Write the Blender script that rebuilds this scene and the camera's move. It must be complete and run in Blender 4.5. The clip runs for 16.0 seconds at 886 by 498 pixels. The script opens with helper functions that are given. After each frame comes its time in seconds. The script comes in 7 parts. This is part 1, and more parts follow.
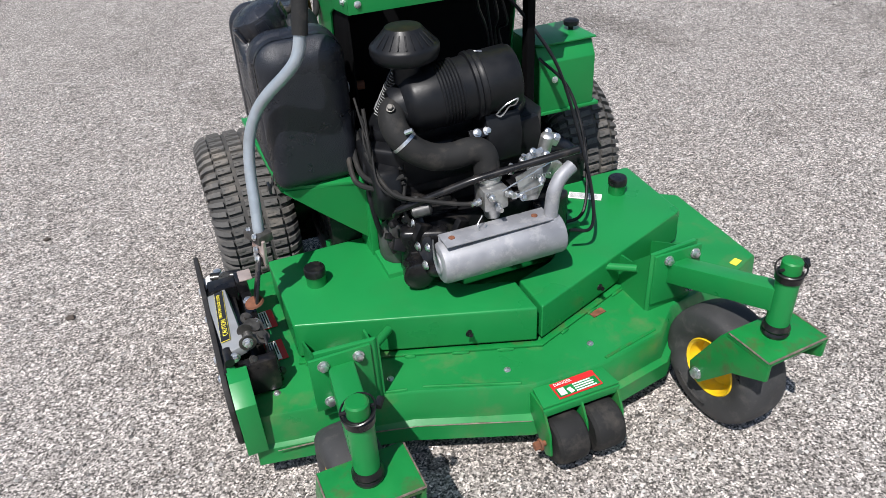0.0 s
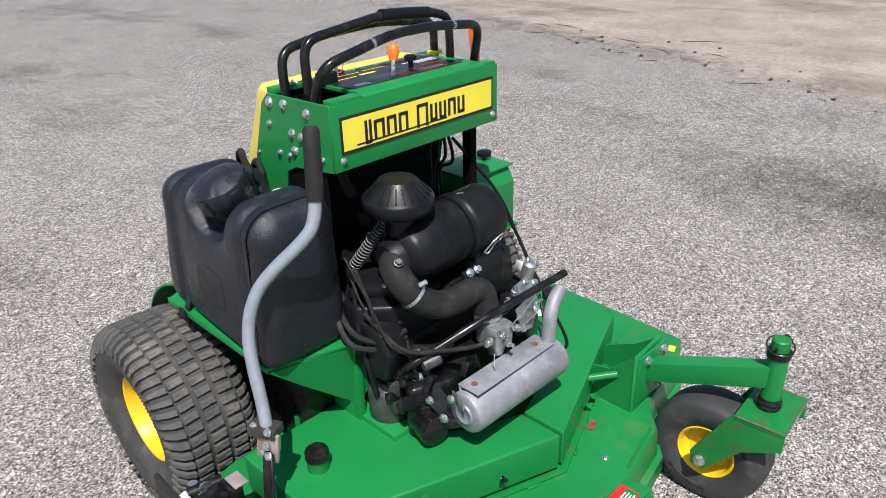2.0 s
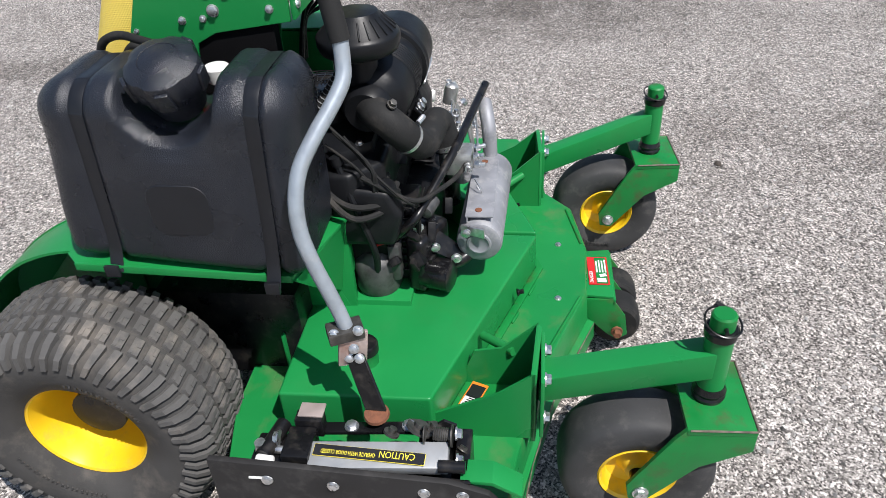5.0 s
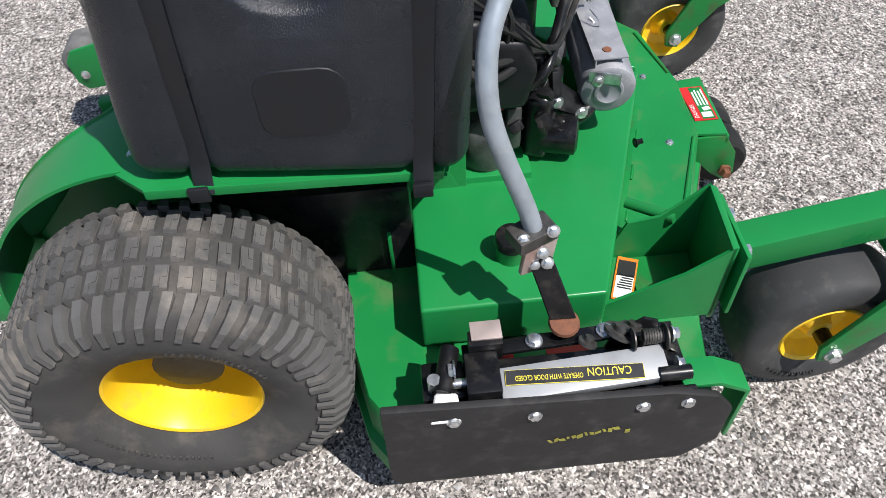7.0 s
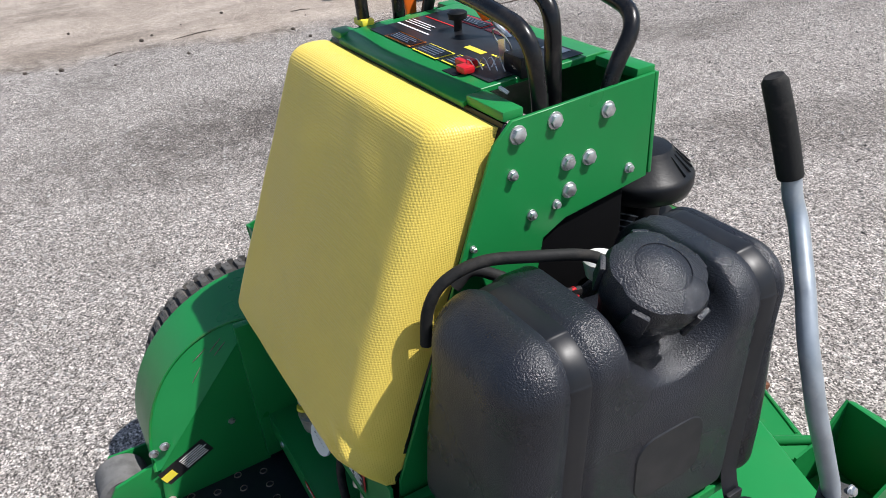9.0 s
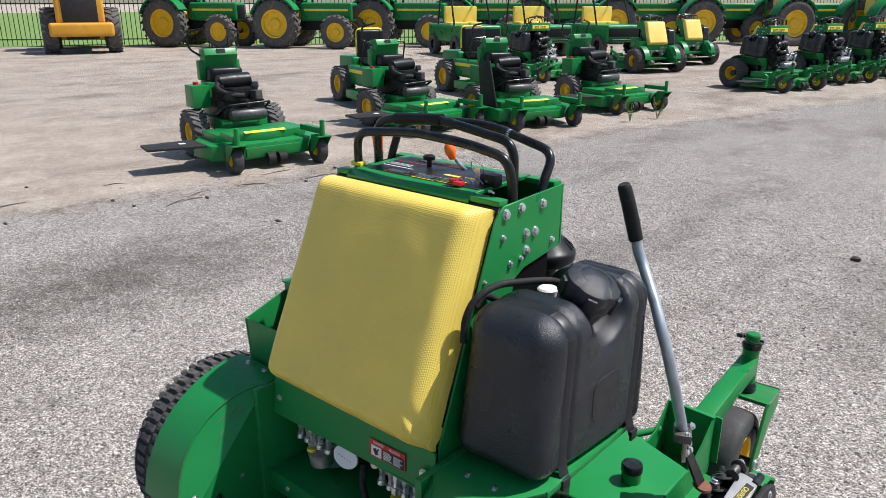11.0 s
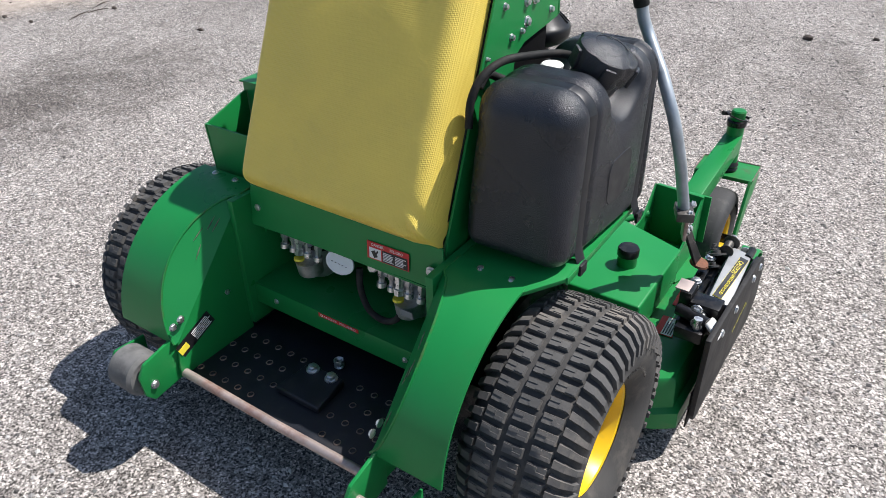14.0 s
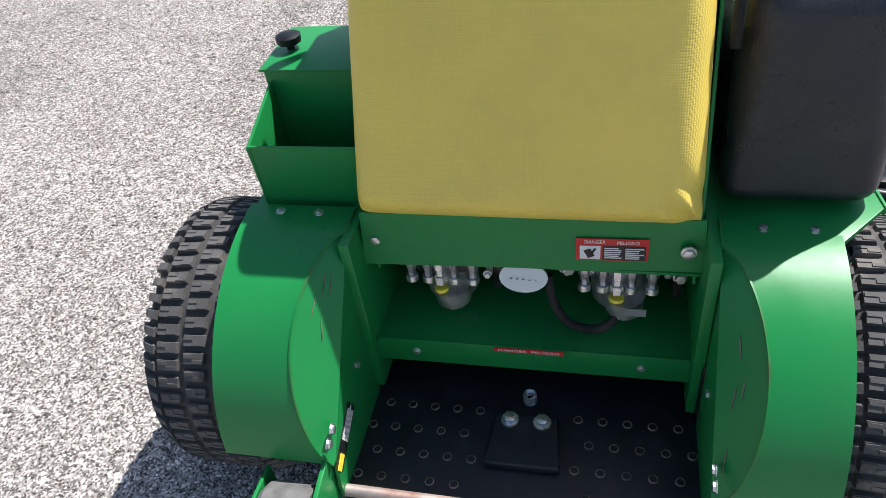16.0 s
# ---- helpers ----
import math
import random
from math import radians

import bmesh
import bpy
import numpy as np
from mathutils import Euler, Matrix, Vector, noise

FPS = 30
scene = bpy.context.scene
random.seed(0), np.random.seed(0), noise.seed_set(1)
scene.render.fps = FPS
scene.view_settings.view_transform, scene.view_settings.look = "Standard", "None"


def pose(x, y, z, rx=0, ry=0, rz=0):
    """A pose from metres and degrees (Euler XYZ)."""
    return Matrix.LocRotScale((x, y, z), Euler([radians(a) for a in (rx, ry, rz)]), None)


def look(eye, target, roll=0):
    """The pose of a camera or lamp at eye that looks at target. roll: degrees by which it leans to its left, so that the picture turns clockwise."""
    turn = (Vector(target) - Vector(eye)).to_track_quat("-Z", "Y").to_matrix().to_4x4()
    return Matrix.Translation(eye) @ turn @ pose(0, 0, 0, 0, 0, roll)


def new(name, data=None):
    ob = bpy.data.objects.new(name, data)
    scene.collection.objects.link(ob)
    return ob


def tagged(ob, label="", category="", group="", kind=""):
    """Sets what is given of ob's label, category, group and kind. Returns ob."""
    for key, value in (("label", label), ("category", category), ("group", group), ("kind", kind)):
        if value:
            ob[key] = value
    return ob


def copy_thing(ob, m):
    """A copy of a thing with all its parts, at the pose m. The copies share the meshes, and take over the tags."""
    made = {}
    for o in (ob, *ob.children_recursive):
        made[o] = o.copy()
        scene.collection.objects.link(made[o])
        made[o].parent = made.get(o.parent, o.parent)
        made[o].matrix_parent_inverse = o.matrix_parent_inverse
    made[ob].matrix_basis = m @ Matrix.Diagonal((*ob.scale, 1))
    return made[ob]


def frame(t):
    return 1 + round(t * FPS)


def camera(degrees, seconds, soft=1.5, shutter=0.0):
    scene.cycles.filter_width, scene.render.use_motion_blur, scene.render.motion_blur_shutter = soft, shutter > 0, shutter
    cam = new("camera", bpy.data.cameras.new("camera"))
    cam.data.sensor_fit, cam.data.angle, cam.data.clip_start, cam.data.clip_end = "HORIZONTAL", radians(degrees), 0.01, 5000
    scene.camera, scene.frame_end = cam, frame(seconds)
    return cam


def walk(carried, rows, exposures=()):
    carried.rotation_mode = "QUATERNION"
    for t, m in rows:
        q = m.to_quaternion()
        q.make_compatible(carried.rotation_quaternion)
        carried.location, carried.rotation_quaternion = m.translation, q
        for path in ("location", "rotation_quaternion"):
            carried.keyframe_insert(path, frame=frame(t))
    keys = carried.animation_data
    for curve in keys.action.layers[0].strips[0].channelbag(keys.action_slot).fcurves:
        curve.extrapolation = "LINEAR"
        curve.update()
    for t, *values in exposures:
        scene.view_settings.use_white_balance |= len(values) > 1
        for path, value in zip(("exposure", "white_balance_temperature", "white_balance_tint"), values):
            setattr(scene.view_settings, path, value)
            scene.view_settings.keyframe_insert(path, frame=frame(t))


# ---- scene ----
cam = camera(62.2, 16.0, soft=0.8)
# seconds, eye, target, roll
ROWS = [
    (0, (0.003, 0.011, 1.550), (0.575, 1.568, 0.433), -3.6),
    (0.5, (-0.072, 0.219, 1.572), (0.619, 1.742, 0.476), -5.5),
    (1, (-0.2, 0.317, 1.588), (0.729, 1.757, 0.558), -3.6),
    (1.5, (-0.407, 0.388, 1.617), (0.725, 1.737, 0.670), -2.8),
    (2, (-0.511, 0.479, 1.619), (0.753, 1.752, 0.735), -1.6),
    (2.5, (-0.547, 0.693, 1.613), (0.87, 1.82, 0.764), -1.1),
    (3, (-0.581, 0.89, 1.605), (0.959, 1.831, 0.744), 0.3),
    (3.5, (-0.716, 1.072, 1.551), (0.89, 1.814, 0.618), -0.9),
    (4, (-0.829, 1.19, 1.526), (0.803, 1.683, 0.481), -1.6),
    (4.2, (-0.899, 1.202, 1.513), (0.745, 1.609, 0.450), -1.7),
    (6.3, (-0.793, 1.677, 1.405), (0.642, 1.748, 0.014), -4.7),
    (6.5, (-0.696, 1.716, 1.392), (0.69, 1.744, -0.050), -4.4),
    (7, (-0.592, 1.845, 1.369), (0.695, 1.794, -0.161), -3.8),
    (7.5, (-0.617, 2.075, 1.407), (0.716, 1.86, -0.069), -2.9),
    (8, (-0.621, 2.248, 1.461), (0.831, 1.822, 0.153), -1.1),
    (8.5, (-0.49, 2.391, 1.485), (1.056, 1.828, 0.348), -3.9),
    (9, (-0.279, 2.553, 1.538), (1.221, 1.746, 0.491), -4.8),
    (9.5, (-0.229, 2.731, 1.577), (1.181, 1.646, 0.665), -2.4),
    (10, (-0.242, 2.932, 1.636), (1.06, 1.625, 0.864), -0.8),
    (12.3, (-0.831, 3.67, 1.599), (0.381, 2.197, 0.998), 0.8),
    (12.5, (-0.8, 3.636, 1.602), (0.388, 2.18, 0.918), 0.3),
    (13, (-0.655, 3.492, 1.566), (0.45, 2.074, 0.688), 0.6),
    (13.5, (-0.507, 3.374, 1.538), (0.528, 1.986, 0.538), 1.2),
    (14, (-0.304, 3.37, 1.503), (0.653, 1.992, 0.414), -1.1),
    (14.5, (-0.053, 3.435, 1.504), (0.771, 2.035, 0.338), -3.9),
    (15, (0.149, 3.421, 1.470), (0.88, 2.038, 0.223), -6.7),
    (15.5, (0.41, 3.319, 1.439), (1.048, 1.933, 0.146), -9.3),
    (16, (0.595, 3.232, 1.421), (1.038, 1.792, 0.106), -8.8),
]
EXPOSURE = 0.28
walk(cam, [(t, look(e, g, r)) for t, e, g, r in ROWS],
     exposures=[(0, EXPOSURE), (12.3, EXPOSURE + 0.05), (13.5, EXPOSURE + 0.10), (15.0, EXPOSURE + 0.30), (16.0, EXPOSURE + 0.44)])

# ---- sky, sun ----
SUN_DIR = Vector((-0.42, -0.45, 1.0)).normalized()
world = bpy.data.worlds.new("sky")
scene.world = world
world.use_nodes = True
wn = world.node_tree
sky = wn.nodes.new("ShaderNodeTexSky")
sky.sky_type, sky.sun_disc = "NISHITA", False
sky.sun_elevation = math.asin(SUN_DIR.z)
sky.sun_rotation = math.atan2(SUN_DIR.x, SUN_DIR.y)
wn.nodes["Background"].inputs[1].default_value = 0.10
wn.links.new(sky.outputs[0], wn.nodes["Background"].inputs[0])
sun = new("sun", bpy.data.lights.new("sun", "SUN"))
sun.data.energy, sun.data.angle, sun.data.color = 5.0, radians(0.55), (1.0, 0.968, 0.945)
sun.matrix_world = look(SUN_DIR * 30, (0, 0, 0))


# ---- materials ----
def mat(name, col, rough=0.5, metal=0.0, var=0.15, scale=12.0, bump=0.0, bscale=200.0, dirt=None, dirt_amount=0.0, dirt_scale=9.0, coat=0.0, spread=0.1, spec=0.5):
    """A painted, moulded or cast surface: two scales of colour change, grain and dirt in patches."""
    m = bpy.data.materials.new(name)
    m.use_nodes = True
    nt = m.node_tree
    N, L = nt.nodes, nt.links
    b = N["Principled BSDF"]
    tc = N.new("ShaderNodeTexCoord")
    n1 = N.new("ShaderNodeTexNoise")
    n1.inputs["Scale"].default_value, n1.inputs["Detail"].default_value = scale, 6
    L.new(tc.outputs["Object"], n1.inputs["Vector"])
    r1 = N.new("ShaderNodeMapRange")
    r1.inputs[1].default_value, r1.inputs[2].default_value = 0.3, 0.7
    r1.inputs[3].default_value, r1.inputs[4].default_value = 1 - var, 1 + var
    L.new(n1.outputs[0], r1.inputs[0])
    mul = N.new("ShaderNodeVectorMath")
    mul.operation = "SCALE"
    mul.inputs[0].default_value = col[:3]
    L.new(r1.outputs[0], mul.inputs["Scale"])
    out = mul.outputs[0]
    rough_from = n1.outputs[0]
    if dirt:
        n2 = N.new("ShaderNodeTexNoise")
        n2.inputs["Scale"].default_value, n2.inputs["Detail"].default_value, n2.inputs["Roughness"].default_value = dirt_scale, 9, 0.65
        L.new(tc.outputs["Object"], n2.inputs["Vector"])
        r2 = N.new("ShaderNodeMapRange")
        r2.inputs[1].default_value, r2.inputs[2].default_value = 0.52, 0.74
        r2.inputs[3].default_value, r2.inputs[4].default_value = 0.0, dirt_amount
        L.new(n2.outputs[0], r2.inputs[0])
        mx = N.new("ShaderNodeMix")
        mx.data_type = "RGBA"
        L.new(r2.outputs[0], mx.inputs[0])
        L.new(out, mx.inputs[6])
        mx.inputs[7].default_value = (*dirt, 1)
        out = mx.outputs[2]
    L.new(out, b.inputs["Base Color"])
    r3 = N.new("ShaderNodeMapRange")
    r3.inputs[1].default_value, r3.inputs[2].default_value = 0.3, 0.7
    r3.inputs[3].default_value, r3.inputs[4].default_value = max(0.03, rough - spread), min(1, rough + spread)
    L.new(rough_from, r3.inputs[0])
    L.new(r3.outputs[0], b.inputs["Roughness"])
    b.inputs["Metallic"].default_value = metal
    b.inputs["Coat Weight"].default_value = coat
    b.inputs["Coat Roughness"].default_value = 0.12
    b.inputs["Specular IOR Level"].default_value = spec
    if bump:
        n4 = N.new("ShaderNodeTexNoise")
        n4.inputs["Scale"].default_value, n4.inputs["Detail"].default_value = bscale, 3
        L.new(tc.outputs["Object"], n4.inputs["Vector"])
        bp = N.new("ShaderNodeBump")
        bp.inputs["Strength"].default_value, bp.inputs["Distance"].default_value = bump, 0.002
        L.new(n4.outputs[0], bp.inputs["Height"])
        L.new(bp.outputs[0], b.inputs["Normal"])
    return m


TAN = (0.23, 0.19, 0.13)
GREEN = mat("green_paint", (0.010, 0.198, 0.048), 0.34, var=0.07, scale=5, bump=0.05, bscale=90, dirt=(0.035, 0.16, 0.045), dirt_amount=0.28, dirt_scale=7, coat=0.0, spec=0.34)
GREEN_DECK = mat("dusty_green_deck_paint", (0.010, 0.188, 0.045), 0.36, var=0.08, scale=6, bump=0.08, bscale=70, dirt=(0.13, 0.16, 0.07), dirt_amount=0.5, dirt_scale=9, spec=0.36)
GREEN_WORN = mat("worn_green_paint", (0.006, 0.175, 0.036), 0.42, var=0.1, scale=14, bump=0.12, bscale=60, dirt=(0.085, 0.055, 0.03), dirt_amount=0.75, dirt_scale=16, coat=0.0, spec=0.38)
YELLOW = mat("yellow_rim_paint", (0.80, 0.50, 0.012), 0.42, var=0.08, scale=8, dirt=TAN, dirt_amount=0.35, dirt_scale=20)
VINYL = mat("yellow_vinyl", (0.80, 0.60, 0.11), 0.44, var=0.05, scale=6, dirt=(0.58, 0.44, 0.11), dirt_amount=0.35, dirt_scale=5)
TANKBLACK = mat("black_moulded_plastic", (0.012, 0.0138, 0.0195), 0.31, spec=0.5, var=0.12, scale=9, bump=0.75, bscale=420, dirt=(0.036, 0.038, 0.043), dirt_amount=0.5, dirt_scale=6)
# near-black, almost no gloss: the deep shade inside the console put into the colour
SHADEBLACK = mat("console_shade_black", (0.003, 0.003, 0.0035), 0.8, spec=0.08, var=0.2, scale=12)
STRAP = mat("smooth_black_strap", (0.010, 0.011, 0.014), 0.42, spec=0.4, var=0.1, scale=20)
PLASTIC = mat("black_plastic", (0.007, 0.0075, 0.009), 0.42, spec=0.26, var=0.15, scale=20, bump=0.1, bscale=250, dirt=(0.03, 0.03, 0.03), dirt_amount=0.3, dirt_scale=12)
RUBBER = mat("rubber", (0.014, 0.014, 0.014), 0.75, spec=0.28, var=0.2, scale=25, bump=0.25, bscale=180, dirt=(0.11, 0.095, 0.08), dirt_amount=0.4, dirt_scale=14)
TYRE = mat("tyre_rubber", (0.084, 0.081, 0.078), 0.82, spec=0.4, var=0.22, scale=16, bump=0.3, bscale=220, dirt=(0.24, 0.21, 0.178), dirt_amount=0.75, dirt_scale=9)
TYREWALL = mat("tyre_sidewall_rubber", (0.050, 0.048, 0.046), 0.8, spec=0.35, var=0.2, scale=14, bump=0.25, bscale=200, dirt=(0.16, 0.14, 0.118), dirt_amount=0.65, dirt_scale=9)
TYREWORN = mat("smooth_tyre_rubber", (0.033, 0.033, 0.034), 0.72, var=0.2, scale=18, bump=0.2, bscale=160, dirt=(0.12, 0.11, 0.10), dirt_amount=0.5, dirt_scale=22)
BLACKPAINT = mat("black_painted_steel", (0.007, 0.007, 0.008), 0.32, spec=0.28, var=0.2, scale=15, bump=0.05, bscale=120, dirt=(0.10, 0.085, 0.07), dirt_amount=0.3, dirt_scale=30, coat=0.2)
ENGINE = mat("dark_engine_casting", (0.005, 0.005, 0.006), 0.5, spec=0.22, var=0.25, scale=30, bump=0.2, bscale=150, dirt=(0.09, 0.08, 0.07), dirt_amount=0.35, dirt_scale=25)
ALU = mat("cast_aluminium", (0.50, 0.50, 0.49), 0.42, metal=0.85, var=0.2, scale=40, bump=0.2, bscale=180, dirt=(0.10, 0.09, 0.075), dirt_amount=0.6, dirt_scale=35)
MUFFLER = mat("weathered_muffler_steel", (0.27, 0.275, 0.295), 0.58, metal=0.4, var=0.16, scale=18, bump=0.1, bscale=200, dirt=(0.47, 0.46, 0.46), dirt_amount=0.7, dirt_scale=28)
ZINC = mat("zinc_bolt", (0.62, 0.63, 0.64), 0.34, metal=0.9, var=0.2, scale=80, dirt=(0.25, 0.22, 0.18), dirt_amount=0.4, dirt_scale=60)
STEELPIPE = mat("grey_galvanised_pipe", (0.34, 0.38, 0.42), 0.42, metal=0.45, var=0.12, scale=30, bump=0.08, bscale=200, dirt=(0.5, 0.5, 0.5), dirt_amount=0.4, dirt_scale=40)
RUST = mat("rust", (0.16, 0.06, 0.03), 0.8, var=0.35, scale=60, bump=0.4, bscale=250)
RUSTBAR = mat("rusty_scraped_steel", (0.44, 0.36, 0.33), 0.48, metal=0.5, var=0.2, scale=15, dirt=(0.25, 0.10, 0.06), dirt_amount=0.95, dirt_scale=8)
GUARD = mat("worn_black_board", (0.022, 0.021, 0.021), 0.62, spec=0.28, var=0.25, scale=12, bump=0.5, bscale=30, dirt=(0.09, 0.085, 0.08), dirt_amount=0.45, dirt_scale=18)
WHITE = mat("white_print", (0.75, 0.75, 0.74), 0.5, var=0.05)
BLACKPRINT = mat("black_print", (0.012, 0.012, 0.014), 0.4, var=0.05)
REDPRINT = mat("red_print", (0.55, 0.02, 0.02), 0.42, var=0.08)
ORANGEPRINT = mat("orange_print", (0.75, 0.20, 0.02), 0.42, var=0.08)
ORANGE = mat("orange_plastic", (0.90, 0.17, 0.015), 0.4, var=0.08)
YELLOWPRINT = mat("yellow_print", (0.85, 0.71, 0.06), 0.42, var=0.05)
REDPLASTIC = mat("red_plastic", (0.55, 0.012, 0.02), 0.35, var=0.1)
SILVER = mat("brushed_silver_cover", (0.29, 0.30, 0.31), 0.5, metal=0.35, var=0.1, scale=20, dirt=(0.3, 0.28, 0.25), dirt_amount=0.4, dirt_scale=25)
WHITEPLASTIC = mat("white_plastic", (0.72, 0.72, 0.70), 0.45, var=0.06, dirt=(0.4, 0.38, 0.33), dirt_amount=0.4)
GREYRUBBER = mat("dusty_grey_rubber", (0.13, 0.128, 0.125), 0.85, var=0.25, scale=30, bump=0.3, bscale=120, dirt=(0.05, 0.05, 0.05), dirt_amount=0.6, dirt_scale=25)
DARKGREY = mat("oily_grey_casting", (0.075, 0.075, 0.075), 0.45, metal=0.4, var=0.3, scale=40, bump=0.2, bscale=150, dirt=(0.02, 0.018, 0.016), dirt_amount=0.8, dirt_scale=30)
GREASY = mat("greasy_steel", (0.10, 0.095, 0.088), 0.5, metal=0.7, var=0.3, scale=60, dirt=(0.03, 0.025, 0.02), dirt_amount=0.6, dirt_scale=40)
RUBBED = mat("rubbed_bare_edge", (0.22, 0.17, 0.14), 0.45, metal=0.4, var=0.4, scale=70, dirt=(0.05, 0.035, 0.025), dirt_amount=0.6, dirt_scale=50)
TEAL = mat("black_paint_scuffed", (0.010, 0.012, 0.018), 0.5, spec=0.4, var=0.25, scale=25, dirt=(0.05, 0.045, 0.04), dirt_amount=0.4, dirt_scale=15)


def weave(m, size, depth):
    """A fine woven emboss on a material."""
    nt = m.node_tree
    N, L = nt.nodes, nt.links
    tc = N.new("ShaderNodeTexCoord")
    v = N.new("ShaderNodeTexVoronoi")
    v.inputs["Scale"].default_value, v.inputs["Randomness"].default_value = 1 / size, 0.15
    L.new(tc.outputs["Object"], v.inputs["Vector"])
    bp = N.new("ShaderNodeBump")
    bp.invert = True
    bp.inputs["Strength"].default_value, bp.inputs["Distance"].default_value = depth, 0.003
    L.new(v.outputs["Distance"], bp.inputs["Height"])
    L.new(bp.outputs[0], N["Principled BSDF"].inputs["Normal"])


weave(VINYL, 0.0036, 0.36)


def ground_material():
    """Compacted road millings: pale and dark stones in grey fines, with oil-dark and sandy patches."""
    m = bpy.data.materials.new("road_millings")
    m.use_nodes = True
    nt = m.node_tree
    N, L = nt.nodes, nt.links
    b = N["Principled BSDF"]
    tc = N.new("ShaderNodeTexCoord")

    def vor(s, feature="F1"):
        v = N.new("ShaderNodeTexVoronoi")
        v.feature = feature
        v.inputs["Scale"].default_value = s
        L.new(warp.outputs[0], v.inputs["Vector"])
        return v

    def noi(s, d=5, rough=0.55):
        n = N.new("ShaderNodeTexNoise")
        n.inputs["Scale"].default_value, n.inputs["Detail"].default_value, n.inputs["Roughness"].default_value = s, d, rough
        L.new(tc.outputs["Object"], n.inputs["Vector"])
        return n

    def rng(src, a, z, lo=0.0, hi=1.0):
        r = N.new("ShaderNodeMapRange")
        r.inputs[1].default_value, r.inputs[2].default_value, r.inputs[3].default_value, r.inputs[4].default_value = a, z, lo, hi
        L.new(src, r.inputs[0])
        return r.outputs[0]

    def mix(f, a, c, mode="MIX"):
        x = N.new("ShaderNodeMix")
        x.data_type, x.blend_type = "RGBA", mode
        for sock, val in ((0, f), (6, a), (7, c)):
            if isinstance(val, (int, float)):
                x.inputs[sock].default_value = val
            elif isinstance(val, tuple):
                x.inputs[sock].default_value = (*val, 1)
            else:
                L.new(val, x.inputs[sock])
        return x.outputs[2]

    jit = noi(110, 2)
    warp = N.new("ShaderNodeVectorMath")
    warp.operation = "MULTIPLY_ADD"
    L.new(jit.outputs["Color"], warp.inputs[0])
    warp.inputs[1].default_value = (0.006, 0.006, 0.006)
    L.new(tc.outputs["Object"], warp.inputs[2])
    big, small, clump = vor(215), vor(460), vor(84)
    edge = vor(215, "DISTANCE_TO_EDGE")
    sep = N.new("ShaderNodeSeparateColor")
    L.new(big.outputs["Color"], sep.inputs[0])
    ramp = N.new("ShaderNodeValToRGB")
    e = ramp.color_ramp.elements
    e[0].position, e[0].color = 0.0, (0.05, 0.048, 0.046, 1)
    e[1].position, e[1].color = 1.0, (0.95, 0.93, 0.90, 1)
    for p, c in ((0.25, (0.11, 0.107, 0.104, 1)), (0.55, (0.31, 0.302, 0.293, 1)), (0.80, (0.62, 0.607, 0.588, 1))):
        k = ramp.color_ramp.elements.new(p)
        k.color = c
    L.new(sep.outputs[0], ramp.inputs[0])
    sep2 = N.new("ShaderNodeSeparateColor")
    L.new(small.outputs["Color"], sep2.inputs[0])
    fines = mix(rng(sep2.outputs[1], 0.0, 1.0), (0.09, 0.087, 0.084), (0.66, 0.645, 0.625))
    pick = rng(sep.outputs[2], 0.25, 0.4)
    stones = mix(pick, fines, ramp.outputs[0])
    joint = rng(edge.outputs[0], 0.0, 0.0013)
    col = mix(joint, mix(1.0, stones, (0.50, 0.485, 0.47), "MULTIPLY"), stones)
    sep3 = N.new("ShaderNodeSeparateColor")
    L.new(clump.outputs["Color"], sep3.inputs[0])
    col = mix(rng(sep3.outputs[0], 0.1, 0.85, 0.0, 0.56), mix(1.0, col, (1.22, 1.21, 1.19), "MULTIPLY"), mix(1.0, col, (0.52, 0.51, 0.50), "MULTIPLY"))
    mid = noi(62, 3, 0.7)
    col = mix(rng(mid.outputs[0], 0.36, 0.64, 0.0, 0.55), col, mix(1.0, col, (0.52, 0.51, 0.50), "MULTIPLY"))
    grain = noi(900, 3, 0.6)
    col = mix(rng(grain.outputs[0], 0.3, 0.7, 0.0, 0.7), col, mix(1.0, col, (0.55, 0.60, 0.59), "MULTIPLY"))
    chunk = noi(34, 4, 0.6)
    col = mix(rng(chunk.outputs[0], 0.42, 0.66, 0.0, 0.5), col, mix(1.0, col, (0.50, 0.485, 0.47), "MULTIPLY"))
    # sandy track beyond a line across the yard, with a ragged edge
    sand = noi(0.8, 7, 0.62)
    sx = N.new("ShaderNodeSeparateXYZ")
    L.new(tc.outputs["Object"], sx.inputs[0])

    def calc(op, a, c, d=0.0):
        k = N.new("ShaderNodeMath")
        k.operation = op
        for sock, val in enumerate((a, c, d)):
            if isinstance(val, (int, float)):
                k.inputs[sock].default_value = val
            else:
                L.new(val, k.inputs[sock])
        return k.outputs[0]

    across = calc("MULTIPLY_ADD", sx.outputs[1], -0.26, sx.outputs[0])
    far = calc("MULTIPLY_ADD", sand.outputs[0], 1.5, across)
    blotch = noi(1.1, 8, 0.68)
    pale = mix(rng(blotch.outputs[0], 0.36, 0.66), (0.44, 0.405, 0.355), (0.27, 0.238, 0.20))
    dust = mix(0.35, pale, mix(1.0, col, (1.15, 1.05, 0.92), "MULTIPLY"))
    col = mix(rng(far, 6.0, 6.45, 0.0, 0.9), col, dust)
    # damp, dark fines along that edge and an oil-dark stain in front of it
    rim = calc("ABSOLUTE", calc("ADD", far, -6.22), 0.0)
    fleck = noi(4.5, 7, 0.7)
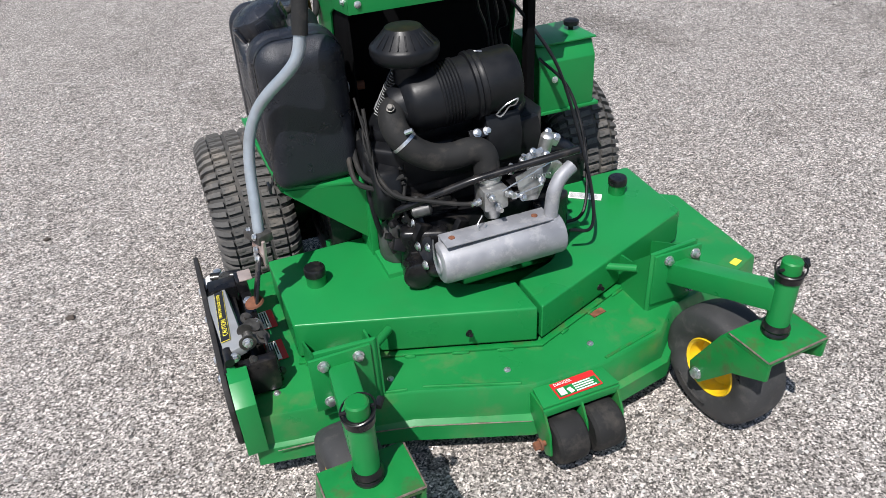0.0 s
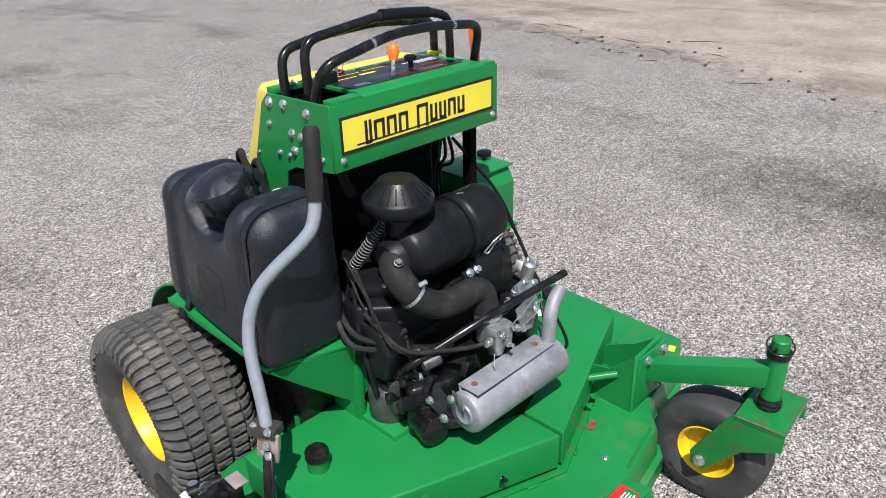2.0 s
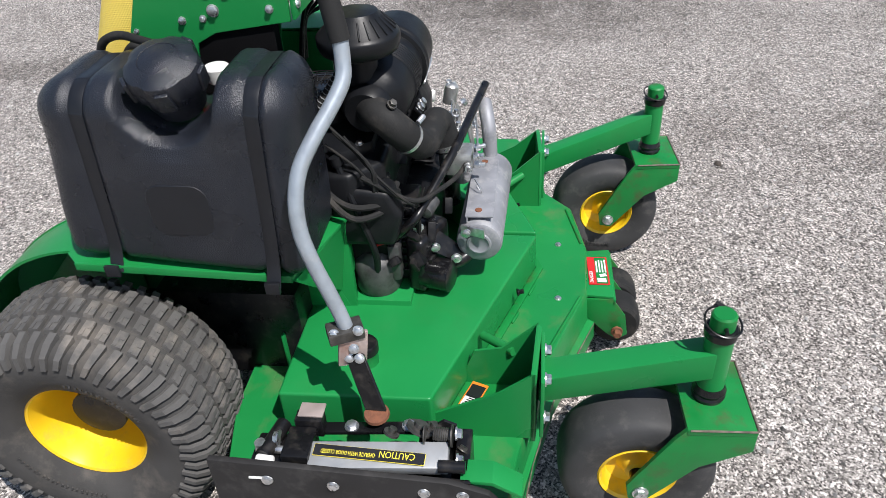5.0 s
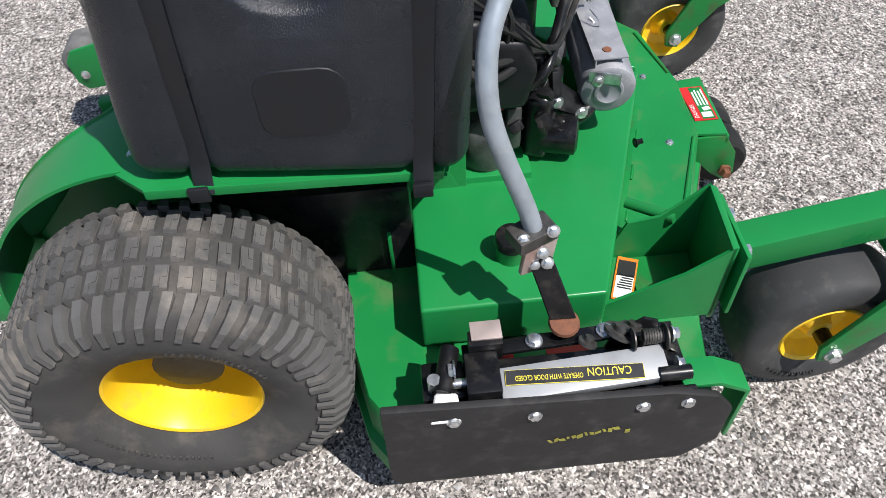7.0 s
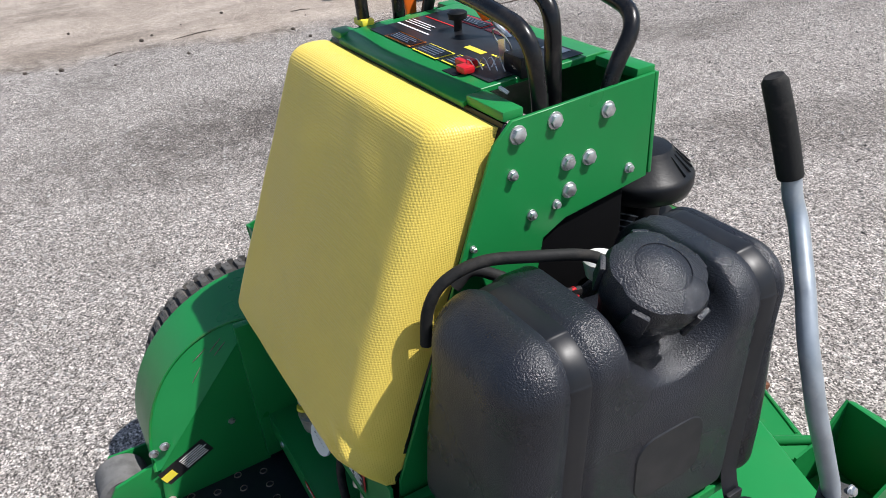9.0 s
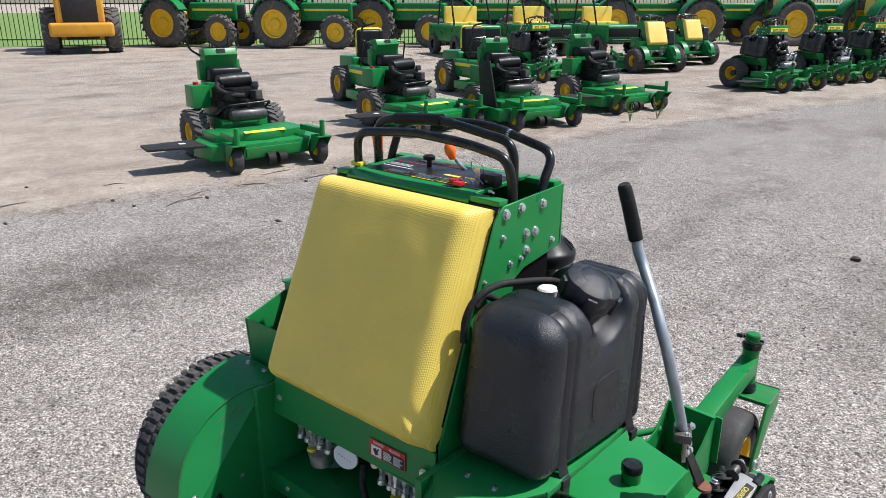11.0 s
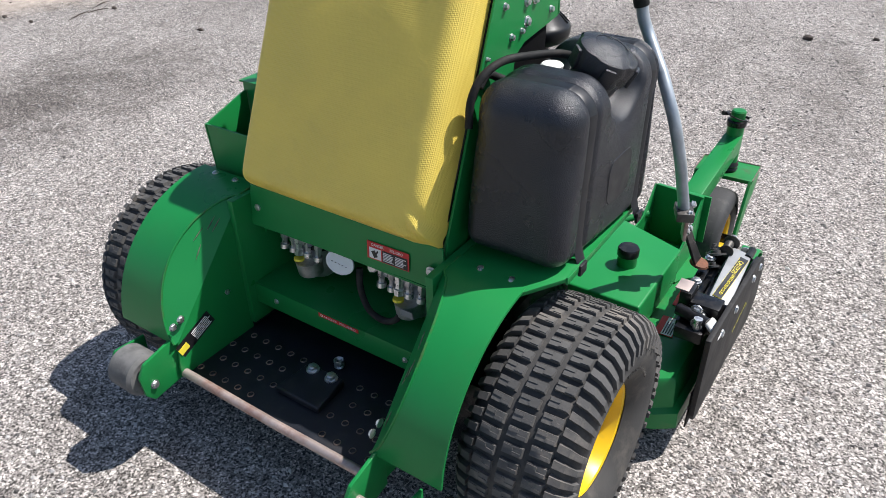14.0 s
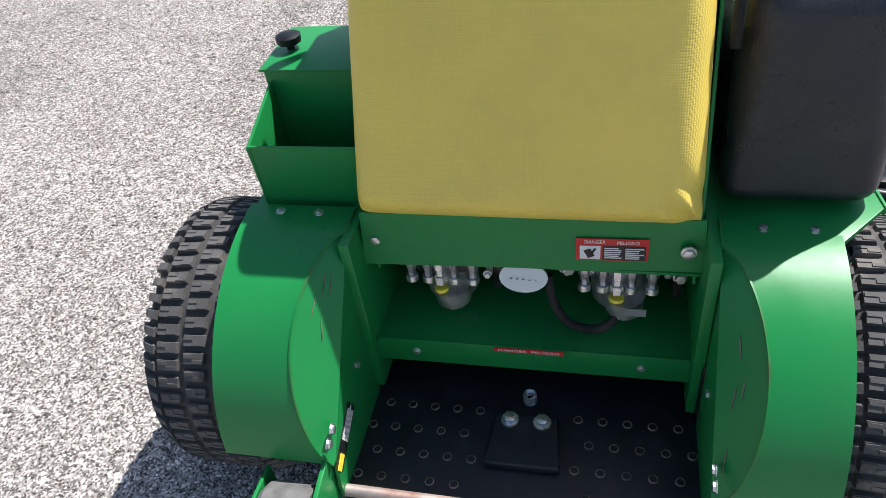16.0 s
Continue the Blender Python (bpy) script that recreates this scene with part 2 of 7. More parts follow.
    wet = calc("MULTIPLY", rng(rim, 0.0, 0.28, 1.0, 0.0), rng(fleck.outputs[0], 0.48, 0.60, 0.0, 0.8))
    col = mix(wet, col, mix(1.0, col, (0.36, 0.33, 0.29), "MULTIPLY"))
    dx, dy = calc("ADD", sx.outputs[0], -3.75), calc("ADD", sx.outputs[1], -1.45)
    oval = calc("SQRT", calc("ADD", calc("MULTIPLY", dx, calc("MULTIPLY", dx, 4.0)), calc("MULTIPLY", dy, calc("MULTIPLY", dy, 0.9))), 0.0)
    stain = calc("MULTIPLY_ADD", fleck.outputs[0], -3.6, oval)
    col = mix(rng(stain, -1.7, -0.35, 0.85, 0.0), col, mix(1.0, col, (0.36, 0.345, 0.33), "MULTIPLY"))
    clod = noi(15, 6, 0.7)
    col = mix(rng(clod.outputs[0], 0.50, 0.62, 0.0, 0.3), col, mix(1.0, col, (0.50, 0.48, 0.46), "MULTIPLY"))
    col = mix(rng(clod.outputs[0], 0.48, 0.36, 0.0, 0.3), col, mix(1.0, col, (1.5, 1.48, 1.46), "MULTIPLY"))
    pit = noi(38, 5, 0.75)
    col = mix(rng(pit.outputs[0], 0.55, 0.66, 0.0, 0.5), col, mix(1.0, col, (0.42, 0.40, 0.38), "MULTIPLY"))
    wide = N.new("ShaderNodeMapping")
    wide.inputs["Scale"].default_value = (0.9, 0.38, 1.0)
    L.new(tc.outputs["Object"], wide.inputs[0])
    patch = N.new("ShaderNodeTexNoise")
    patch.inputs["Scale"].default_value, patch.inputs["Detail"].default_value, patch.inputs["Roughness"].default_value = 0.9, 9, 0.66
    L.new(wide.outputs[0], patch.inputs["Vector"])
    col = mix(rng(patch.outputs[0], 0.52, 0.64, 0.0, 0.62), col, mix(1.0, col, (0.46, 0.445, 0.43), "MULTIPLY"))
    streak = noi(2.6, 7, 0.62)
    col = mix(rng(streak.outputs[0], 0.38, 0.72, 0.0, 0.45), col, mix(1.0, col, (0.62, 0.60, 0.58), "MULTIPLY"))
    col = mix(1.0, col, (1.31, 1.225, 1.205), "MULTIPLY")
    L.new(col, b.inputs["Base Color"])
    b.inputs["Roughness"].default_value = 0.85
    b.inputs["Specular IOR Level"].default_value = 0.3
    h = N.new("ShaderNodeMath")
    h.operation = "MULTIPLY_ADD"
    L.new(rng(edge.outputs[0], 0.0, 0.0025), h.inputs[0])
    L.new(sep.outputs[1], h.inputs[1])
    L.new(rng(small.outputs["Distance"], 0.0, 0.003, 0.5, 0.0), h.inputs[2])
    bp = N.new("ShaderNodeBump")
    bp.inputs["Strength"].default_value, bp.inputs["Distance"].default_value = 1.0, 0.006
    L.new(h.outputs[0], bp.inputs["Height"])
    L.new(bp.outputs[0], b.inputs["Normal"])
    return m


GROUND = ground_material()


# ---- building helpers ----
def finish(bm, name, material, sharp=38):
    bmesh.ops.recalc_face_normals(bm, faces=bm.faces)
    for f in bm.faces:
        f.smooth = True
    lim = radians(sharp)
    for e in bm.edges:
        if len(e.link_faces) == 2 and e.calc_face_angle(0) > lim:
            e.smooth = False
    me = bpy.data.meshes.new(name)
    bm.to_mesh(me)
    bm.free()
    me.materials.append(material)
    return me


def part(name, bm, material, parent, label="", sharp=38, kind=""):
    """Links a bmesh as one mesh object under a thing or a part; what belongs to a sub-part goes to the part above it."""
    ob = new(name, finish(bm, name, material, sharp))
    while parent.parent and parent.parent.parent:
        parent = parent.parent
    ob.parent = parent
    ob.matrix_parent_inverse = parent.matrix_basis.inverted()
    if label or kind:
        tagged(ob, label, kind=kind)
    return ob


def thing(name, label, category, group=""):
    return tagged(new(name), label, category, group)


def bevel(bm, w, seg=2, angle=28):
    lim = radians(angle)
    ed = [e for e in bm.edges if len(e.link_faces) == 2 and e.calc_face_angle(0) > lim]
    if w > 0 and ed:
        bmesh.ops.bevel(bm, geom=ed, offset=w, segments=seg, profile=0.6, affect="EDGES", clamp_overlap=True)
    return bm


def prism(pts, axis, a, b, w=0.0, seg=2):
    """A closed outline swept along an axis from a to b. x: (y, z) points; y: (x, z); z: (x, y)."""
    bm = bmesh.new()

    def put(p, d):
        return {"x": (d, p[0], p[1]), "y": (p[0], d, p[1]), "z": (p[0], p[1], d)}[axis]

    lo = [bm.verts.new(put(p, a)) for p in pts]
    hi = [bm.verts.new(put(p, b)) for p in pts]
    n = len(pts)
    bm.faces.new(lo)
    bm.faces.new(hi[::-1])
    for i in range(n):
        bm.faces.new((lo[i], lo[(i + 1) % n], hi[(i + 1) % n], hi[i]))
    bmesh.ops.recalc_face_normals(bm, faces=bm.faces)
    return bevel(bm, w, seg)


def box(x0, x1, y0, y1, z0, z1, w=0.004, seg=2):
    return prism([(x0, y0), (x1, y0), (x1, y1), (x0, y1)], "z", z0, z1, w, seg)


def join(*bms):
    out = bms[0]
    for o in bms[1:]:
        me = bpy.data.meshes.new("tmp")
        o.to_mesh(me)
        o.free()
        out.from_mesh(me)
        bpy.data.meshes.remove(me)
    return out


def moved(bm, m):
    bmesh.ops.transform(bm, matrix=m, verts=bm.verts)
    return bm


def frame_of(d):
    d = Vector(d).normalized()
    u = d.cross(Vector((0, 0, 1)))
    if u.length < 0.05:
        u = d.cross(Vector((0, 1, 0)))
    u.normalize()
    return d, u, d.cross(u)


def smooth_path(pts, steps=6):
    P = [Vector(p) for p in pts]
    P = [2 * P[0] - P[1]] + P + [2 * P[-1] - P[-2]]
    out = []
    for i in range(1, len(P) - 2):
        for k in range(steps):
            t = k / steps
            a, b, c, d = P[i - 1:i + 3]
            out.append(0.5 * (2 * b + (c - a) * t + (2 * a - 5 * b + 4 * c - d) * t * t + (3 * b - a - 3 * c + d) * t ** 3))
    out.append(P[-2])
    return out


def bent(pts, r, steps=6):
    """A polyline with its corners rounded to about r."""
    P = [Vector(p) for p in pts]
    out = [P[0]]
    for a, b, c in zip(P, P[1:], P[2:]):
        k = min(r, (a - b).length * 0.48, (c - b).length * 0.48)
        p, q = b + (a - b).normalized() * k, b + (c - b).normalized() * k
        for i in range(steps + 1):
            t = i / steps
            out.append(p * (1 - t) ** 2 + b * 2 * t * (1 - t) + q * t * t)
    out.append(P[-1])
    return out


def tube(path, r, n=12, caps=True, flat=1.0):
    """A round bar along a list of points; r is one radius or one for each point."""
    path = [Vector(p) for p in path]
    bm = bmesh.new()
    rings, u = [], None
    for i, p in enumerate(path):
        d = (path[min(i + 1, len(path) - 1)] - path[max(i - 1, 0)]).normalized()
        if u is None:
            _, u, _ = frame_of(d)
        u = (u - d * u.dot(d)).normalized()
        v = d.cross(u)
        rr = r[i] if isinstance(r, (list, tuple)) else r
        rings.append([bm.verts.new(p + (u * math.cos(2 * math.pi * k / n) + v * flat * math.sin(2 * math.pi * k / n)) * rr) for k in range(n)])
    for A, B in zip(rings, rings[1:]):
        for k in range(n):
            bm.faces.new((A[k], A[(k + 1) % n], B[(k + 1) % n], B[k]))
    if caps:
        bm.faces.new(rings[0][::-1])
        bm.faces.new(rings[-1])
    return bm


def revolve(profile, origin, axis, n=32, close=False, cap=True):
    """(along, radius) points turned round an axis."""
    d, u, v = frame_of(axis)
    o = Vector(origin)
    bm = bmesh.new()
    rings = []
    for a, r in profile:
        if r < 1e-6:
            rings.append([bm.verts.new(o + d * a)])
        else:
            rings.append([bm.verts.new(o + d * a + (u * math.cos(2 * math.pi * k / n) + v * math.sin(2 * math.pi * k / n)) * r) for k in range(n)])
    pairs = list(zip(rings, rings[1:]))
    if close:
        pairs.append((rings[-1], rings[0]))
    for A, B in pairs:
        for k in range(n):
            q = [A[k % len(A)], A[(k + 1) % len(A)], B[(k + 1) % len(B)], B[k % len(B)]]
            q = [x for i, x in enumerate(q) if x not in q[:i]]
            if len(q) > 2:
                bm.faces.new(q)
    for A in (rings[0], rings[-1]):
        if len(A) > 1 and cap and not close:
            bm.faces.new(A)
    return bm


def sheet(pts, t, w=0.0):
    """A plate of thickness t through a flat outline of 3D points."""
    P = [Vector(p) for p in pts]
    nrm = Vector((0, 0, 0))
    for a, b in zip(P, P[1:] + P[:1]):
        nrm += a.cross(b)
    nrm.normalize()
    bm = bmesh.new()
    lo = [bm.verts.new(p) for p in P]
    hi = [bm.verts.new(p + nrm * t) for p in P]
    bm.faces.new(lo[::-1])
    bm.faces.new(hi)
    for i in range(len(P)):
        j = (i + 1) % len(P)
        bm.faces.new((lo[i], lo[j], hi[j], hi[i]))
    bmesh.ops.recalc_face_normals(bm, faces=bm.faces)
    return bevel(bm, w, 1)


def bolt_mesh(p, axis, r=0.009, h=0.008):
    """A flanged hexagon bolt head."""
    a = revolve([(0, r * 1.35), (h * 0.25, r * 1.3), (h * 0.3, r * 0.98)], p, axis, 14)
    b = revolve([(h * 0.25, r), (h * 0.9, r), (h, r * 0.8)], p, axis, 6)
    return join(a, b)


def bolt(p, axis, parent, r=0.009, h=0.008, material=None):
    return part("bolt", bolt_mesh(p, axis, r, h), material or ZINC, parent)


def patch(c, ux, uy, w, h, lift=0.0012, t=0.0012):
    """A thin label centred on c, along ux and uy."""
    ux, uy = Vector(ux).normalized(), Vector(uy).normalized()
    n = ux.cross(uy).normalized()
    c = Vector(c) + n * lift
    return sheet([c - ux * w / 2 - uy * h / 2, c + ux * w / 2 - uy * h / 2, c + ux * w / 2 + uy * h / 2, c - ux * w / 2 + uy * h / 2], t)


def words(text, c, ux, uy, size, lift, material, parent, width=None, name="lettering"):
    cu = bpy.data.curves.new("lettering", "FONT")
    cu.body, cu.size, cu.align_x, cu.align_y, cu.resolution_u = text, size, "CENTER", "CENTER", 2
    cu.extrude = 0.0002
    tmp = bpy.data.objects.new("tmp", cu)
    scene.collection.objects.link(tmp)
    bpy.context.view_layer.update()
    me = bpy.data.meshes.new_from_object(tmp.evaluated_get(bpy.context.evaluated_depsgraph_get()))
    bpy.data.objects.remove(tmp)
    ux, uy = Vector(ux).normalized(), Vector(uy).normalized()
    n = ux.cross(uy).normalized()
    xs = [v.co.x for v in me.vertices]
    k = width / (max(xs) - min(xs)) if width else 1
    c = Vector(c) + n * lift
    me.transform(Matrix(((ux.x * k, uy.x, n.x, c.x), (ux.y * k, uy.y, n.y, c.y), (ux.z * k, uy.z, n.z, c.z), (0, 0, 0, 1))))
    me.materials.clear()
    me.materials.append(material)
    ob = new(name, me)
    while parent.parent and parent.parent.parent:
        parent = parent.parent
    ob.parent = parent
    ob.matrix_parent_inverse = parent.matrix_basis.inverted()
    return ob


def bars(c, ux, uy, w, h, rows, lift, seed=0, fill=0.5):
    """Rows of unreadable print as plain bars."""
    rnd = random.Random(seed)
    ux, uy = Vector(ux).normalized(), Vector(uy).normalized()
    out = []
    for i in range(rows):
        y = h * (0.5 - (i + 0.5) / rows)
        ww = w * rnd.uniform(0.72, 1.0)
        out.append(patch(Vector(c) + uy * y - ux * (w - ww) / 2, ux, uy, ww, h / rows * fill, lift, 0.0005))
    return join(*out)


# ---- ground ----
bm = bmesh.new()
bmesh.ops.create_grid(bm, x_segments=60, y_segments=60, size=450)
gnd = tagged(new("ground", finish(bm, "ground", GROUND)), "pale grey compacted road millings with dark stains", "ground", kind="structure")


# ---- wheels ----
def tyre_profile(R, rim, w):
    """Half-round shoulders: (along the axle, radius) from inside bead to outside bead and back through the cavity."""
    h = w / 2
    return [(-h * 0.72, rim), (-h * 0.86, rim + (R - rim) * 0.12), (-h * 0.98, rim + (R - rim) * 0.4), (-h, rim + (R - rim) * 0.58), (-h * 0.94, rim + (R - rim) * 0.8),
            (-h * 0.82, R * 0.955), (-h * 0.6, R * 0.985), (-h * 0.3, R * 0.997), (0, R), (h * 0.3, R * 0.997), (h * 0.6, R * 0.985), (h * 0.82, R * 0.955),
            (h * 0.94, rim + (R - rim) * 0.8), (h, rim + (R - rim) * 0.58), (h * 0.98, rim + (R - rim) * 0.4), (h * 0.86, rim + (R - rim) * 0.12), (h * 0.72, rim)]


def turf_tread(c, axis, R, w):
    """Rows of staggered blocks round the crown and long lugs over the shoulders."""
    d, u, v = frame_of(axis)
    c = Vector(c)
    bm = bmesh.new()

    def at(a, ang, r):
        return c + d * a + (u * math.cos(ang) + v * math.sin(ang)) * r

    def surface(a):
        k = abs(a) / (w / 2)
        return R * (1 - 0.012 * k * k - 0.05 * max(0, k - 0.62) / 0.3)

    def block(a0, a1, g0, g1, skew, h):
        q = []
        for lift, sh in ((-0.004, 0.0), (h, 0.10)):
            ring = []
            for a, g in ((a0, g0), (a1, g0), (a1, g1), (a0, g1)):
                am, gm = (a0 + a1) / 2, (g0 + g1) / 2
                aa, gg = a + (am - a) * sh, g + (gm - g) * sh + skew * (a - am) / w
                ring.append(bm.verts.new(at(aa, gg, surface(aa) + lift)))
            q.append(ring)
        lo, hi = q
        bm.faces.new(hi)
        for i in range(4):
            j = (i + 1) % 4
            bm.faces.new((lo[i], lo[j], hi[j], hi[i]))

    n = 54
    step = 2 * math.pi / n
    rows = 3
    bw = w * 0.67 / rows
    for r in range(rows):
        a = (r - (rows - 1) / 2) * bw
        for k in range(n):
            g = (k + 0.5 * (r % 2)) * step
            f = 1 if r < 1 else -1
            block(a - bw * 0.41, a + bw * 0.41, g - step * 0.34, g + step * 0.31, 0.03 * f, 0.0066)
            block(a - bw * 0.37, a + bw * 0.04, g - step * 0.26, g - step * 0.04, 0.03 * f, 0.0082)
            block(a + bw * 0.00, a + bw * 0.37, g + step * 0.00, g + step * 0.23, 0.03 * f, 0.0082)
    m = 56
    st = 2 * math.pi / m
    for side in (-1, 1):
        for k in range(m):
            g = k * st
            lines = []
            for a, r, da, dr, sk in ((0.335, 0.988, 0.0, 1.0, 0.0), (0.410, 0.958, 0.45, 0.9, 0.10), (0.472, 0.893, 0.85, 0.5, 0.30), (0.497, 0.80 if k % 2 else 0.825, 0.6, 0.0, 0.45)):
                hw = st * (0.30 if a < 0.46 else 0.26)
                row = []
                for lift, sh in ((-0.004, 1.0), (0.0095, 0.78), (0.0095, -0.78), (-0.004, -1.0)):
                    row.append(bm.verts.new(at(side * (a * w + lift * da), g + sk * st + hw * sh, R * r + lift * dr)))
                lines.append(row)
            for A, B in zip(lines, lines[1:]):
                for i in range(3):
                    bm.faces.new((A[i], A[i + 1], B[i + 1], B[i]))
            bm.faces.new(lines[0])
            bm.faces.new(lines[-1])
    return bm


def sidewall_bars(c, axis, r0, r1, a, spans):
    """Raised lettering on a tyre wall as plain bars: (start, end, count) in degrees."""
    d, u, v = frame_of(axis)
    c = Vector(c)
    out = []
    for s, e, n in spans:
        for k in range(n):
            g0 = radians(s + (e - s) * (k + 0.12) / n)
            g1 = radians(s + (e - s) * (k + 0.80) / n)
            rm = (r0 + r1) / 2
            for ra, rb, ga, gb in ((r0, r1, g0, g0 + (g1 - g0) * 0.3), (r0, r1, g1 - (g1 - g0) * 0.3, g1), (rm - 0.0015, rm + 0.0025, g0, g1), (r1 - 0.004, r1, g0, g1)):
                pts = [(ra, ga), (rb, ga), (rb, gb), (ra, gb)]
                out.append(sheet([c + d * a + (u * math.cos(g) + v * math.sin(g)) * r for r, g in pts], 0.0035))
    return join(*out)


def drive_wheel(parent, x, side):
    """side: -1 where the outer face looks to -x."""
    c, ax = (x, 2.27, 0.285), (side, 0, 0)
    wheel = part("drive_wheel", revolve([(-0.05, 0.0), (-0.05, 0.06), (0.03, 0.06), (0.03, 0.0)], c, ax, 20), BLACKPAINT, parent, "wide turf tyre on a yellow steel rim")
    prof = tyre_profile(0.278, 0.132, 0.245)
    tyre = part("tyre", revolve(prof + [(0.06, 0.145), (-0.06, 0.145)], c, ax, 72, close=True), TYREWALL, wheel, "dusty black turf tyre with block tread")
    part("tread", turf_tread(c, ax, 0.2785, 0.245), TYRE, wheel, sharp=20, kind="stuff")
    part("sidewall_lettering", sidewall_bars(c, ax, 0.172, 0.190, 0.1135, ((20, 92, 10), (205, 262, 8))), TYREWALL, wheel, kind="stuff")
    rim = [(0.080, 0.139), (0.086, 0.135), (0.082, 0.128), (0.060, 0.120), (0.030, 0.116), (-0.030, 0.112), (-0.046, 0.100), (-0.040, 0.075), (-0.028, 0.052), (-0.028, 0.035), (-0.028, 0.0)]
    part("rim", revolve(rim, c, ax, 48, cap=False), YELLOW, wheel, "faded yellow steel wheel disc")
    for k in range(5):
        g = 2 * math.pi * k / 5 + 0.4
        part("wheel_nut", bolt_mesh((x - side * 0.034, 2.27 + 0.062 * math.cos(g), 0.285 + 0.062 * math.sin(g)), ax, 0.009, 0.014), ZINC, wheel)
    return wheel


def caster(parent, px, py, fork_side, yaw=0.0):
    """A swivel post, a bent-plate fork and a smooth tyre trailing behind it."""
    c = Vector((px, py + 0.125, 0.165))
    turn = Matrix.Translation((px, py, 0)) @ Matrix.Rotation(radians(yaw), 4, "Z") @ Matrix.Translation((-px, -py, 0))
    wheel = part("caster_wheel", moved(revolve([(-0.085, 0), (-0.085, 0.016), (0.085, 0.016), (0.085, 0)], c, (1, 0, 0), 16), turn), BLACKPAINT, parent, "smooth black caster tyre on a yellow rim")
    prof = tyre_profile(0.165, 0.076, 0.128)
    part("tyre", moved(revolve(prof + [(0.03, 0.082), (-0.03, 0.082)], c, (1, 0, 0), 56, close=True), turn), TYREWORN, wheel, "scuffed smooth black tyre")
    part("sidewall_lettering", moved(join(sidewall_bars(c, (1, 0, 0), 0.112, 0.122, 0.0635, ((20, 80, 9), (160, 215, 8))), sidewall_bars(c, (-1, 0, 0), 0.112, 0.122, 0.0635, ((40, 100, 9), (200, 250, 8)))), turn), TYREWORN, wheel, kind="stuff")
    half = [(0.052, 0.083), (0.055, 0.080), (0.050, 0.074), (0.030, 0.070), (0.016, 0.064), (0.012, 0.040), (0.020, 0.030), (0.040, 0.024), (0.046, 0.012), (0.046, 0.0)]
    part("rim", moved(join(revolve(half, c, (1, 0, 0), 40, cap=False), revolve(half, c, (-1, 0, 0), 40, cap=False)), turn), YELLOW, wheel, "yellow caster rim with rust spots")
    fork = part("caster_fork", moved(prism([(px - 0.095, py - 0.075), (px + 0.095, py - 0.075), (px + 0.095, py + 0.055), (px - 0.095, py + 0.055)], "z", 0.345, 0.358, 0.002), turn), GREEN_WORN, parent, "bent green steel fork with chipped edges")
    for x in (-0.095, 0.095):
        part("rubbed_edge", moved(tube([(px + x, py - 0.074, 0.358), (px + x, py - 0.01, 0.3585), (px + x, py + 0.05, 0.358)], 0.0022, 6), turn), RUBBED, fork)
    part("rubbed_edge", moved(tube([(px - 0.094, py - 0.075, 0.3585), (px, py - 0.0752, 0.3585), (px + 0.094, py - 0.075, 0.3585)], 0.0026, 6), turn), RUBBED, fork)
    for s in (-1, 1):
        x0 = px + s * 0.0885
        leg = prism([(py - 0.075, 0.357), (py + 0.055, 0.357), (py + 0.075, 0.33), (py + 0.155, 0.185), (py + 0.148, 0.145), (py + 0.115, 0.138), (py + 0.02, 0.25), (py - 0.075, 0.30)], "x", x0 - 0.005, x0 + 0.005, 0.002)
        part("fork_leg", moved(leg, turn), GREEN_WORN, fork)
        b = bolt_mesh((x0 + s * 0.005, c.y, c.z), (s, 0, 0), 0.013, 0.014)
        part("axle_bolt", moved(b, turn), ZINC, fork)
    post = part("caster_post", revolve([(0.375, 0.027), (0.52, 0.027), (0.523, 0.024)], (px, py, 0), (0, 0, 1), 24), GREEN, parent, "green swivel tube with dust collars")
    part("collar", revolve([(0.358, 0.031), (0.366, 0.033), (0.372, 0.030), (0.379, 0.033), (0.386, 0.030), (0.392, 0.028)], (px, py, 0), (0, 0, 1), 24), BLACKPAINT, post)
    part("top_collar", revolve([(0.518, 0.0), (0.518, 0.031), (0.534, 0.032), (0.538, 0.028), (0.538, 0.0)], (px, py, 0), (0, 0, 1), 24), BLACKPAINT, post)
    part("post_cap", revolve([(0.538, 0.0), (0.538, 0.0235), (0.566, 0.0235), (0.570, 0.020), (0.571, 0.0)], (px, py, 0), (0, 0, 1), 24), GREEN_WORN, post, "worn green cap with bare rim")
    ring = [(px + 0.034 * math.cos(a), py + 0.034 * math.sin(a), 0.548 + 0.010 * math.sin(a + 1)) for a in [2 * math.pi * k / 24 for k in range(25)]]
    part("lynch_pin", join(tube(ring, 0.0022, 6), tube([(px - 0.036, py, 0.55), (px + 0.04, py - 0.004, 0.55)], 0.004, 8), tube([(px + 0.036, py - 0.01, 0.548), (px + 0.048, py + 0.006, 0.552)], 0.008, 8)), BLACKPAINT, post)


# ---- the stand-on mower ----
def arc(cy, cz, r, a0, a1, n):
    return [(cy + r * math.cos(radians(a0 + (a1 - a0) * i / n)), cz + r * math.sin(radians(a0 + (a1 - a0) * i / n))) for i in range(n + 1)]


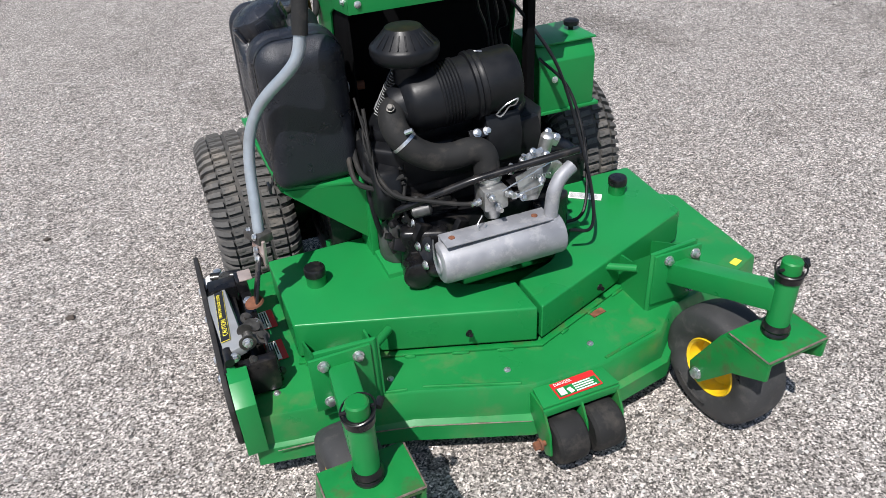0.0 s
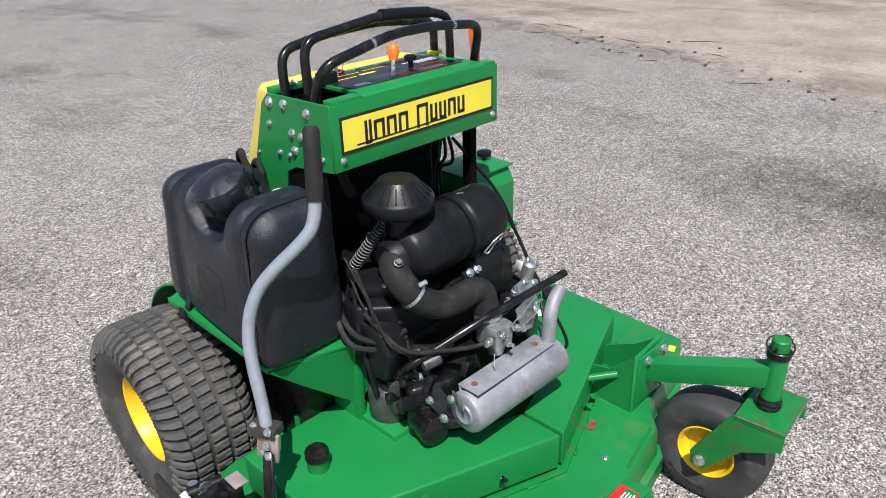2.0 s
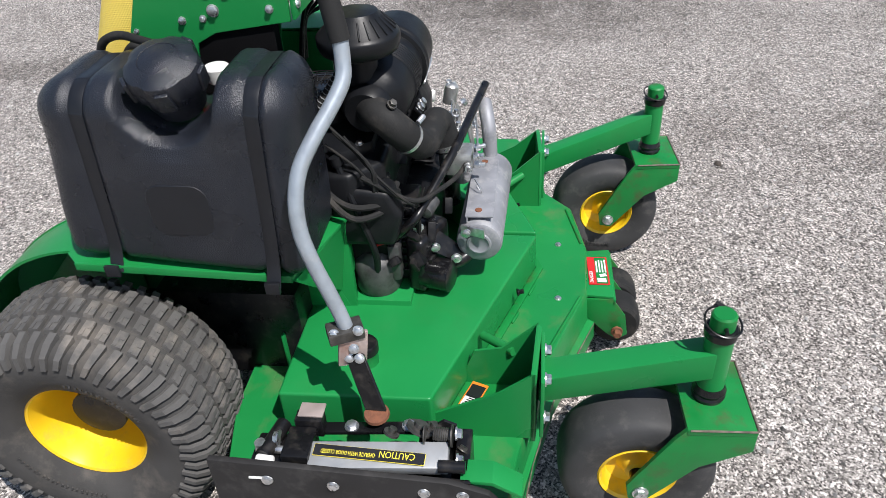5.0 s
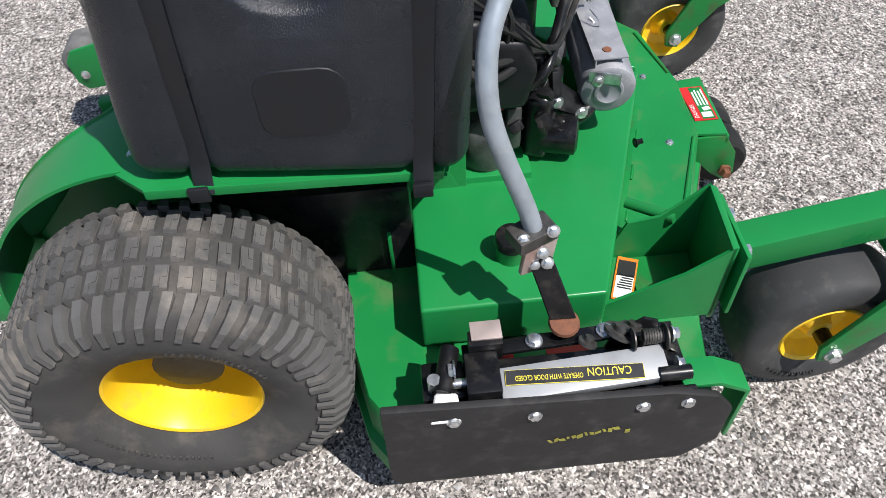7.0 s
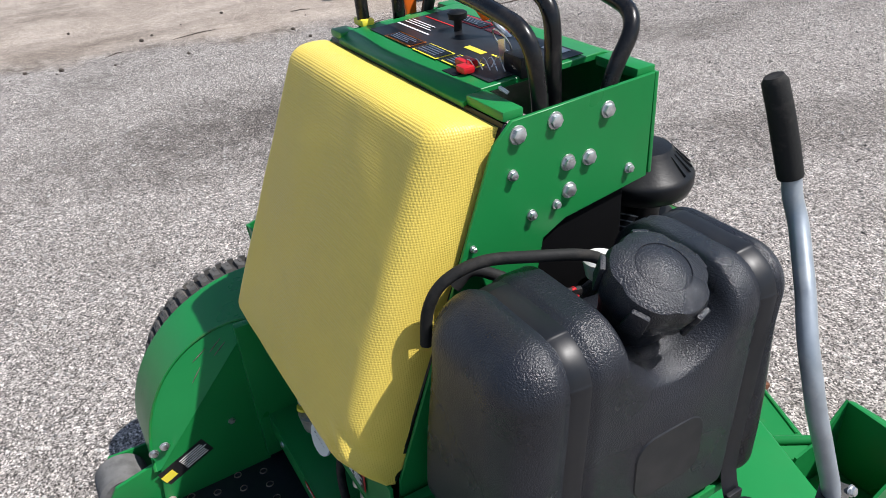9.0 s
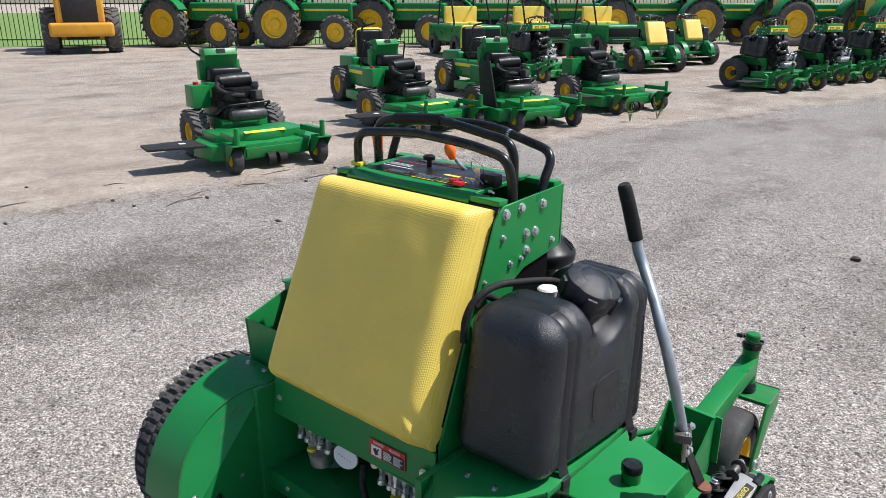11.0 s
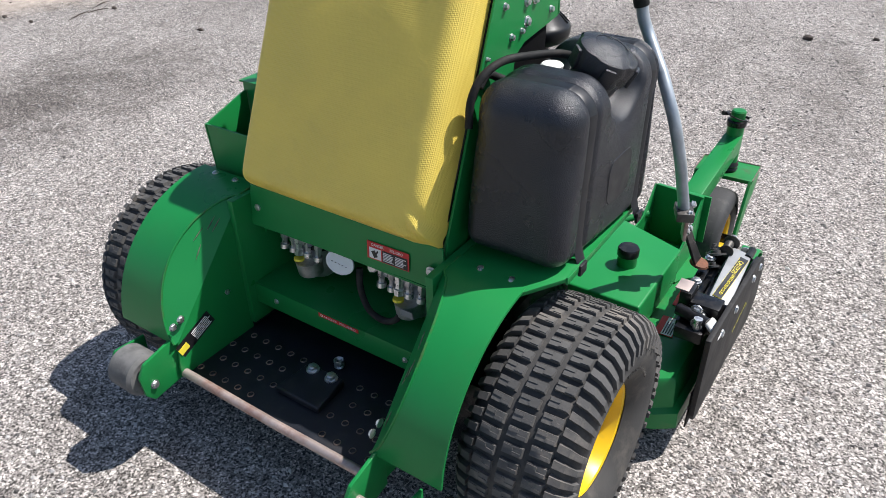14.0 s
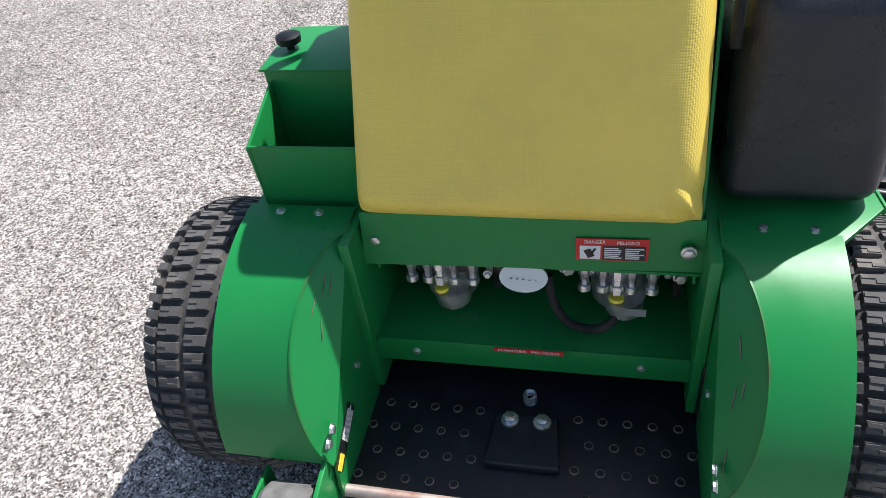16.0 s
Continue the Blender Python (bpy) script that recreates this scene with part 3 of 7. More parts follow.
def build_deck(mo):
    top = [(0.0, 1.375), (0.0, 1.93), (0.05, 1.965), (0.20, 2.0), (1.30, 2.0), (1.545, 1.80), (1.525, 1.40), (1.40, 1.345), (1.15, 1.302), (1.06, 1.225), (0.85, 1.188), (0.65, 1.195), (0.375, 1.300), (0.14, 1.352)]
    bm = bmesh.new()
    cx, cy = 0.75, 1.65

    def ring(k, z, grow=0.0):
        out = []
        for x, y in top:
            d = Vector((x - cx, y - cy)).normalized()
            out.append(bm.verts.new((x + d.x * grow, y + d.y * grow, z)))
        return out

    rings = [ring(0, 0.225), ring(0, 0.218, 0.006), ring(0, 0.135, 0.012), ring(0, 0.125, 0.030), ring(0, 0.075, 0.032), ring(0, 0.075, 0.026), ring(0, 0.21, -0.004)]
    bm.faces.new(rings[0])
    n = len(top)
    for A, B in zip(rings, rings[1:]):
        for i in range(n):
            bm.faces.new((A[i], A[(i + 1) % n], B[(i + 1) % n], B[i]))
    bm.faces.new(rings[-1])
    deck = part("deck_shell", bm, GREEN_DECK, mo, "green welded steel cutting deck with scuffed lip")
    # welded seam strips along the front of the shell
    for a, b in (((0.40, 1.302), (0.63, 1.208)), ((0.87, 1.198), (1.05, 1.236)), ((0.16, 1.362), (0.36, 1.310))):
        part("weld_seam", tube([(a[0], a[1], 0.226), ((a[0] + b[0]) / 2, (a[1] + b[1]) / 2, 0.2265), (b[0], b[1], 0.226)], 0.004, 8), GREEN_WORN, deck)
    for x, y in ((0.864, 1.263), (0.62, 1.267), (0.335, 1.365), (0.055, 1.44), (1.24, 1.37)):
        bolt((x, y, 0.225), (0, 0, 1), deck, 0.007, 0.006)
    rnd = random.Random(31)
    for a, b in (((0.135, 1.520), (0.735, 1.310)), ((0.755, 1.310), (1.36, 1.543))):
        for k in range(5):
            u = (k + rnd.uniform(0.2, 0.8)) / 5
            p = Vector((a[0] + (b[0] - a[0]) * u, a[1] + (b[1] - a[1]) * u - 0.004, 0.227))
            d = Vector((b[0] - a[0], b[1] - a[1], 0)).normalized() * rnd.uniform(0.012, 0.026)
            part("weld_bead", tube([p - d, p - d * 0.5 + Vector((0, 0, 0.001)), p + d * 0.4, p + d], [0.003, 0.0052, 0.0048, 0.003], 8), GREEN_WORN, deck)
    lipline = ((0.02, 1.345), (0.16, 1.325), (0.37, 1.272), (0.64, 1.166))
    for a, b in zip(lipline, lipline[1:]):
        part("rubbed_edge", tube([(a[0], a[1], 0.1255), ((a[0] + b[0]) / 2, (a[1] + b[1]) / 2 + 0.001, 0.1255), (b[0], b[1], 0.1255)], [0.001, 0.0022, 0.001], 5), RUBBED, deck)
    # tongue over the front rollers
    tongue = part("roller_bracket", prism([(0.655, 1.215), (0.850, 1.195), (0.860, 1.118), (0.645, 1.120)], "z", 0.206, 0.214, 0.002), GREEN, deck, "green plate bracket with a warning label")
    part("front_plate", prism([(0.645, 0.206), (0.860, 0.206), (0.860, 0.185), (0.645, 0.185)], "y", 1.114, 1.121, 0.001), GREEN, tongue)
    for x in (0.648, 0.752, 0.855):
        part("side_plate", prism([(1.195, 0.205), (1.121, 0.205), (1.085, 0.15), (1.075, 0.085), (1.10, 0.065), (1.13, 0.085), (1.195, 0.15)], "x", x - 0.003, x + 0.003, 0.001), GREEN_WORN, tongue)
    part("label_plate", patch((0.757, 1.155, 0.214), (1, 0.02, 0), (0, 1, 0), 0.125, 0.055), REDPRINT, tongue, "red and white warning label")
    part("label_field", patch((0.757, 1.147, 0.214), (1, 0.02, 0), (0, 1, 0), 0.116, 0.030, 0.0026, 0.0004), GREEN_WORN, tongue, "label worn through to the paint")
    part("label_print", join(bars((0.780, 1.147, 0.214), (1, 0.02, 0), (0, 1, 0), 0.065, 0.031, 4, 0.0032, 3), patch((0.713, 1.147, 0.214), (1, 0.02, 0), (0, 1, 0), 0.018, 0.024, 0.0032, 0.0004), patch((0.735, 1.143, 0.214), (1, 0.3, 0), (-0.3, 1, 0), 0.012, 0.018, 0.0032, 0.0004)), WHITE, tongue)
    words("DANGER", (0.728, 1.1735, 0.214), (1, 0.02, 0), (0, 1, 0), 0.014, 0.003, WHITE, tongue, 0.05)
    for x in (0.700, 0.803):
        rl = part("gauge_roller", revolve([(-0.043, 0.018), (-0.043, 0.055), (-0.036, 0.063), (-0.02, 0.066), (0.02, 0.066), (0.036, 0.063), (0.043, 0.055), (0.043, 0.018)], (x, 1.105, 0.105), (1, 0, 0), 32), RUBBER, deck, "worn black rubber roller")
        part("hub", revolve([(-0.047, 0.0), (-0.047, 0.016), (0.047, 0.016), (0.047, 0.0)], (x, 1.105, 0.105), (1, 0, 0), 16), BLACKPAINT, rl)
    part("roller_axle", join(tube([(0.632, 1.105, 0.105), (0.868, 1.105, 0.105)], 0.0075, 10), bolt_mesh((0.634, 1.105, 0.105), (-1, 0, 0), 0.012, 0.02)), RUST, deck, "rusty roller axle and nut")
    # belt covers with down-turned edges
    gap = 0.006
    covr = [(0.137, 1.537), (0.745 - gap, 1.326), (0.745 - gap, 1.46), (0.62, 1.50), (0.50, 1.60), (0.475, 1.70), (0.44, 1.775), (0.43, 1.862), (0.135, 1.862)]
    covl = [(1.360, 1.562), (0.745 + gap, 1.326), (0.745 + gap, 1.46), (0.87, 1.50), (0.99, 1.60), (1.02, 1.75), (1.06, 1.88), (1.378, 1.875)]
    for pts, lab in ((covr, "green sheet-steel belt cover with a slight dust film"), (covl, "green sheet-steel belt cover beside the guard")):
        c = part("belt_cover", prism(pts, "z", 0.235, 0.345, 0.007, 3), GREEN, deck, lab)
    rim = part("cover_flange", prism([(0.130, 1.520), (0.745, 1.306), (1.368, 1.545), (1.360, 1.562), (0.745, 1.326), (0.137, 1.540)], "z", 0.226, 0.232, 0.001), GREEN_WORN, deck)
    for x, y in ((0.56, 1.372), (0.97, 1.393)):
        part("cover_stud", join(tube([(x, y, 0.29), (x, y - 0.016, 0.295)], 0.006, 8), bolt_mesh((x, y, 0.29), (0.3, -1, 0), 0.008, 0.006)), BLACKPAINT, deck)
    for x, y in ((0.240, 1.691), (1.249, 1.743)):
        k = part("cover_knob", revolve([(0.340, 0.0275), (0.375, 0.027), (0.380, 0.030)], (x, y, 0), (0, 0, 1), 28), GREEN, deck, "round green knob with a dark rubber top")
        part("knob_top", revolve([(0.378, 0.030), (0.396, 0.030), (0.401, 0.027), (0.4025, 0.0)], (x, y, 0), (0, 0, 1), 28), BLACKPAINT, k)
    part("inspection_label", patch((1.145, 1.765, 0.345), (1, -0.75, 0), (0.75, 1, 0), 0.105, 0.038), WHITE, deck, "white paper-like label with grey print")
    part("label_print", bars((1.145, 1.765, 0.345), (1, -0.75, 0), (0.75, 1, 0), 0.095, 0.030, 5, 0.0026, 5, 0.35), SILVER, deck)
    # caster arm pockets
    for s, ex in ((1, 0.0), (-1, 1.373)):
        def X(x):
            return ex + s * x
        pk = part("arm_bracket", prism([(X(0.150), 1.322), (X(0.292), 1.312), (X(0.300), 1.318), (X(0.300), 1.324), (X(0.150), 1.334)], "z", 0.215, 0.415, 0.002), GREEN, deck, "green box bracket for the caster arm")
        part("side_cheek", sheet([(X(0.150), 1.326, 0.415), (X(0.150), 1.326, 0.225), (X(0.150), 1.66, 0.225), (X(0.150), 1.53, 0.29), (X(0.150), 1.40, 0.355)], 0.006), GREEN, pk)
        part("side_cheek", sheet([(X(0.300), 1.320, 0.415), (X(0.300), 1.320, 0.225), (X(0.300), 1.50, 0.225), (X(0.300), 1.46, 0.33), (X(0.300), 1.40, 0.34)], 0.006), GREEN, pk)
        part("brace_rod", tube([(X(0.298), 1.372, 0.335), (X(0.365), 1.445, 0.318)], 0.011, 12), GREEN, pk)
        for bx, bz in ((0.165, 0.388), (0.250, 0.388), (0.167, 0.275)):
            bolt((X(bx), 1.306, bz), (0, -1, 0), pk, 0.011, 0.014)
        part("shelf_plate", prism([(X(0.155), 1.335), (X(0.295), 1.33), (X(0.295), 1.45), (X(0.155), 1.45)], "z", 0.226, 0.233, 0.001), GREEN_WORN, pk)
    part("rust_patch", patch((0.950, 1.365, 0.2255), (1, 0.2, 0), (-0.2, 1, 0), 0.045, 0.022, 0.001, 0.0015), RUST, deck, "bare rusty weld patch")
    part("warning_label", patch((0.243, 1.466, 0.2335), (0.36, 0.93, 0), (-0.93, 0.36, 0), 0.040, 0.106), ORANGEPRINT, deck, "orange and white warning label")
    part("label_field", patch((0.224, 1.4735, 0.2335), (0.36, 0.93, 0), (-0.93, 0.36, 0), 0.033, 0.058, 0.0026, 0.0004), WHITE, deck)
    part("label_print", join(patch((0.266, 1.457, 0.2335), (0.36, 0.93, 0), (-0.93, 0.36, 0), 0.034, 0.040, 0.0026, 0.0004), bars((0.232, 1.470, 0.2335), (0.36, 0.93, 0), (-0.93, 0.36, 0), 0.029, 0.030, 5, 0.0034, 6)), BLACKPRINT, deck)
    for y0 in (1.60, 1.745):
        part("danger_label", patch((0.085, y0, 0.226), (0.05, -1, 0), (1, 0.05, 0), 0.085, 0.05), REDPRINT, deck, "red warning label on the deck edge")
        part("label_field", patch((0.078, y0, 0.226), (0.05, -1, 0), (1, 0.05, 0), 0.08, 0.03, 0.0026, 0.0004), WHITE, deck)
        part("label_print", bars((0.078, y0, 0.226), (0.05, -1, 0), (1, 0.05, 0), 0.07, 0.026, 4, 0.0032, 8), BLACKPRINT, deck)
    part("logo_plate", patch((1.452, 1.392, 0.225), (1, 0.4, 0), (-0.4, 1, 0), 0.035, 0.022), YELLOWPRINT, deck)
    # cross wall between deck and chassis
    part("deck_rib", box(0.32, 0.62, 1.905, 1.912, 0.225, 0.335, 0.002), GREEN, deck)


def build_arms(mo):
    for px, py, s, yaw in ((0.172, 0.985, 1, 2), (1.194, 0.984, -1, 4)):
        bx = 0.207 if s > 0 else 1.155
        d = Vector((px - bx, 0, 0))
        pts = [(bx - 0.032, 1.318), (px - 0.028, 0.99), (px + 0.028, 0.99), (bx + 0.032, 1.318)]
        arm = part("caster_arm", prism(pts, "z", 0.425, 0.49, 0.005), GREEN, mo, "square green steel arm")
        lo = [v for o in (arm,) for v in o.data.vertices if v.co.y > 1.2]
        for v in lo:
            v.co.z -= 0.115
        part("arm_flange", prism([(bx - 0.075, 0.25), (bx + 0.075, 0.25), (bx + 0.075, 0.41), (bx - 0.075, 0.41)], "y", 1.306, 1.314, 0.002), GREEN, arm)
        caster(mo, px, py, s, yaw)


def build_chassis(mo):
    ch = part("chassis", box(0.43, 1.04, 1.62, 2.02, 0.25, 0.36, 0.004), GREEN, mo, "green frame under engine and console")
    part("frame_rail", box(0.425, 0.445, 1.75, 2.36, 0.24, 0.62, 0.003), GREEN, ch)
    part("frame_rail", box(1.030, 1.050, 1.94, 2.36, 0.24, 0.62, 0.003), GREEN, ch)
    part("cross_wall", sheet([(0.445, 2.10, 0.35), (1.03, 2.10, 0.35), (1.03, 2.02, 0.60), (0.445, 2.02, 0.60)], 0.006), GREEN, ch)
    # added black blocks at the wheel motors, filling the gap where only shade shows
    for x0, x1 in ((0.262, 0.432), (1.045, 1.20)):
        part("wheel_motor", join(box(x0, x1, 2.17, 2.37, 0.185, 0.385, 0.02), box(x0 + 0.07, x1, 1.86, 2.2, 0.20, 0.45, 0.015)), BLACKPAINT, ch, "black block standing in for the shade around the wheel motor")
    part("frame_side", prism([(1.76, 0.33), (1.86, 0.585), (2.30, 0.585), (2.30, 0.25), (1.86, 0.25)], "x", 0.424, 0.4285, 0.001), GREEN, ch)
    # shelves beside the engine, under tank and bin
    shelf = part("tank_shelf", join(prism([(0.182, 2.235), (0.206, 1.805), (0.43, 1.74), (0.43, 2.30), (0.25, 2.30)], "z", 0.590, 0.600, 0.002), prism([(0.178, 2.235), (0.204, 1.805), (0.209, 1.805), (0.183, 2.235)], "z", 0.586, 0.603, 0.001)), GREEN, ch, "folded green shelf under the tank")
    for v in shelf.data.vertices:
        v.co.z += 0.105 * max(0.0, v.co.y - 1.857) if v.co.y < 2.27 else 0.018
    part("front_web", sheet([(0.205, 1.80, 0.590), (0.43, 1.745, 0.590), (0.468, 1.752, 0.43), (0.440, 1.78, 0.38), (0.30, 1.80, 0.50)], 0.005), GREEN, ch)
    part("bin_shelf", prism([(1.045, 1.90), (1.26, 1.90), (1.26, 2.30), (1.045, 2.30)], "z", 0.590, 0.600, 0.002), GREEN, ch)
    # fenders: rolled sheet over the wheels, inner side walls
    for s, ex, ow in ((1, 0.0, 0.247), (-1, 1.47, 0.219)):
        def X(x):
            return ex + s * x
        top = arc(2.268, 0.289, 0.334, 92, 6, 24)
        # the roll stops at a crease that bows outwards; a flat lens-shaped plate fills it to the side wall
        crease = [0.424 - 0.062 * math.sin(math.pi * max(0.0, min(1.0, (k - 3) / 21))) ** 0.62 for k in range(25)]
        bm = bmesh.new()
        rows = []
        for k, (y, z) in enumerate(top):
            d = Vector((0, y - 2.268, z - 0.289)).normalized() * 0.006
            o = Vector((X(ow), y, z))
            e = Vector((X(crease[k]), y, z))
            rows.append([bm.verts.new(q) for q in (o, e, e - d, o - d)])
        for A, B in zip(rows, rows[1:]):
            for q in range(4):
                bm.faces.new((A[q], A[(q + 1) % 4], B[(q + 1) % 4], B[q]))
        bm.faces.new(rows[0])
        bm.faces.new(rows[-1])
        f = part("fender", bm, GREEN, ch, "rolled green fender with light scratches")
        lens = bmesh.new()
        chord = [Vector((X(0.424), top[3][0] + (top[24][0] - 0.012 - top[3][0]) * k / 21, top[3][1] + (top[24][1] - top[3][1]) * k / 21)) for k in range(22)]
        rim = [Vector((X(crease[k]), top[k][0] - 0.002, top[k][1] - 0.002)) for k in range(3, 25)]
        for t in (0.0, 0.004):
            a = [lens.verts.new(p - Vector((s * t, 0, 0))) for p in chord]
            b = [lens.verts.new(p - Vector((s * t, 0, 0))) for p in rim]
            for k in range(21):
                lens.faces.new((a[k], a[k + 1], b[k + 1], b[k]))
        part("lens_plate", lens, GREEN, f, "flat green filler plate with bare scratches")
        wall = [(top[3][0] - 0.06, top[3][1] - 0.004), (top[3][0], top[3][1] - 0.004)] + [(p.y, p.z) for p in chord[1:]] + [(2.600, 0.25), (2.600, 0.215), (2.27, 0.215)]
        part("inner_wall", prism(wall, "x", *sorted((X(0.4165), X(0.4235))), 0.001, 1), GREEN, f)
        part("bead", tube([(X(crease[k]), top[k][0], top[k][1]) for k in range(25)], 0.003, 6), GREEN_WORN, f)
        rnd = random.Random(3 + s)
        for k in range(4):
            q, r = rnd.randint(7, 19), rnd.uniform(0.35, 0.8)
            p0 = chord[q - 3].lerp(rim[q - 3], r) + Vector((s * 0.0012, 0.0008, 0))
            p1 = chord[min(21, q - 1)].lerp(rim[min(21, q - 1)], r * rnd.uniform(0.8, 1.1)) + Vector((s * 0.0012, 0.0008, 0))
            part("scratch", tube([p0, p0.lerp(p1, 0.5), p1], [0.0006, 0.0013, 0.0006], 5), RUBBED, f)
        for y in (2.565, 2.417):
            bolt((X(0.421), y, 0.38 if y > 2.5 else 0.375), (s, 0, 0), f, 0.008, 0.007)
        bolt((X(0.421), 2.59, 0.372), (s, 0, 0), f, 0.008, 0.007)
        for x in (0.285, 0.36):
            bolt((X(x), 2.275, 0.6225), (0, 0, 1), f, 0.007, 0.005)
        # rear roller bracket
        br = part("roller_mount", prism([(2.575, 0.33), (2.60, 0.335), (2.685, 0.315), (2.705, 0.285), (2.70, 0.225), (2.68, 0.20), (2.60, 0.21), (2.575, 0.215)], "x", *sorted((X(0.405), X(0.414))), 0.002), GREEN, ch)
        part("mount_plate", prism([(2.60, 0.30), (2.685, 0.305), (2.70, 0.28), (2.69, 0.235), (2.60, 0.22)], "x", *sorted((X(0.290), X(0.297))), 0.002), GREEN, br)
        bolt((X(0.414), 2.672, 0.245), (s, 0, 0), br, 0.009, 0.008)
        if s < 0:
            part("rear_roller", revolve([(-0.045, 0.012), (-0.045, 0.048), (-0.036, 0.056), (0.036, 0.056), (0.045, 0.048), (0.045, 0.012)], (X(0.350), 2.672, 0.263), (1, 0, 0), 30), GREYRUBBER, br, "scuffed grey rubber roller")
        part("roller_pin", tube([(X(0.285), 2.672, 0.263), (X(0.41), 2.672, 0.263)], 0.012, 12), RUSTBAR, br)
    # lower shelf lip above the platform
    lip = part("rear_lip", box(0.445, 1.030, 2.330, 2.337, 0.300, 0.362, 0.001), GREEN, ch, "green folded lip with a red label")
    part("rear_floor", box(0.445, 1.030, 2.06, 2.332, 0.355, 0.362, 0.001), GREEN, ch)
    part("label_strip", patch((0.735, 2.337, 0.355), (-1, 0, 0), (0, 0, 1), 0.13, 0.011), REDPRINT, lip)
    words("DANGER  PELIGRO", (0.735, 2.337, 0.355), (-1, 0, 0), (0, 0, 1), 0.009, 0.003, WHITE, lip, 0.115)
    for x in (0.53, 0.955):
        bolt((x, 2.337, 0.33), (0, 1, 0), lip, 0.006, 0.005)


def build_platform(mo):
    pl = part("platform", box(0.422, 1.048, 2.24, 2.580, 0.205, 0.219, 0.003), TEAL, mo, "black perforated standing platform")
    for side in (-1, 1):
        for r in range(4):
            for k in range(5):
                x = 0.735 + side * (0.095 + 0.046 * k + 0.023 * (r % 2))
                y = 2.385 + 0.055 * r
                h = part("grip_hole", revolve([(0, 0.0095), (0.0026, 0.0084), (0.0030, 0.0074), (0.0004, 0.0068)], (x, y, 0.2188), (0, 0, 1), 14, cap=False), RUBBED, pl)
    part("toe_plate", sheet([(0.675, 2.40, 0.222), (0.795, 2.40, 0.222), (0.805, 2.51, 0.221), (0.665, 2.51, 0.221)], 0.02, 0.004), TEAL, pl)
    for x in (0.705, 0.766):
        bolt((x, 2.415, 0.242), (0, 0, 1), pl, 0.013, 0.014)
    part("spring", tube([(0.735 + 0.012 * math.cos(a), 2.352 + 0.012 * math.sin(a), 0.222 + 0.004 * a / 6.28) for a in [k * 0.5 for k in range(70)]], 0.0022, 6), ZINC, pl)
    bar = part("edge_bar", tube([(0.424, 2.590, 0.226), (0.735, 2.590, 0.222), (1.046, 2.590, 0.226)], 0.0115, 12), RUSTBAR, pl, "bare steel edge bar, rubbed and rusty")
    part("side_label", patch((1.0488, 2.535, 0.315), (0, -1, 0.45), (0, 0.45, 1), 0.12, 0.045), BLACKPRINT, mo, "black and yellow label on the side wall")
    part("label_print", join(bars((1.0488, 2.512, 0.325), (0, -1, 0.45), (0, 0.45, 1), 0.066, 0.034, 6, 0.003, 11)), WHITE, mo)
    part("label_print", patch((1.0488, 2.577, 0.296), (0, -1, 0.45), (0, 0.45, 1), 0.03, 0.020, 0.003), YELLOWPRINT, mo)


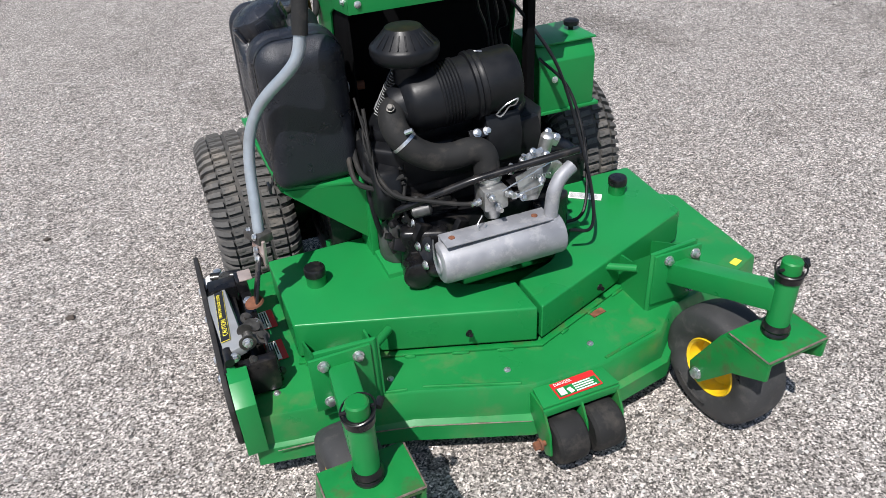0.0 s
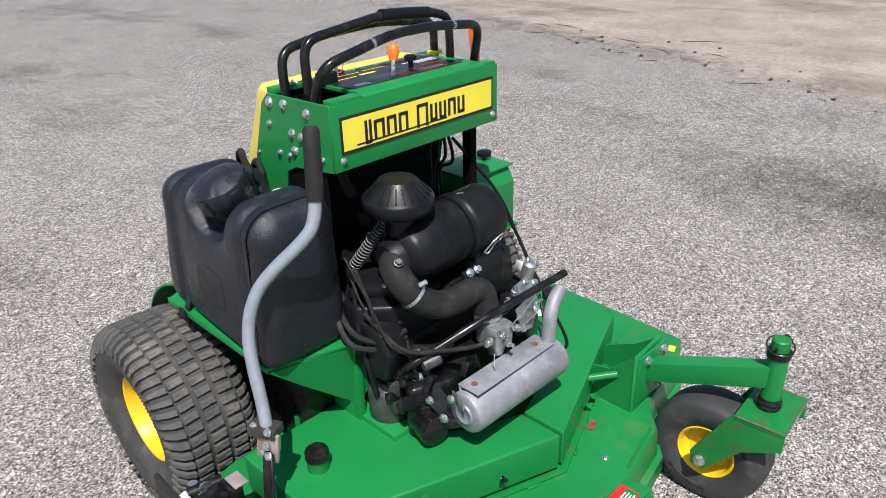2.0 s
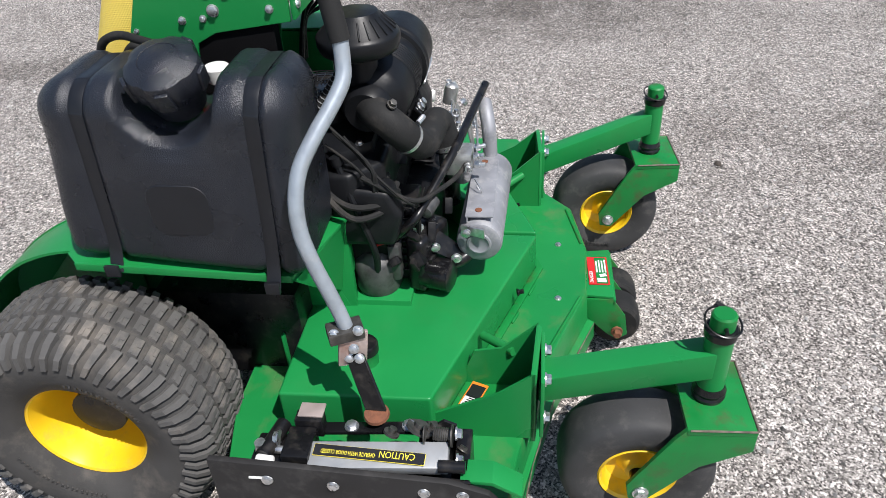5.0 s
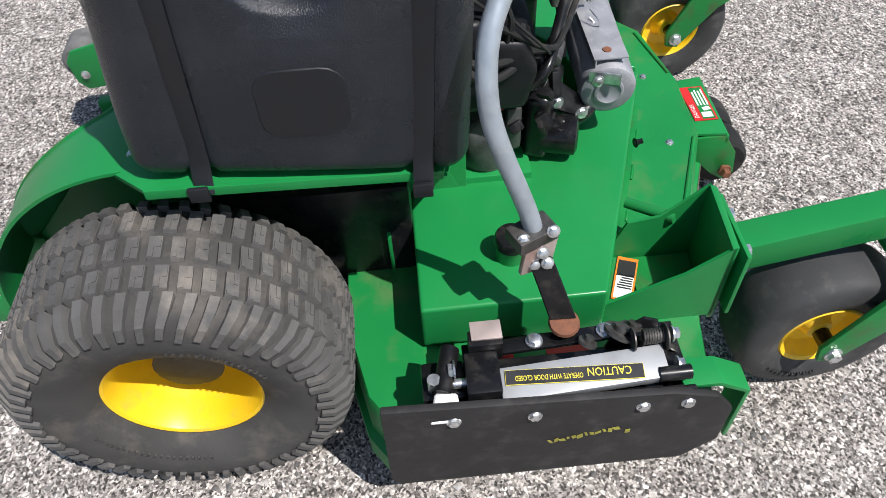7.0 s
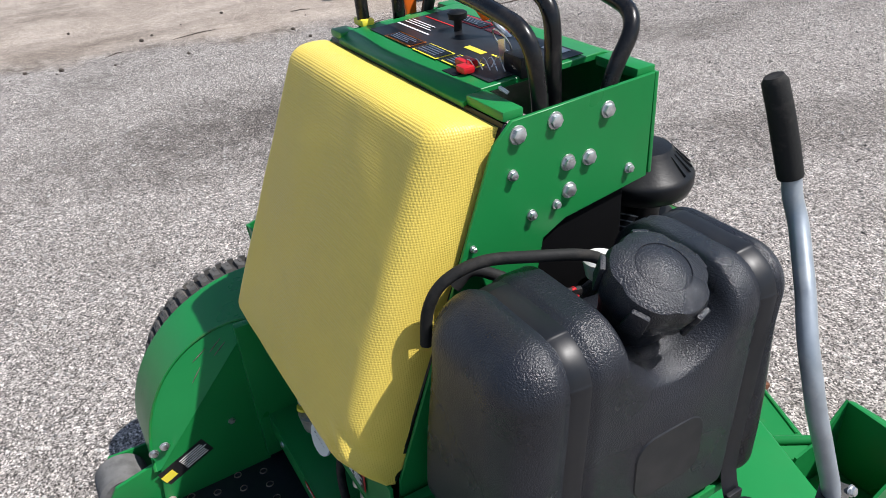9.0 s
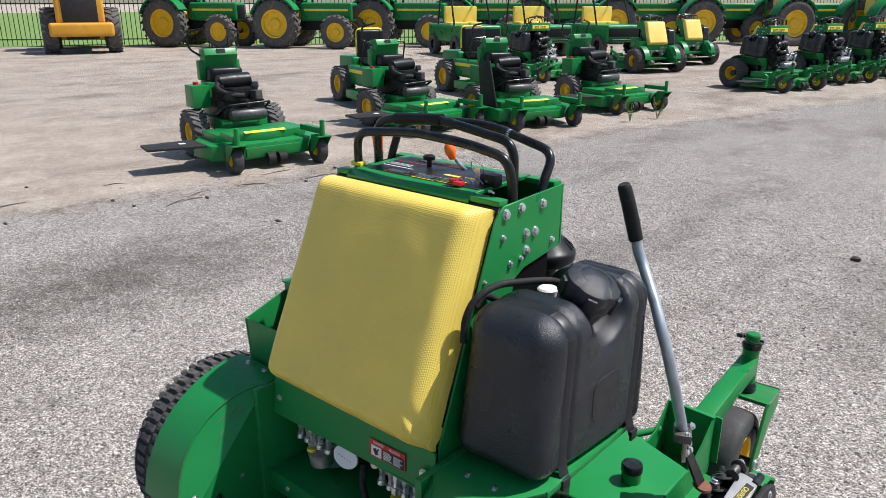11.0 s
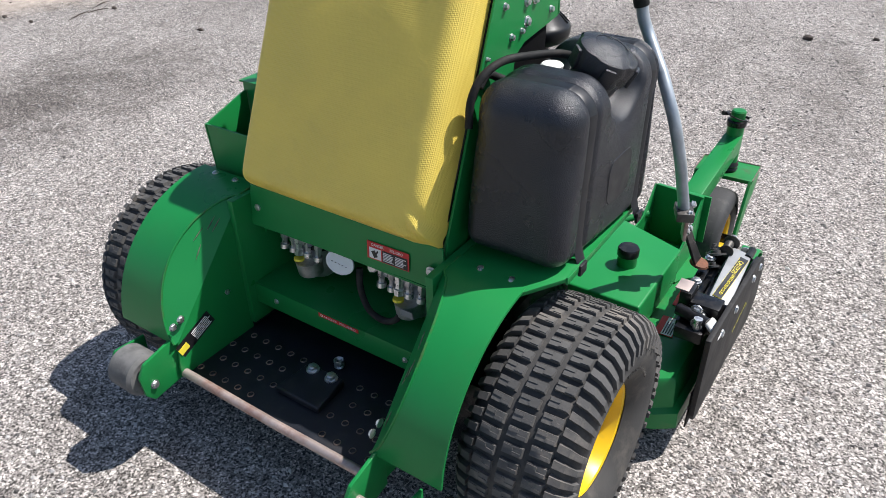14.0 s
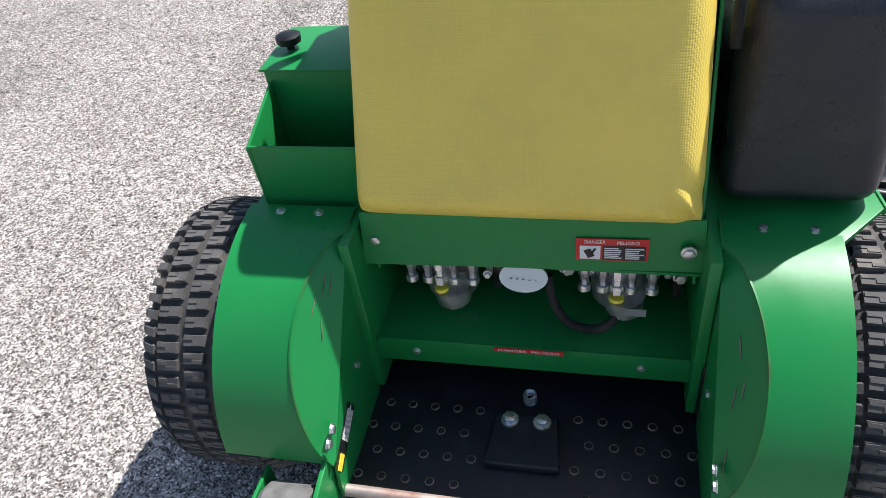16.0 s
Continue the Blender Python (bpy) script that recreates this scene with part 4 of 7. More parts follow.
def build_console(mo):
    # upright side plates
    side = [(1.797, 1.186), (2.045, 1.178), (2.075, 1.150), (2.268, 0.650), (2.285, 0.50), (2.03, 0.50), (2.03, 0.80), (1.995, 0.985), (1.955, 1.005), (1.800, 1.025)]
    co = part("console", prism(side, "x", 0.450, 0.456, 0.001, 1), GREEN, mo, "green sheet-steel control console")
    part("side_panel", prism(side, "x", 1.012, 1.018, 0.001, 1), GREEN, co)
    for y, z, r in ((2.037, 1.157, 0.013), (1.976, 1.161, 0.012), (1.884, 1.153, 0.012), (1.953, 1.093, 0.012), (1.915, 1.090, 0.012), (1.950, 1.049, 0.012), (2.047, 1.102, 0.008), (2.016, 1.031, 0.008), (1.973, 1.034, 0.007), (1.838, 1.050, 0.008), (2.115, 1.012, 0.005)):
        bolt((0.450, y, z), (-1, 0, 0), co, r * 0.78, 0.008)
    front = part("front_panel", box(0.450, 1.018, 1.790, 1.797, 1.028, 1.186, 0.002), GREEN, co, "green front panel with a yellow badge")
    part("badge_border", patch((0.733, 1.790, 1.112), (1, 0, 0), (0, 0, 1), 0.526, 0.088), BLACKPRINT, front)
    part("badge", patch((0.733, 1.790, 1.112), (1, 0, 0), (0, 0, 1), 0.514, 0.074, 0.0026, 0.0005), YELLOWPRINT, front, "yellow badge with dark lettering blocks")
    # lettering of the badge as plain blocks
    out, x = [], 0.540
    for w, h in ((0.022, 0.056), (0.034, 0.044), (0.032, 0.044), (0.032, 0.044), (0.016, 0), (0.040, 0.058), (0.026, 0.044), (0.026, 0.044), (0.029, 0.044), (0.027, 0.044)):
        if h:
            z = 1.108 if h < 0.04 else 1.107
            for k in (-1, 1):
                out.append(patch((x + w / 2 + k * (w / 2 - 0.0045), 1.790, z), (1, 0, 0), (0, 0, 1), 0.0085, h, 0.0034, 0.0005))
            out.append(patch((x + w / 2, 1.790, z + (h / 2 - 0.003) * (1 if w > 0.027 else -1)), (1, 0, 0), (0, 0, 1), w - 0.004, 0.0085, 0.0034, 0.0005))
        x += w + 0.0065
    out.append(patch((0.665, 1.790, 1.083), (1, 0, 0), (0, 0, 1), 0.30, 0.004, 0.0034, 0.0005))
    part("badge_print", join(*out), BLACKPRINT, front, kind="stuff")
    for x, z in ((0.474, 1.052), (0.998, 1.050)):
        bolt((x, 1.790, z), (0, -1, 0), front, 0.007, 0.006)
    top = part("top_panel", prism([(1.790, 1.183), (1.790, 1.192), (1.812, 1.198), (2.035, 1.192), (2.060, 1.180), (2.060, 1.172), (2.03, 1.184), (1.82, 1.188)], "x", 0.545, 0.965, 0.001, 1), GREEN, co, "green console top with a dark decal sheet")
    for x0, x1 in ((0.4565, 0.545), (0.965, 1.0115)):
        part("top_edge", join(box(x0, x1, 1.792, 1.826, 1.180, 1.195, 0.003), box(x0, x1, 2.022, 2.055, 1.176, 1.190, 0.003), box(x0, x1, 1.826, 2.022, 1.10, 1.106, 0.001)), GREEN, top)
    U, V = (-1, 0, 0), (0, -1, 0.028)
    up = (0.028)

    def deco(name, x, y, w, h, m, lift=0.0):
        z = 1.198 - (y - 1.812) * 0.0268
        return part(name, patch((x, y, z), (-1, 0, 0), (0, -1, 0.0268), w, h, 0.0012 + lift, 0.0006), m, top)

    deco("decal_sheet", 0.745, 1.925, 0.38, 0.17, BLACKPRINT)
    for x, y, w, h, m in ((0.875, 1.955, 0.11, 0.004, WHITE), (0.875, 1.90, 0.10, 0.003, REDPRINT), (0.83, 1.995, 0.09, 0.032, ORANGEPRINT), (0.735, 1.995, 0.075, 0.036, YELLOWPRINT), (0.652, 1.992, 0.07, 0.036, YELLOWPRINT), (0.83, 1.86, 0.10, 0.030, REDPRINT), (0.745, 1.862, 0.05, 0.026, REDPRINT), (0.60, 1.857, 0.045, 0.022, WHITE), (0.62, 1.94, 0.06, 0.004, YELLOWPRINT), (0.69, 1.945, 0.05, 0.012, YELLOWPRINT)):
        deco("decal", x, y, w, h, m, 0.0008)
    for x, y, w, h in ((0.83, 1.995, 0.082, 0.024), (0.735, 1.995, 0.068, 0.030), (0.652, 1.992, 0.063, 0.030), (0.83, 1.86, 0.092, 0.022)):
        deco("decal_field", x, y, w, h, BLACKPRINT, 0.0016)
        z = 1.198 - (y - 1.812) * 0.0268
        part("label_print", bars((x, y, z), (-1, 0, 0), (0, -1, 0.0268), w * 0.9, h * 0.85, 4, 0.0034, int(x * 100), 0.4), WHITE, top)
    part("label_print", bars((0.875, 1.935, 1.1947), (-1, 0, 0), (0, -1, 0.0268), 0.10, 0.022, 3, 0.0034, 7, 0.3), WHITE, top)
    # controls on the console
    k = part("choke_knob", revolve([(0, 0.007), (0.022, 0.007), (0.024, 0.016), (0.034, 0.017), (0.037, 0.012), (0.038, 0.0)], (0.805, 1.905, 1.193), (0, 0, 1), 20), PLASTIC, co, "black push-pull knob")
    lv = part("throttle_lever", tube([(0.705, 1.862, 1.19), (0.722, 1.880, 1.215), (0.735, 1.893, 1.240)], 0.005, 8), ZINC, co)
    part("orange_knob", revolve([(-0.012, 0.0), (-0.010, 0.009), (0.012, 0.0155), (0.026, 0.014), (0.034, 0.008), (0.036, 0.0)], (0.735, 1.893, 1.236), (0.25, 0.2, 1), 18), ORANGE, lv, "orange knob on a bent lever")
    part("side_lever", prism([(1.868, 1.17), (1.888, 1.17), (1.900, 1.262), (1.888, 1.285), (1.872, 1.285), (1.862, 1.26)], "x", 1.020, 1.034, 0.004), ORANGE, co, "orange plastic brake lever")
    hm = part("hour_meter", box(0.54, 0.585, 1.93, 1.965, 1.19, 1.222, 0.005), PLASTIC, co, "black ignition switch housing with keys")
    part("key_ring", tube([(0.600 + 0.018 * math.cos(a), 1.955 + 0.010 * math.sin(a), 1.232 + 0.018 * math.sin(a)) for a in [2 * math.pi * i / 20 for i in range(21)]], 0.0014, 5), ZINC, hm)
    part("key", sheet([(0.592, 1.955, 1.20), (0.604, 1.957, 1.20), (0.607, 1.958, 1.232), (0.594, 1.956, 1.236)], 0.002), ZINC, hm)
    part("red_tag", join(box(0.618, 0.650, 1.985, 2.008, 1.196, 1.207, 0.004), box(0.600, 0.625, 2.002, 2.022, 1.195, 1.206, 0.004)), REDPLASTIC, co, "red plastic key tag")
    part("tag_wires", join(*[tube(smooth_path([(0.60 + 0.012 * i, 1.975 + 0.004 * i, 1.197), (0.596 + 0.004 * i, 1.965 + 0.01 * i, 1.212), (0.565 + 0.01 * i, 1.975 + 0.006 * i, 1.199)], 4), 0.0009, 5) for i in range(5)]), ZINC, co)
    part("toggle_switch", box(0.615, 0.65, 2.012, 2.03, 1.190, 1.1935, 0.001), PLASTIC, co)
    # yellow clip and tie at the bar feet
    part("yellow_clip", box(0.965, 1.005, 1.985, 2.01, 1.190, 1.203, 0.004), YELLOWPRINT, co)
    part("white_tie", tube(smooth_path([(0.52, 2.012, 1.194), (0.512, 2.02, 1.20), (0.502, 2.014, 1.194)], 4), 0.0028, 6), WHITEPLASTIC, co)
    # three bent bars
    rearbar = [(0.468, 1.985, 1.10), (0.466, 1.988, 1.20), (0.475, 2.0, 1.279), (0.60, 2.0, 1.299), (0.77, 2.0, 1.307), (0.985, 2.0, 1.285), (0.985, 1.998, 1.19), (0.985, 1.99, 1.12)]
    midbar = [(0.500, 1.94, 1.10), (0.500, 1.94, 1.19), (0.500, 1.942, 1.304), (0.742, 1.933, 1.335), (0.92, 1.932, 1.320), (0.975, 1.930, 1.302), (0.978, 1.928, 1.19), (0.978, 1.928, 1.12)]
    frontbar = [(0.466, 1.878, 1.10), (0.466, 1.870, 1.19), (0.462, 1.822, 1.268), (0.665, 1.812, 1.312), (0.80, 1.815, 1.312), (0.985, 1.825, 1.292), (0.998, 1.858, 1.19), (0.998, 1.868, 1.12)]
    for pts, lab in ((rearbar, "black bent tube handle"), (midbar, "black bent tube handle with a ribbed grip"), (frontbar, "black bent tube with paint rubbed through")):
        hb = part("handlebar", tube(bent(pts, 0.045, 7), 0.0118, 14), BLACKPAINT, co, lab)
        if pts is midbar:
            part("grip", tube([(0.735, 1.933, 1.3345), (0.80, 1.933, 1.3305), (0.90, 1.932, 1.322)], 0.0155, 16), PLASTIC, hb)
        if pts is frontbar:
            for a, b in (((0.57, 1.8167, 1.2914), (0.64, 1.8132, 1.3066)), ((0.83, 1.8166, 1.3088), (0.92, 1.8215, 1.299))):
                part("bare_patch", tube([Vector(a), (Vector(a) + Vector(b)) / 2, Vector(b)], [0.009, 0.0121, 0.009], 14), ZINC, hb)
    # cushion
    build_cushion(co)
    low = part("rear_panel", sheet([(0.438, 2.290, 0.538), (0.448, 2.283, 0.645), (1.022, 2.297, 0.648), (1.032, 2.303, 0.532)], 0.006, 0.001), GREEN, co, "green rear panel with bolts and a warning label")
    part("panel_fold", box(0.448, 1.022, 2.285, 2.300, 0.533, 0.539, 0.001), GREEN, low)
    for x in (0.470, 1.002):
        bolt((x, 2.302, 0.588), (0, 1, 0), low, 0.010, 0.008)
    lc = Vector((0.592, 2.296, 0.585))
    part("danger_label", patch(lc, (-1, -0.02, 0), (0, -0.05, 1), 0.118, 0.046, 0.003), REDPRINT, low, "red danger label with a white pictogram")
    part("label_field", patch(lc + Vector((0.0355, 0.001, -0.006)), (-1, -0.02, 0), (0, -0.05, 1), 0.034, 0.028, 0.0046, 0.0004), WHITE, low)
    part("label_field", patch(lc + Vector((-0.02, 0, -0.006)), (-1, -0.02, 0), (0, -0.05, 1), 0.070, 0.030, 0.0046, 0.0004), BLACKPRINT, low)
    part("pictogram", join(patch(lc + Vector((0.037, 0.001, -0.007)), (-1, 0, 0.5), (0.5, 0, 1), 0.012, 0.018, 0.0054, 0.0004), patch(lc + Vector((0.030, 0.001, -0.002)), (-1, 0, -0.6), (-0.6, 0, 1), 0.004, 0.014, 0.0054, 0.0004)), BLACKPRINT, low)
    part("label_print", join(bars(lc + Vector((-0.003, 0, -0.006)), (-1, -0.02, 0), (0, -0.05, 1), 0.030, 0.024, 6, 0.0054, 21), bars(lc + Vector((-0.037, 0, -0.006)), (-1, -0.02, 0), (0, -0.05, 1), 0.030, 0.024, 6, 0.0054, 22)), WHITE, low)
    words("DANGER", lc + Vector((0.028, 0, 0.0165)), (-1, -0.02, 0), (0, -0.05, 1), 0.010, 0.0050, WHITE, low, 0.034)
    words("PELIGRO", lc + Vector((-0.026, 0, 0.0165)), (-1, -0.02, 0), (0, -0.05, 1), 0.010, 0.0050, WHITE, low, 0.036)
    pb = part("oval_tag", moved(revolve([(0, 0.0), (0, 0.043), (0.004, 0.043), (0.004, 0.0)], (0, 0, 0), (0, 0, 1), 32), Matrix.Translation((0.742, 2.300, 0.512)) @ Matrix.Rotation(radians(-66), 4, "X") @ Matrix.Diagonal((1, 0.66, 1, 1))), WHITEPLASTIC, co, "white oval tag with faint handwriting")
    part("tag_mark", join(*[patch((0.742 - 0.011 * k, 2.3045 - 0.001, 0.508 - 0.001 * k), (-1, 0, 0.3 * (k % 2)), (0, 0.4, 1), 0.004, 0.010, 0.001, 0.0004) for k in range(-2, 3)]), BLACKPRINT, co)
    # inside of the console, seen from the front; near-black walls carry its shade as colour
    part("inner_wall", box(0.46, 1.008, 2.03, 2.036, 0.60, 1.16, 0.001), SHADEBLACK, co, "console inner wall with its shade painted in as near-black")
    part("wire_loom", join(*[tube(smooth_path([(0.82 + 0.02 * i, 1.83 + 0.01 * i, 1.04), (0.83 + 0.03 * i, 1.87, 0.98 - 0.02 * i), (0.88 + 0.012 * i, 1.92, 0.88), (0.90 + 0.02 * i, 1.95, 0.76)], 5), 0.005, 8) for i in range(4)]), PLASTIC, co)
    # thin sheet and post, coloured near-black to deepen the shade in here
    part("side_lining", box(0.4575, 0.461, 1.84, 2.03, 0.62, 1.02, 0.001), SHADEBLACK, co)
    part("loom_post", box(0.975, 1.0, 1.85, 1.885, 0.60, 1.10, 0.004), SHADEBLACK, co)
    # pumps seen under the rear panel
    for x in (0.575, 0.895):
        pm = part("hydro_pump", revolve([(-0.09, 0.0), (-0.09, 0.035), (-0.07, 0.05), (0.02, 0.058), (0.045, 0.07), (0.06, 0.07), (0.06, 0.0)], (x, 2.215, 0.475), (0, 0, 1), 24), ALU, mo, "grey cast hydraulic pump")
        part("flange", box(x - 0.085, x + 0.085, 2.17, 2.26, 0.512, 0.532, 0.006), ALU, pm)
        for dx in (-0.055, -0.02, 0.03, 0.062):
            part("fitting", join(revolve([(0, 0.011), (0.03, 0.011), (0.034, 0.008), (0.05, 0.008)], (x + dx, 2.268, 0.53), (0, 0.15, -1), 6), revolve([(0.05, 0.012), (0.062, 0.012)], (x + dx, 2.268, 0.53), (0, 0.15, -1), 12)), ZINC, pm)
        part("filter_cup", revolve([(0, 0.0), (0, 0.02), (0.01, 0.034), (0.05, 0.036), (0.05, 0.0)], (x - 0.01, 2.262, 0.405), (0, 0.1, 1), 20), ALU, pm)
        part("arm", box(x - 0.105, x - 0.092, 2.22, 2.27, 0.45, 0.53, 0.003), BLACKPAINT, pm)
        part("fitting_ring", revolve([(0, 0.0135), (0.007, 0.0135)], (x + 0.005, 2.286, 0.462), (0, 0.15, -1), 18), YELLOWPRINT, pm, "yellow ring on the hose fitting")
        part("hose_fitting", revolve([(0, 0.012), (0.018, 0.012), (0.020, 0.009), (0.032, 0.009), (0.034, 0.0125), (0.05, 0.0125)], (x + 0.005, 2.276, 0.520), (0, 0.15, -1), 6), ZINC, pm)
        rnd = random.Random(int(x * 100))
        for k in range(9):
            px, pz, a = x + rnd.uniform(-0.11, 0.10), rnd.uniform(0.462, 0.535), rnd.uniform(0.008, 0.018)
            m = (ALU, ZINC, BLACKPAINT, GREASY)[k % 4]
            if k % 3:
                part("pump_bolt", bolt_mesh((px, 2.262, pz), (rnd.uniform(-0.4, 0.4), 1, rnd.uniform(-0.4, 0.2)), a * 0.7, a), m, pm)
            else:
                part("pump_lug", moved(box(-a, a, -a, a, -a * 1.4, a * 1.4, 0.004), Matrix.Translation((px, 2.250, pz)) @ Euler((rnd.uniform(-0.5, 0.5), rnd.uniform(-0.5, 0.5), rnd.uniform(-0.5, 0.5))).to_matrix().to_4x4()), m, pm)
        part("spec_label", patch((x - 0.03, 2.3005, 0.440), (-1, 0, 0), (0, 0.1, 1), 0.035, 0.02, 0.001), SILVER, pm) if x < 0.7 else None
    part("hydraulic_hose", tube(smooth_path([(0.700, 2.28, 0.50), (0.692, 2.292, 0.45), (0.665, 2.298, 0.40), (0.62, 2.298, 0.385), (0.585, 2.29, 0.40), (0.568, 2.28, 0.45)], 6), 0.0085, 10), RUBBER, mo, "black hydraulic hose in a loop")


def build_cushion(co):
    """A padded wedge: rounded rim, flat middle, seam round the back, a pinch at its lower corner."""
    B0, T0 = Vector((0, 2.292, 0.648)), Vector((0, 2.068, 1.172))
    up = (T0 - B0)
    nrm = Vector((0, up.z, -up.y)).normalized()
    bm = bmesh.new()
    nx, ny = 44, 48
    x0, x1 = 0.462, 1.012
    grid = []
    rnd = random.Random(4)
    for j in range(ny + 1):
        row = []
        for i in range(nx + 1):
            u, v = i / nx, j / ny
            # denser towards the rim
            u, v = 0.5 - 0.5 * math.cos(math.pi * u), 0.5 - 0.5 * math.cos(math.pi * v)
            W, H = x1 - x0, up.length
            ex, ey = min(u, 1 - u) * W, min(v, 1 - v) * H
            k = max(0.0, 1 - ex / 0.045), max(0.0, 1 - ey / 0.045)
            th = 0.072 * (1 - k[0] ** 2.4) ** 0.55 * (1 - k[1] ** 2.4) ** 0.55 if max(k) < 1 else 0.0
            th += 0.006 * math.sin(math.pi * u) * math.sin(math.pi * v)
            # side swell and the pinched corner
            c = math.exp(-((u - 0.03) ** 2 + (v - 0.06) ** 2) / 0.006)
            th -= 0.012 * c * (1 + math.sin(60 * (u - v)))
            th += 0.0015 * noise.noise(Vector((u * 7, v * 7, 2)))
            x = x0 + W * u
            taper = 0.010 * (v - 0.5)
            x += taper * (1 if u < 0.5 else -1) * abs(2 * u - 1)
            p = B0 + up * v + nrm * (th + 0.004)
            row.append(bm.verts.new((x, p.y, p.z)))
        grid.append(row)
    for j in range(ny):
        for i in range(nx):
            bm.faces.new((grid[j][i], grid[j][i + 1], grid[j + 1][i + 1], grid[j + 1][i]))
    rim = [grid[0][i] for i in range(nx + 1)] + [grid[j][nx] for j in range(1, ny + 1)] + [grid[ny][i] for i in range(nx - 1, -1, -1)] + [grid[j][0] for j in range(ny - 1, 0, -1)]
    back = [bm.verts.new(v.co - nrm * 0.018) for v in rim]
    for a in range(len(rim)):
        b = (a + 1) % len(rim)
        bm.faces.new((rim[a], back[a], back[b], rim[b]))
    bm.faces.new(back)
    cu = part("cushion", bm, VINYL, co, "padded yellow vinyl hip cushion with woven grain", sharp=60)
    part("backing_board", sheet([(0.458, 2.278, 0.645), (1.016, 2.278, 0.645), (1.016, 2.052, 1.175), (0.458, 2.052, 1.175)], 0.010, 0.002), BLACKPAINT, cu)


def build_tank(mo):
    """A blow-moulded tank: rounded block, a saddle for the cap, two strap grooves, a raised panel."""
    x0, x1, y0, y1, z0, z1 = 0.194, 0.428, 1.760, 2.244, 0.604, 1.004
    c = Vector(((x0 + x1) / 2, (y0 + y1) / 2, (z0 + z1) / 2))
    h = Vector(((x1 - x0) / 2, (y1 - y0) / 2, (z1 - z0) / 2))
    GROOVES = (1.830, 2.146)

    def lean(w):
        """The tank sits on a shelf that rises to the rear; its ends lean forward."""
        low = max(0.0, min(1.0, (z1 - w.z) / (z1 - z0)))
        return Vector((w.x, w.y - 0.06 * (w.z - 0.70), w.z + 0.105 * (w.y - 1.84) * low))

    bm = bmesh.new()
    bmesh.ops.create_cube(bm, size=2)
    bmesh.ops.subdivide_edges(bm, edges=bm.edges[:], cuts=68, use_grid_fill=True)
    TOP_R, LOW_R = 0.070, 0.038
    for v in bm.verts:
        k = max(0.0, min(1.0, (v.co.z + 0.6) / 1.1))
        R = LOW_R + (TOP_R - LOW_R) * k * k * (3 - 2 * k)
        p = Vector((v.co.x * h.x, v.co.y * h.y, v.co.z * h.z))
        q = Vector([max(-hh + R, min(hh - R, a)) for a, hh in zip(p, h)])
        d = p - q
        if d.length > 1e-9:
            p = q + d.normalized() * min(R, max(abs(d.x), abs(d.y), abs(d.z)))
        w = c + p
        # strap channels all round, each with a raised moulding line behind it
        out = Vector((p.x / h.x, 0, p.z / h.z))
        out = Vector((out.x ** 5, 0, out.z ** 5))
        out = out.normalized() if out.length > 1e-6 else Vector((-1, 0, 0))
        for gy in GROOVES:
            w -= out * 0.0085 * math.exp(-((w.y - gy) / 0.0205) ** 8)
            w -= out * 0.0028 * math.exp(-((w.y - gy - 0.024) / 0.0035) ** 2)
        # bowl under the cap, open to the outer side
        bowl = max(0.0, 1 - ((w.y - 1.985) / 0.092) ** 2) ** 0.7
        if p.z > 0:
            w.z -= 0.098 * bowl * max(0.0, min(1.0, (p.z / h.z - 0.25) / 0.7))
        if p.x < 0:
            w.x += 0.014 * bowl * max(0.0, min(1.0, (p.z / h.z - 0.1) / 0.8))
            w.x -= 0.005 * math.exp(-((w.y - 1.985) / 0.10) ** 4) * math.exp(-((w.z - 0.78) / 0.15) ** 4)
        w += Vector((1, 1, 1)) * 0.0014 * noise.noise(w * 9)
        v.co = lean(w)
    tank = part("fuel_tank", bm, TANKBLACK, mo, "black moulded fuel tank with strap grooves", sharp=70)
    cap_o, cap_d = Vector((0.268, 1.974, 0.978)), Vector((-0.45, -0.03, 1)).normalized()
    cap = part("tank_cap", revolve([(-0.05, 0.045), (-0.005, 0.058), (0.005, 0.064), (0.040, 0.068), (0.052, 0.064), (0.059, 0.052), (0.063, 0.037), (0.0615, 0.036), (0.063, 0.034), (0.068, 0.0)], cap_o, cap_d, 60), TANKBLACK, tank, "large round black filler cap")
    d, u, v = frame_of(cap_d)
    for w in cap.data.vertices:
        q = w.co - cap_o
        q -= d * q.dot(d)
        if q.length > 0.05:
            w.co -= q * 0.07 * max(0.0, math.cos(5 * (math.atan2(q.dot(v), q.dot(u)) - 0.5) + math.pi)) ** 3
    for k in range(5):
        a = 2 * math.pi * k / 5 + 0.5
        r = u * math.cos(a) + v * math.sin(a)
        t = d.cross(r)
        part("cap_lug", bevel(join(sheet([cap_o + d * 0.004 + r * 0.062 - t * 0.015, cap_o + d * 0.004 + r * 0.062 + t * 0.015, cap_o + d * 0.046 + r * 0.066 + t * 0.012, cap_o + d * 0.046 + r * 0.066 - t * 0.012], 0.008)), 0.003, 2), TANKBLACK, cap)
    part("vent_plug", revolve([(-0.02, 0.020), (0.008, 0.026), (0.012, 0.022), (0.013, 0.0)], (0.388, 1.941, 0.953), (0, 0, 1), 20), WHITEPLASTIC, tank, "white round vent plug")
    part("fuel_hose", tube(smooth_path([(0.300, 1.990, 1.005), (0.345, 2.000, 1.010), (0.376, 2.071, 1.020), (0.405, 2.130, 1.020), (0.423, 2.178, 0.998), (0.434, 2.200, 0.955), (0.434, 2.208, 0.90)], 6), 0.0085, 10), RUBBER, tank, "black rubber hose looping behind the tank")
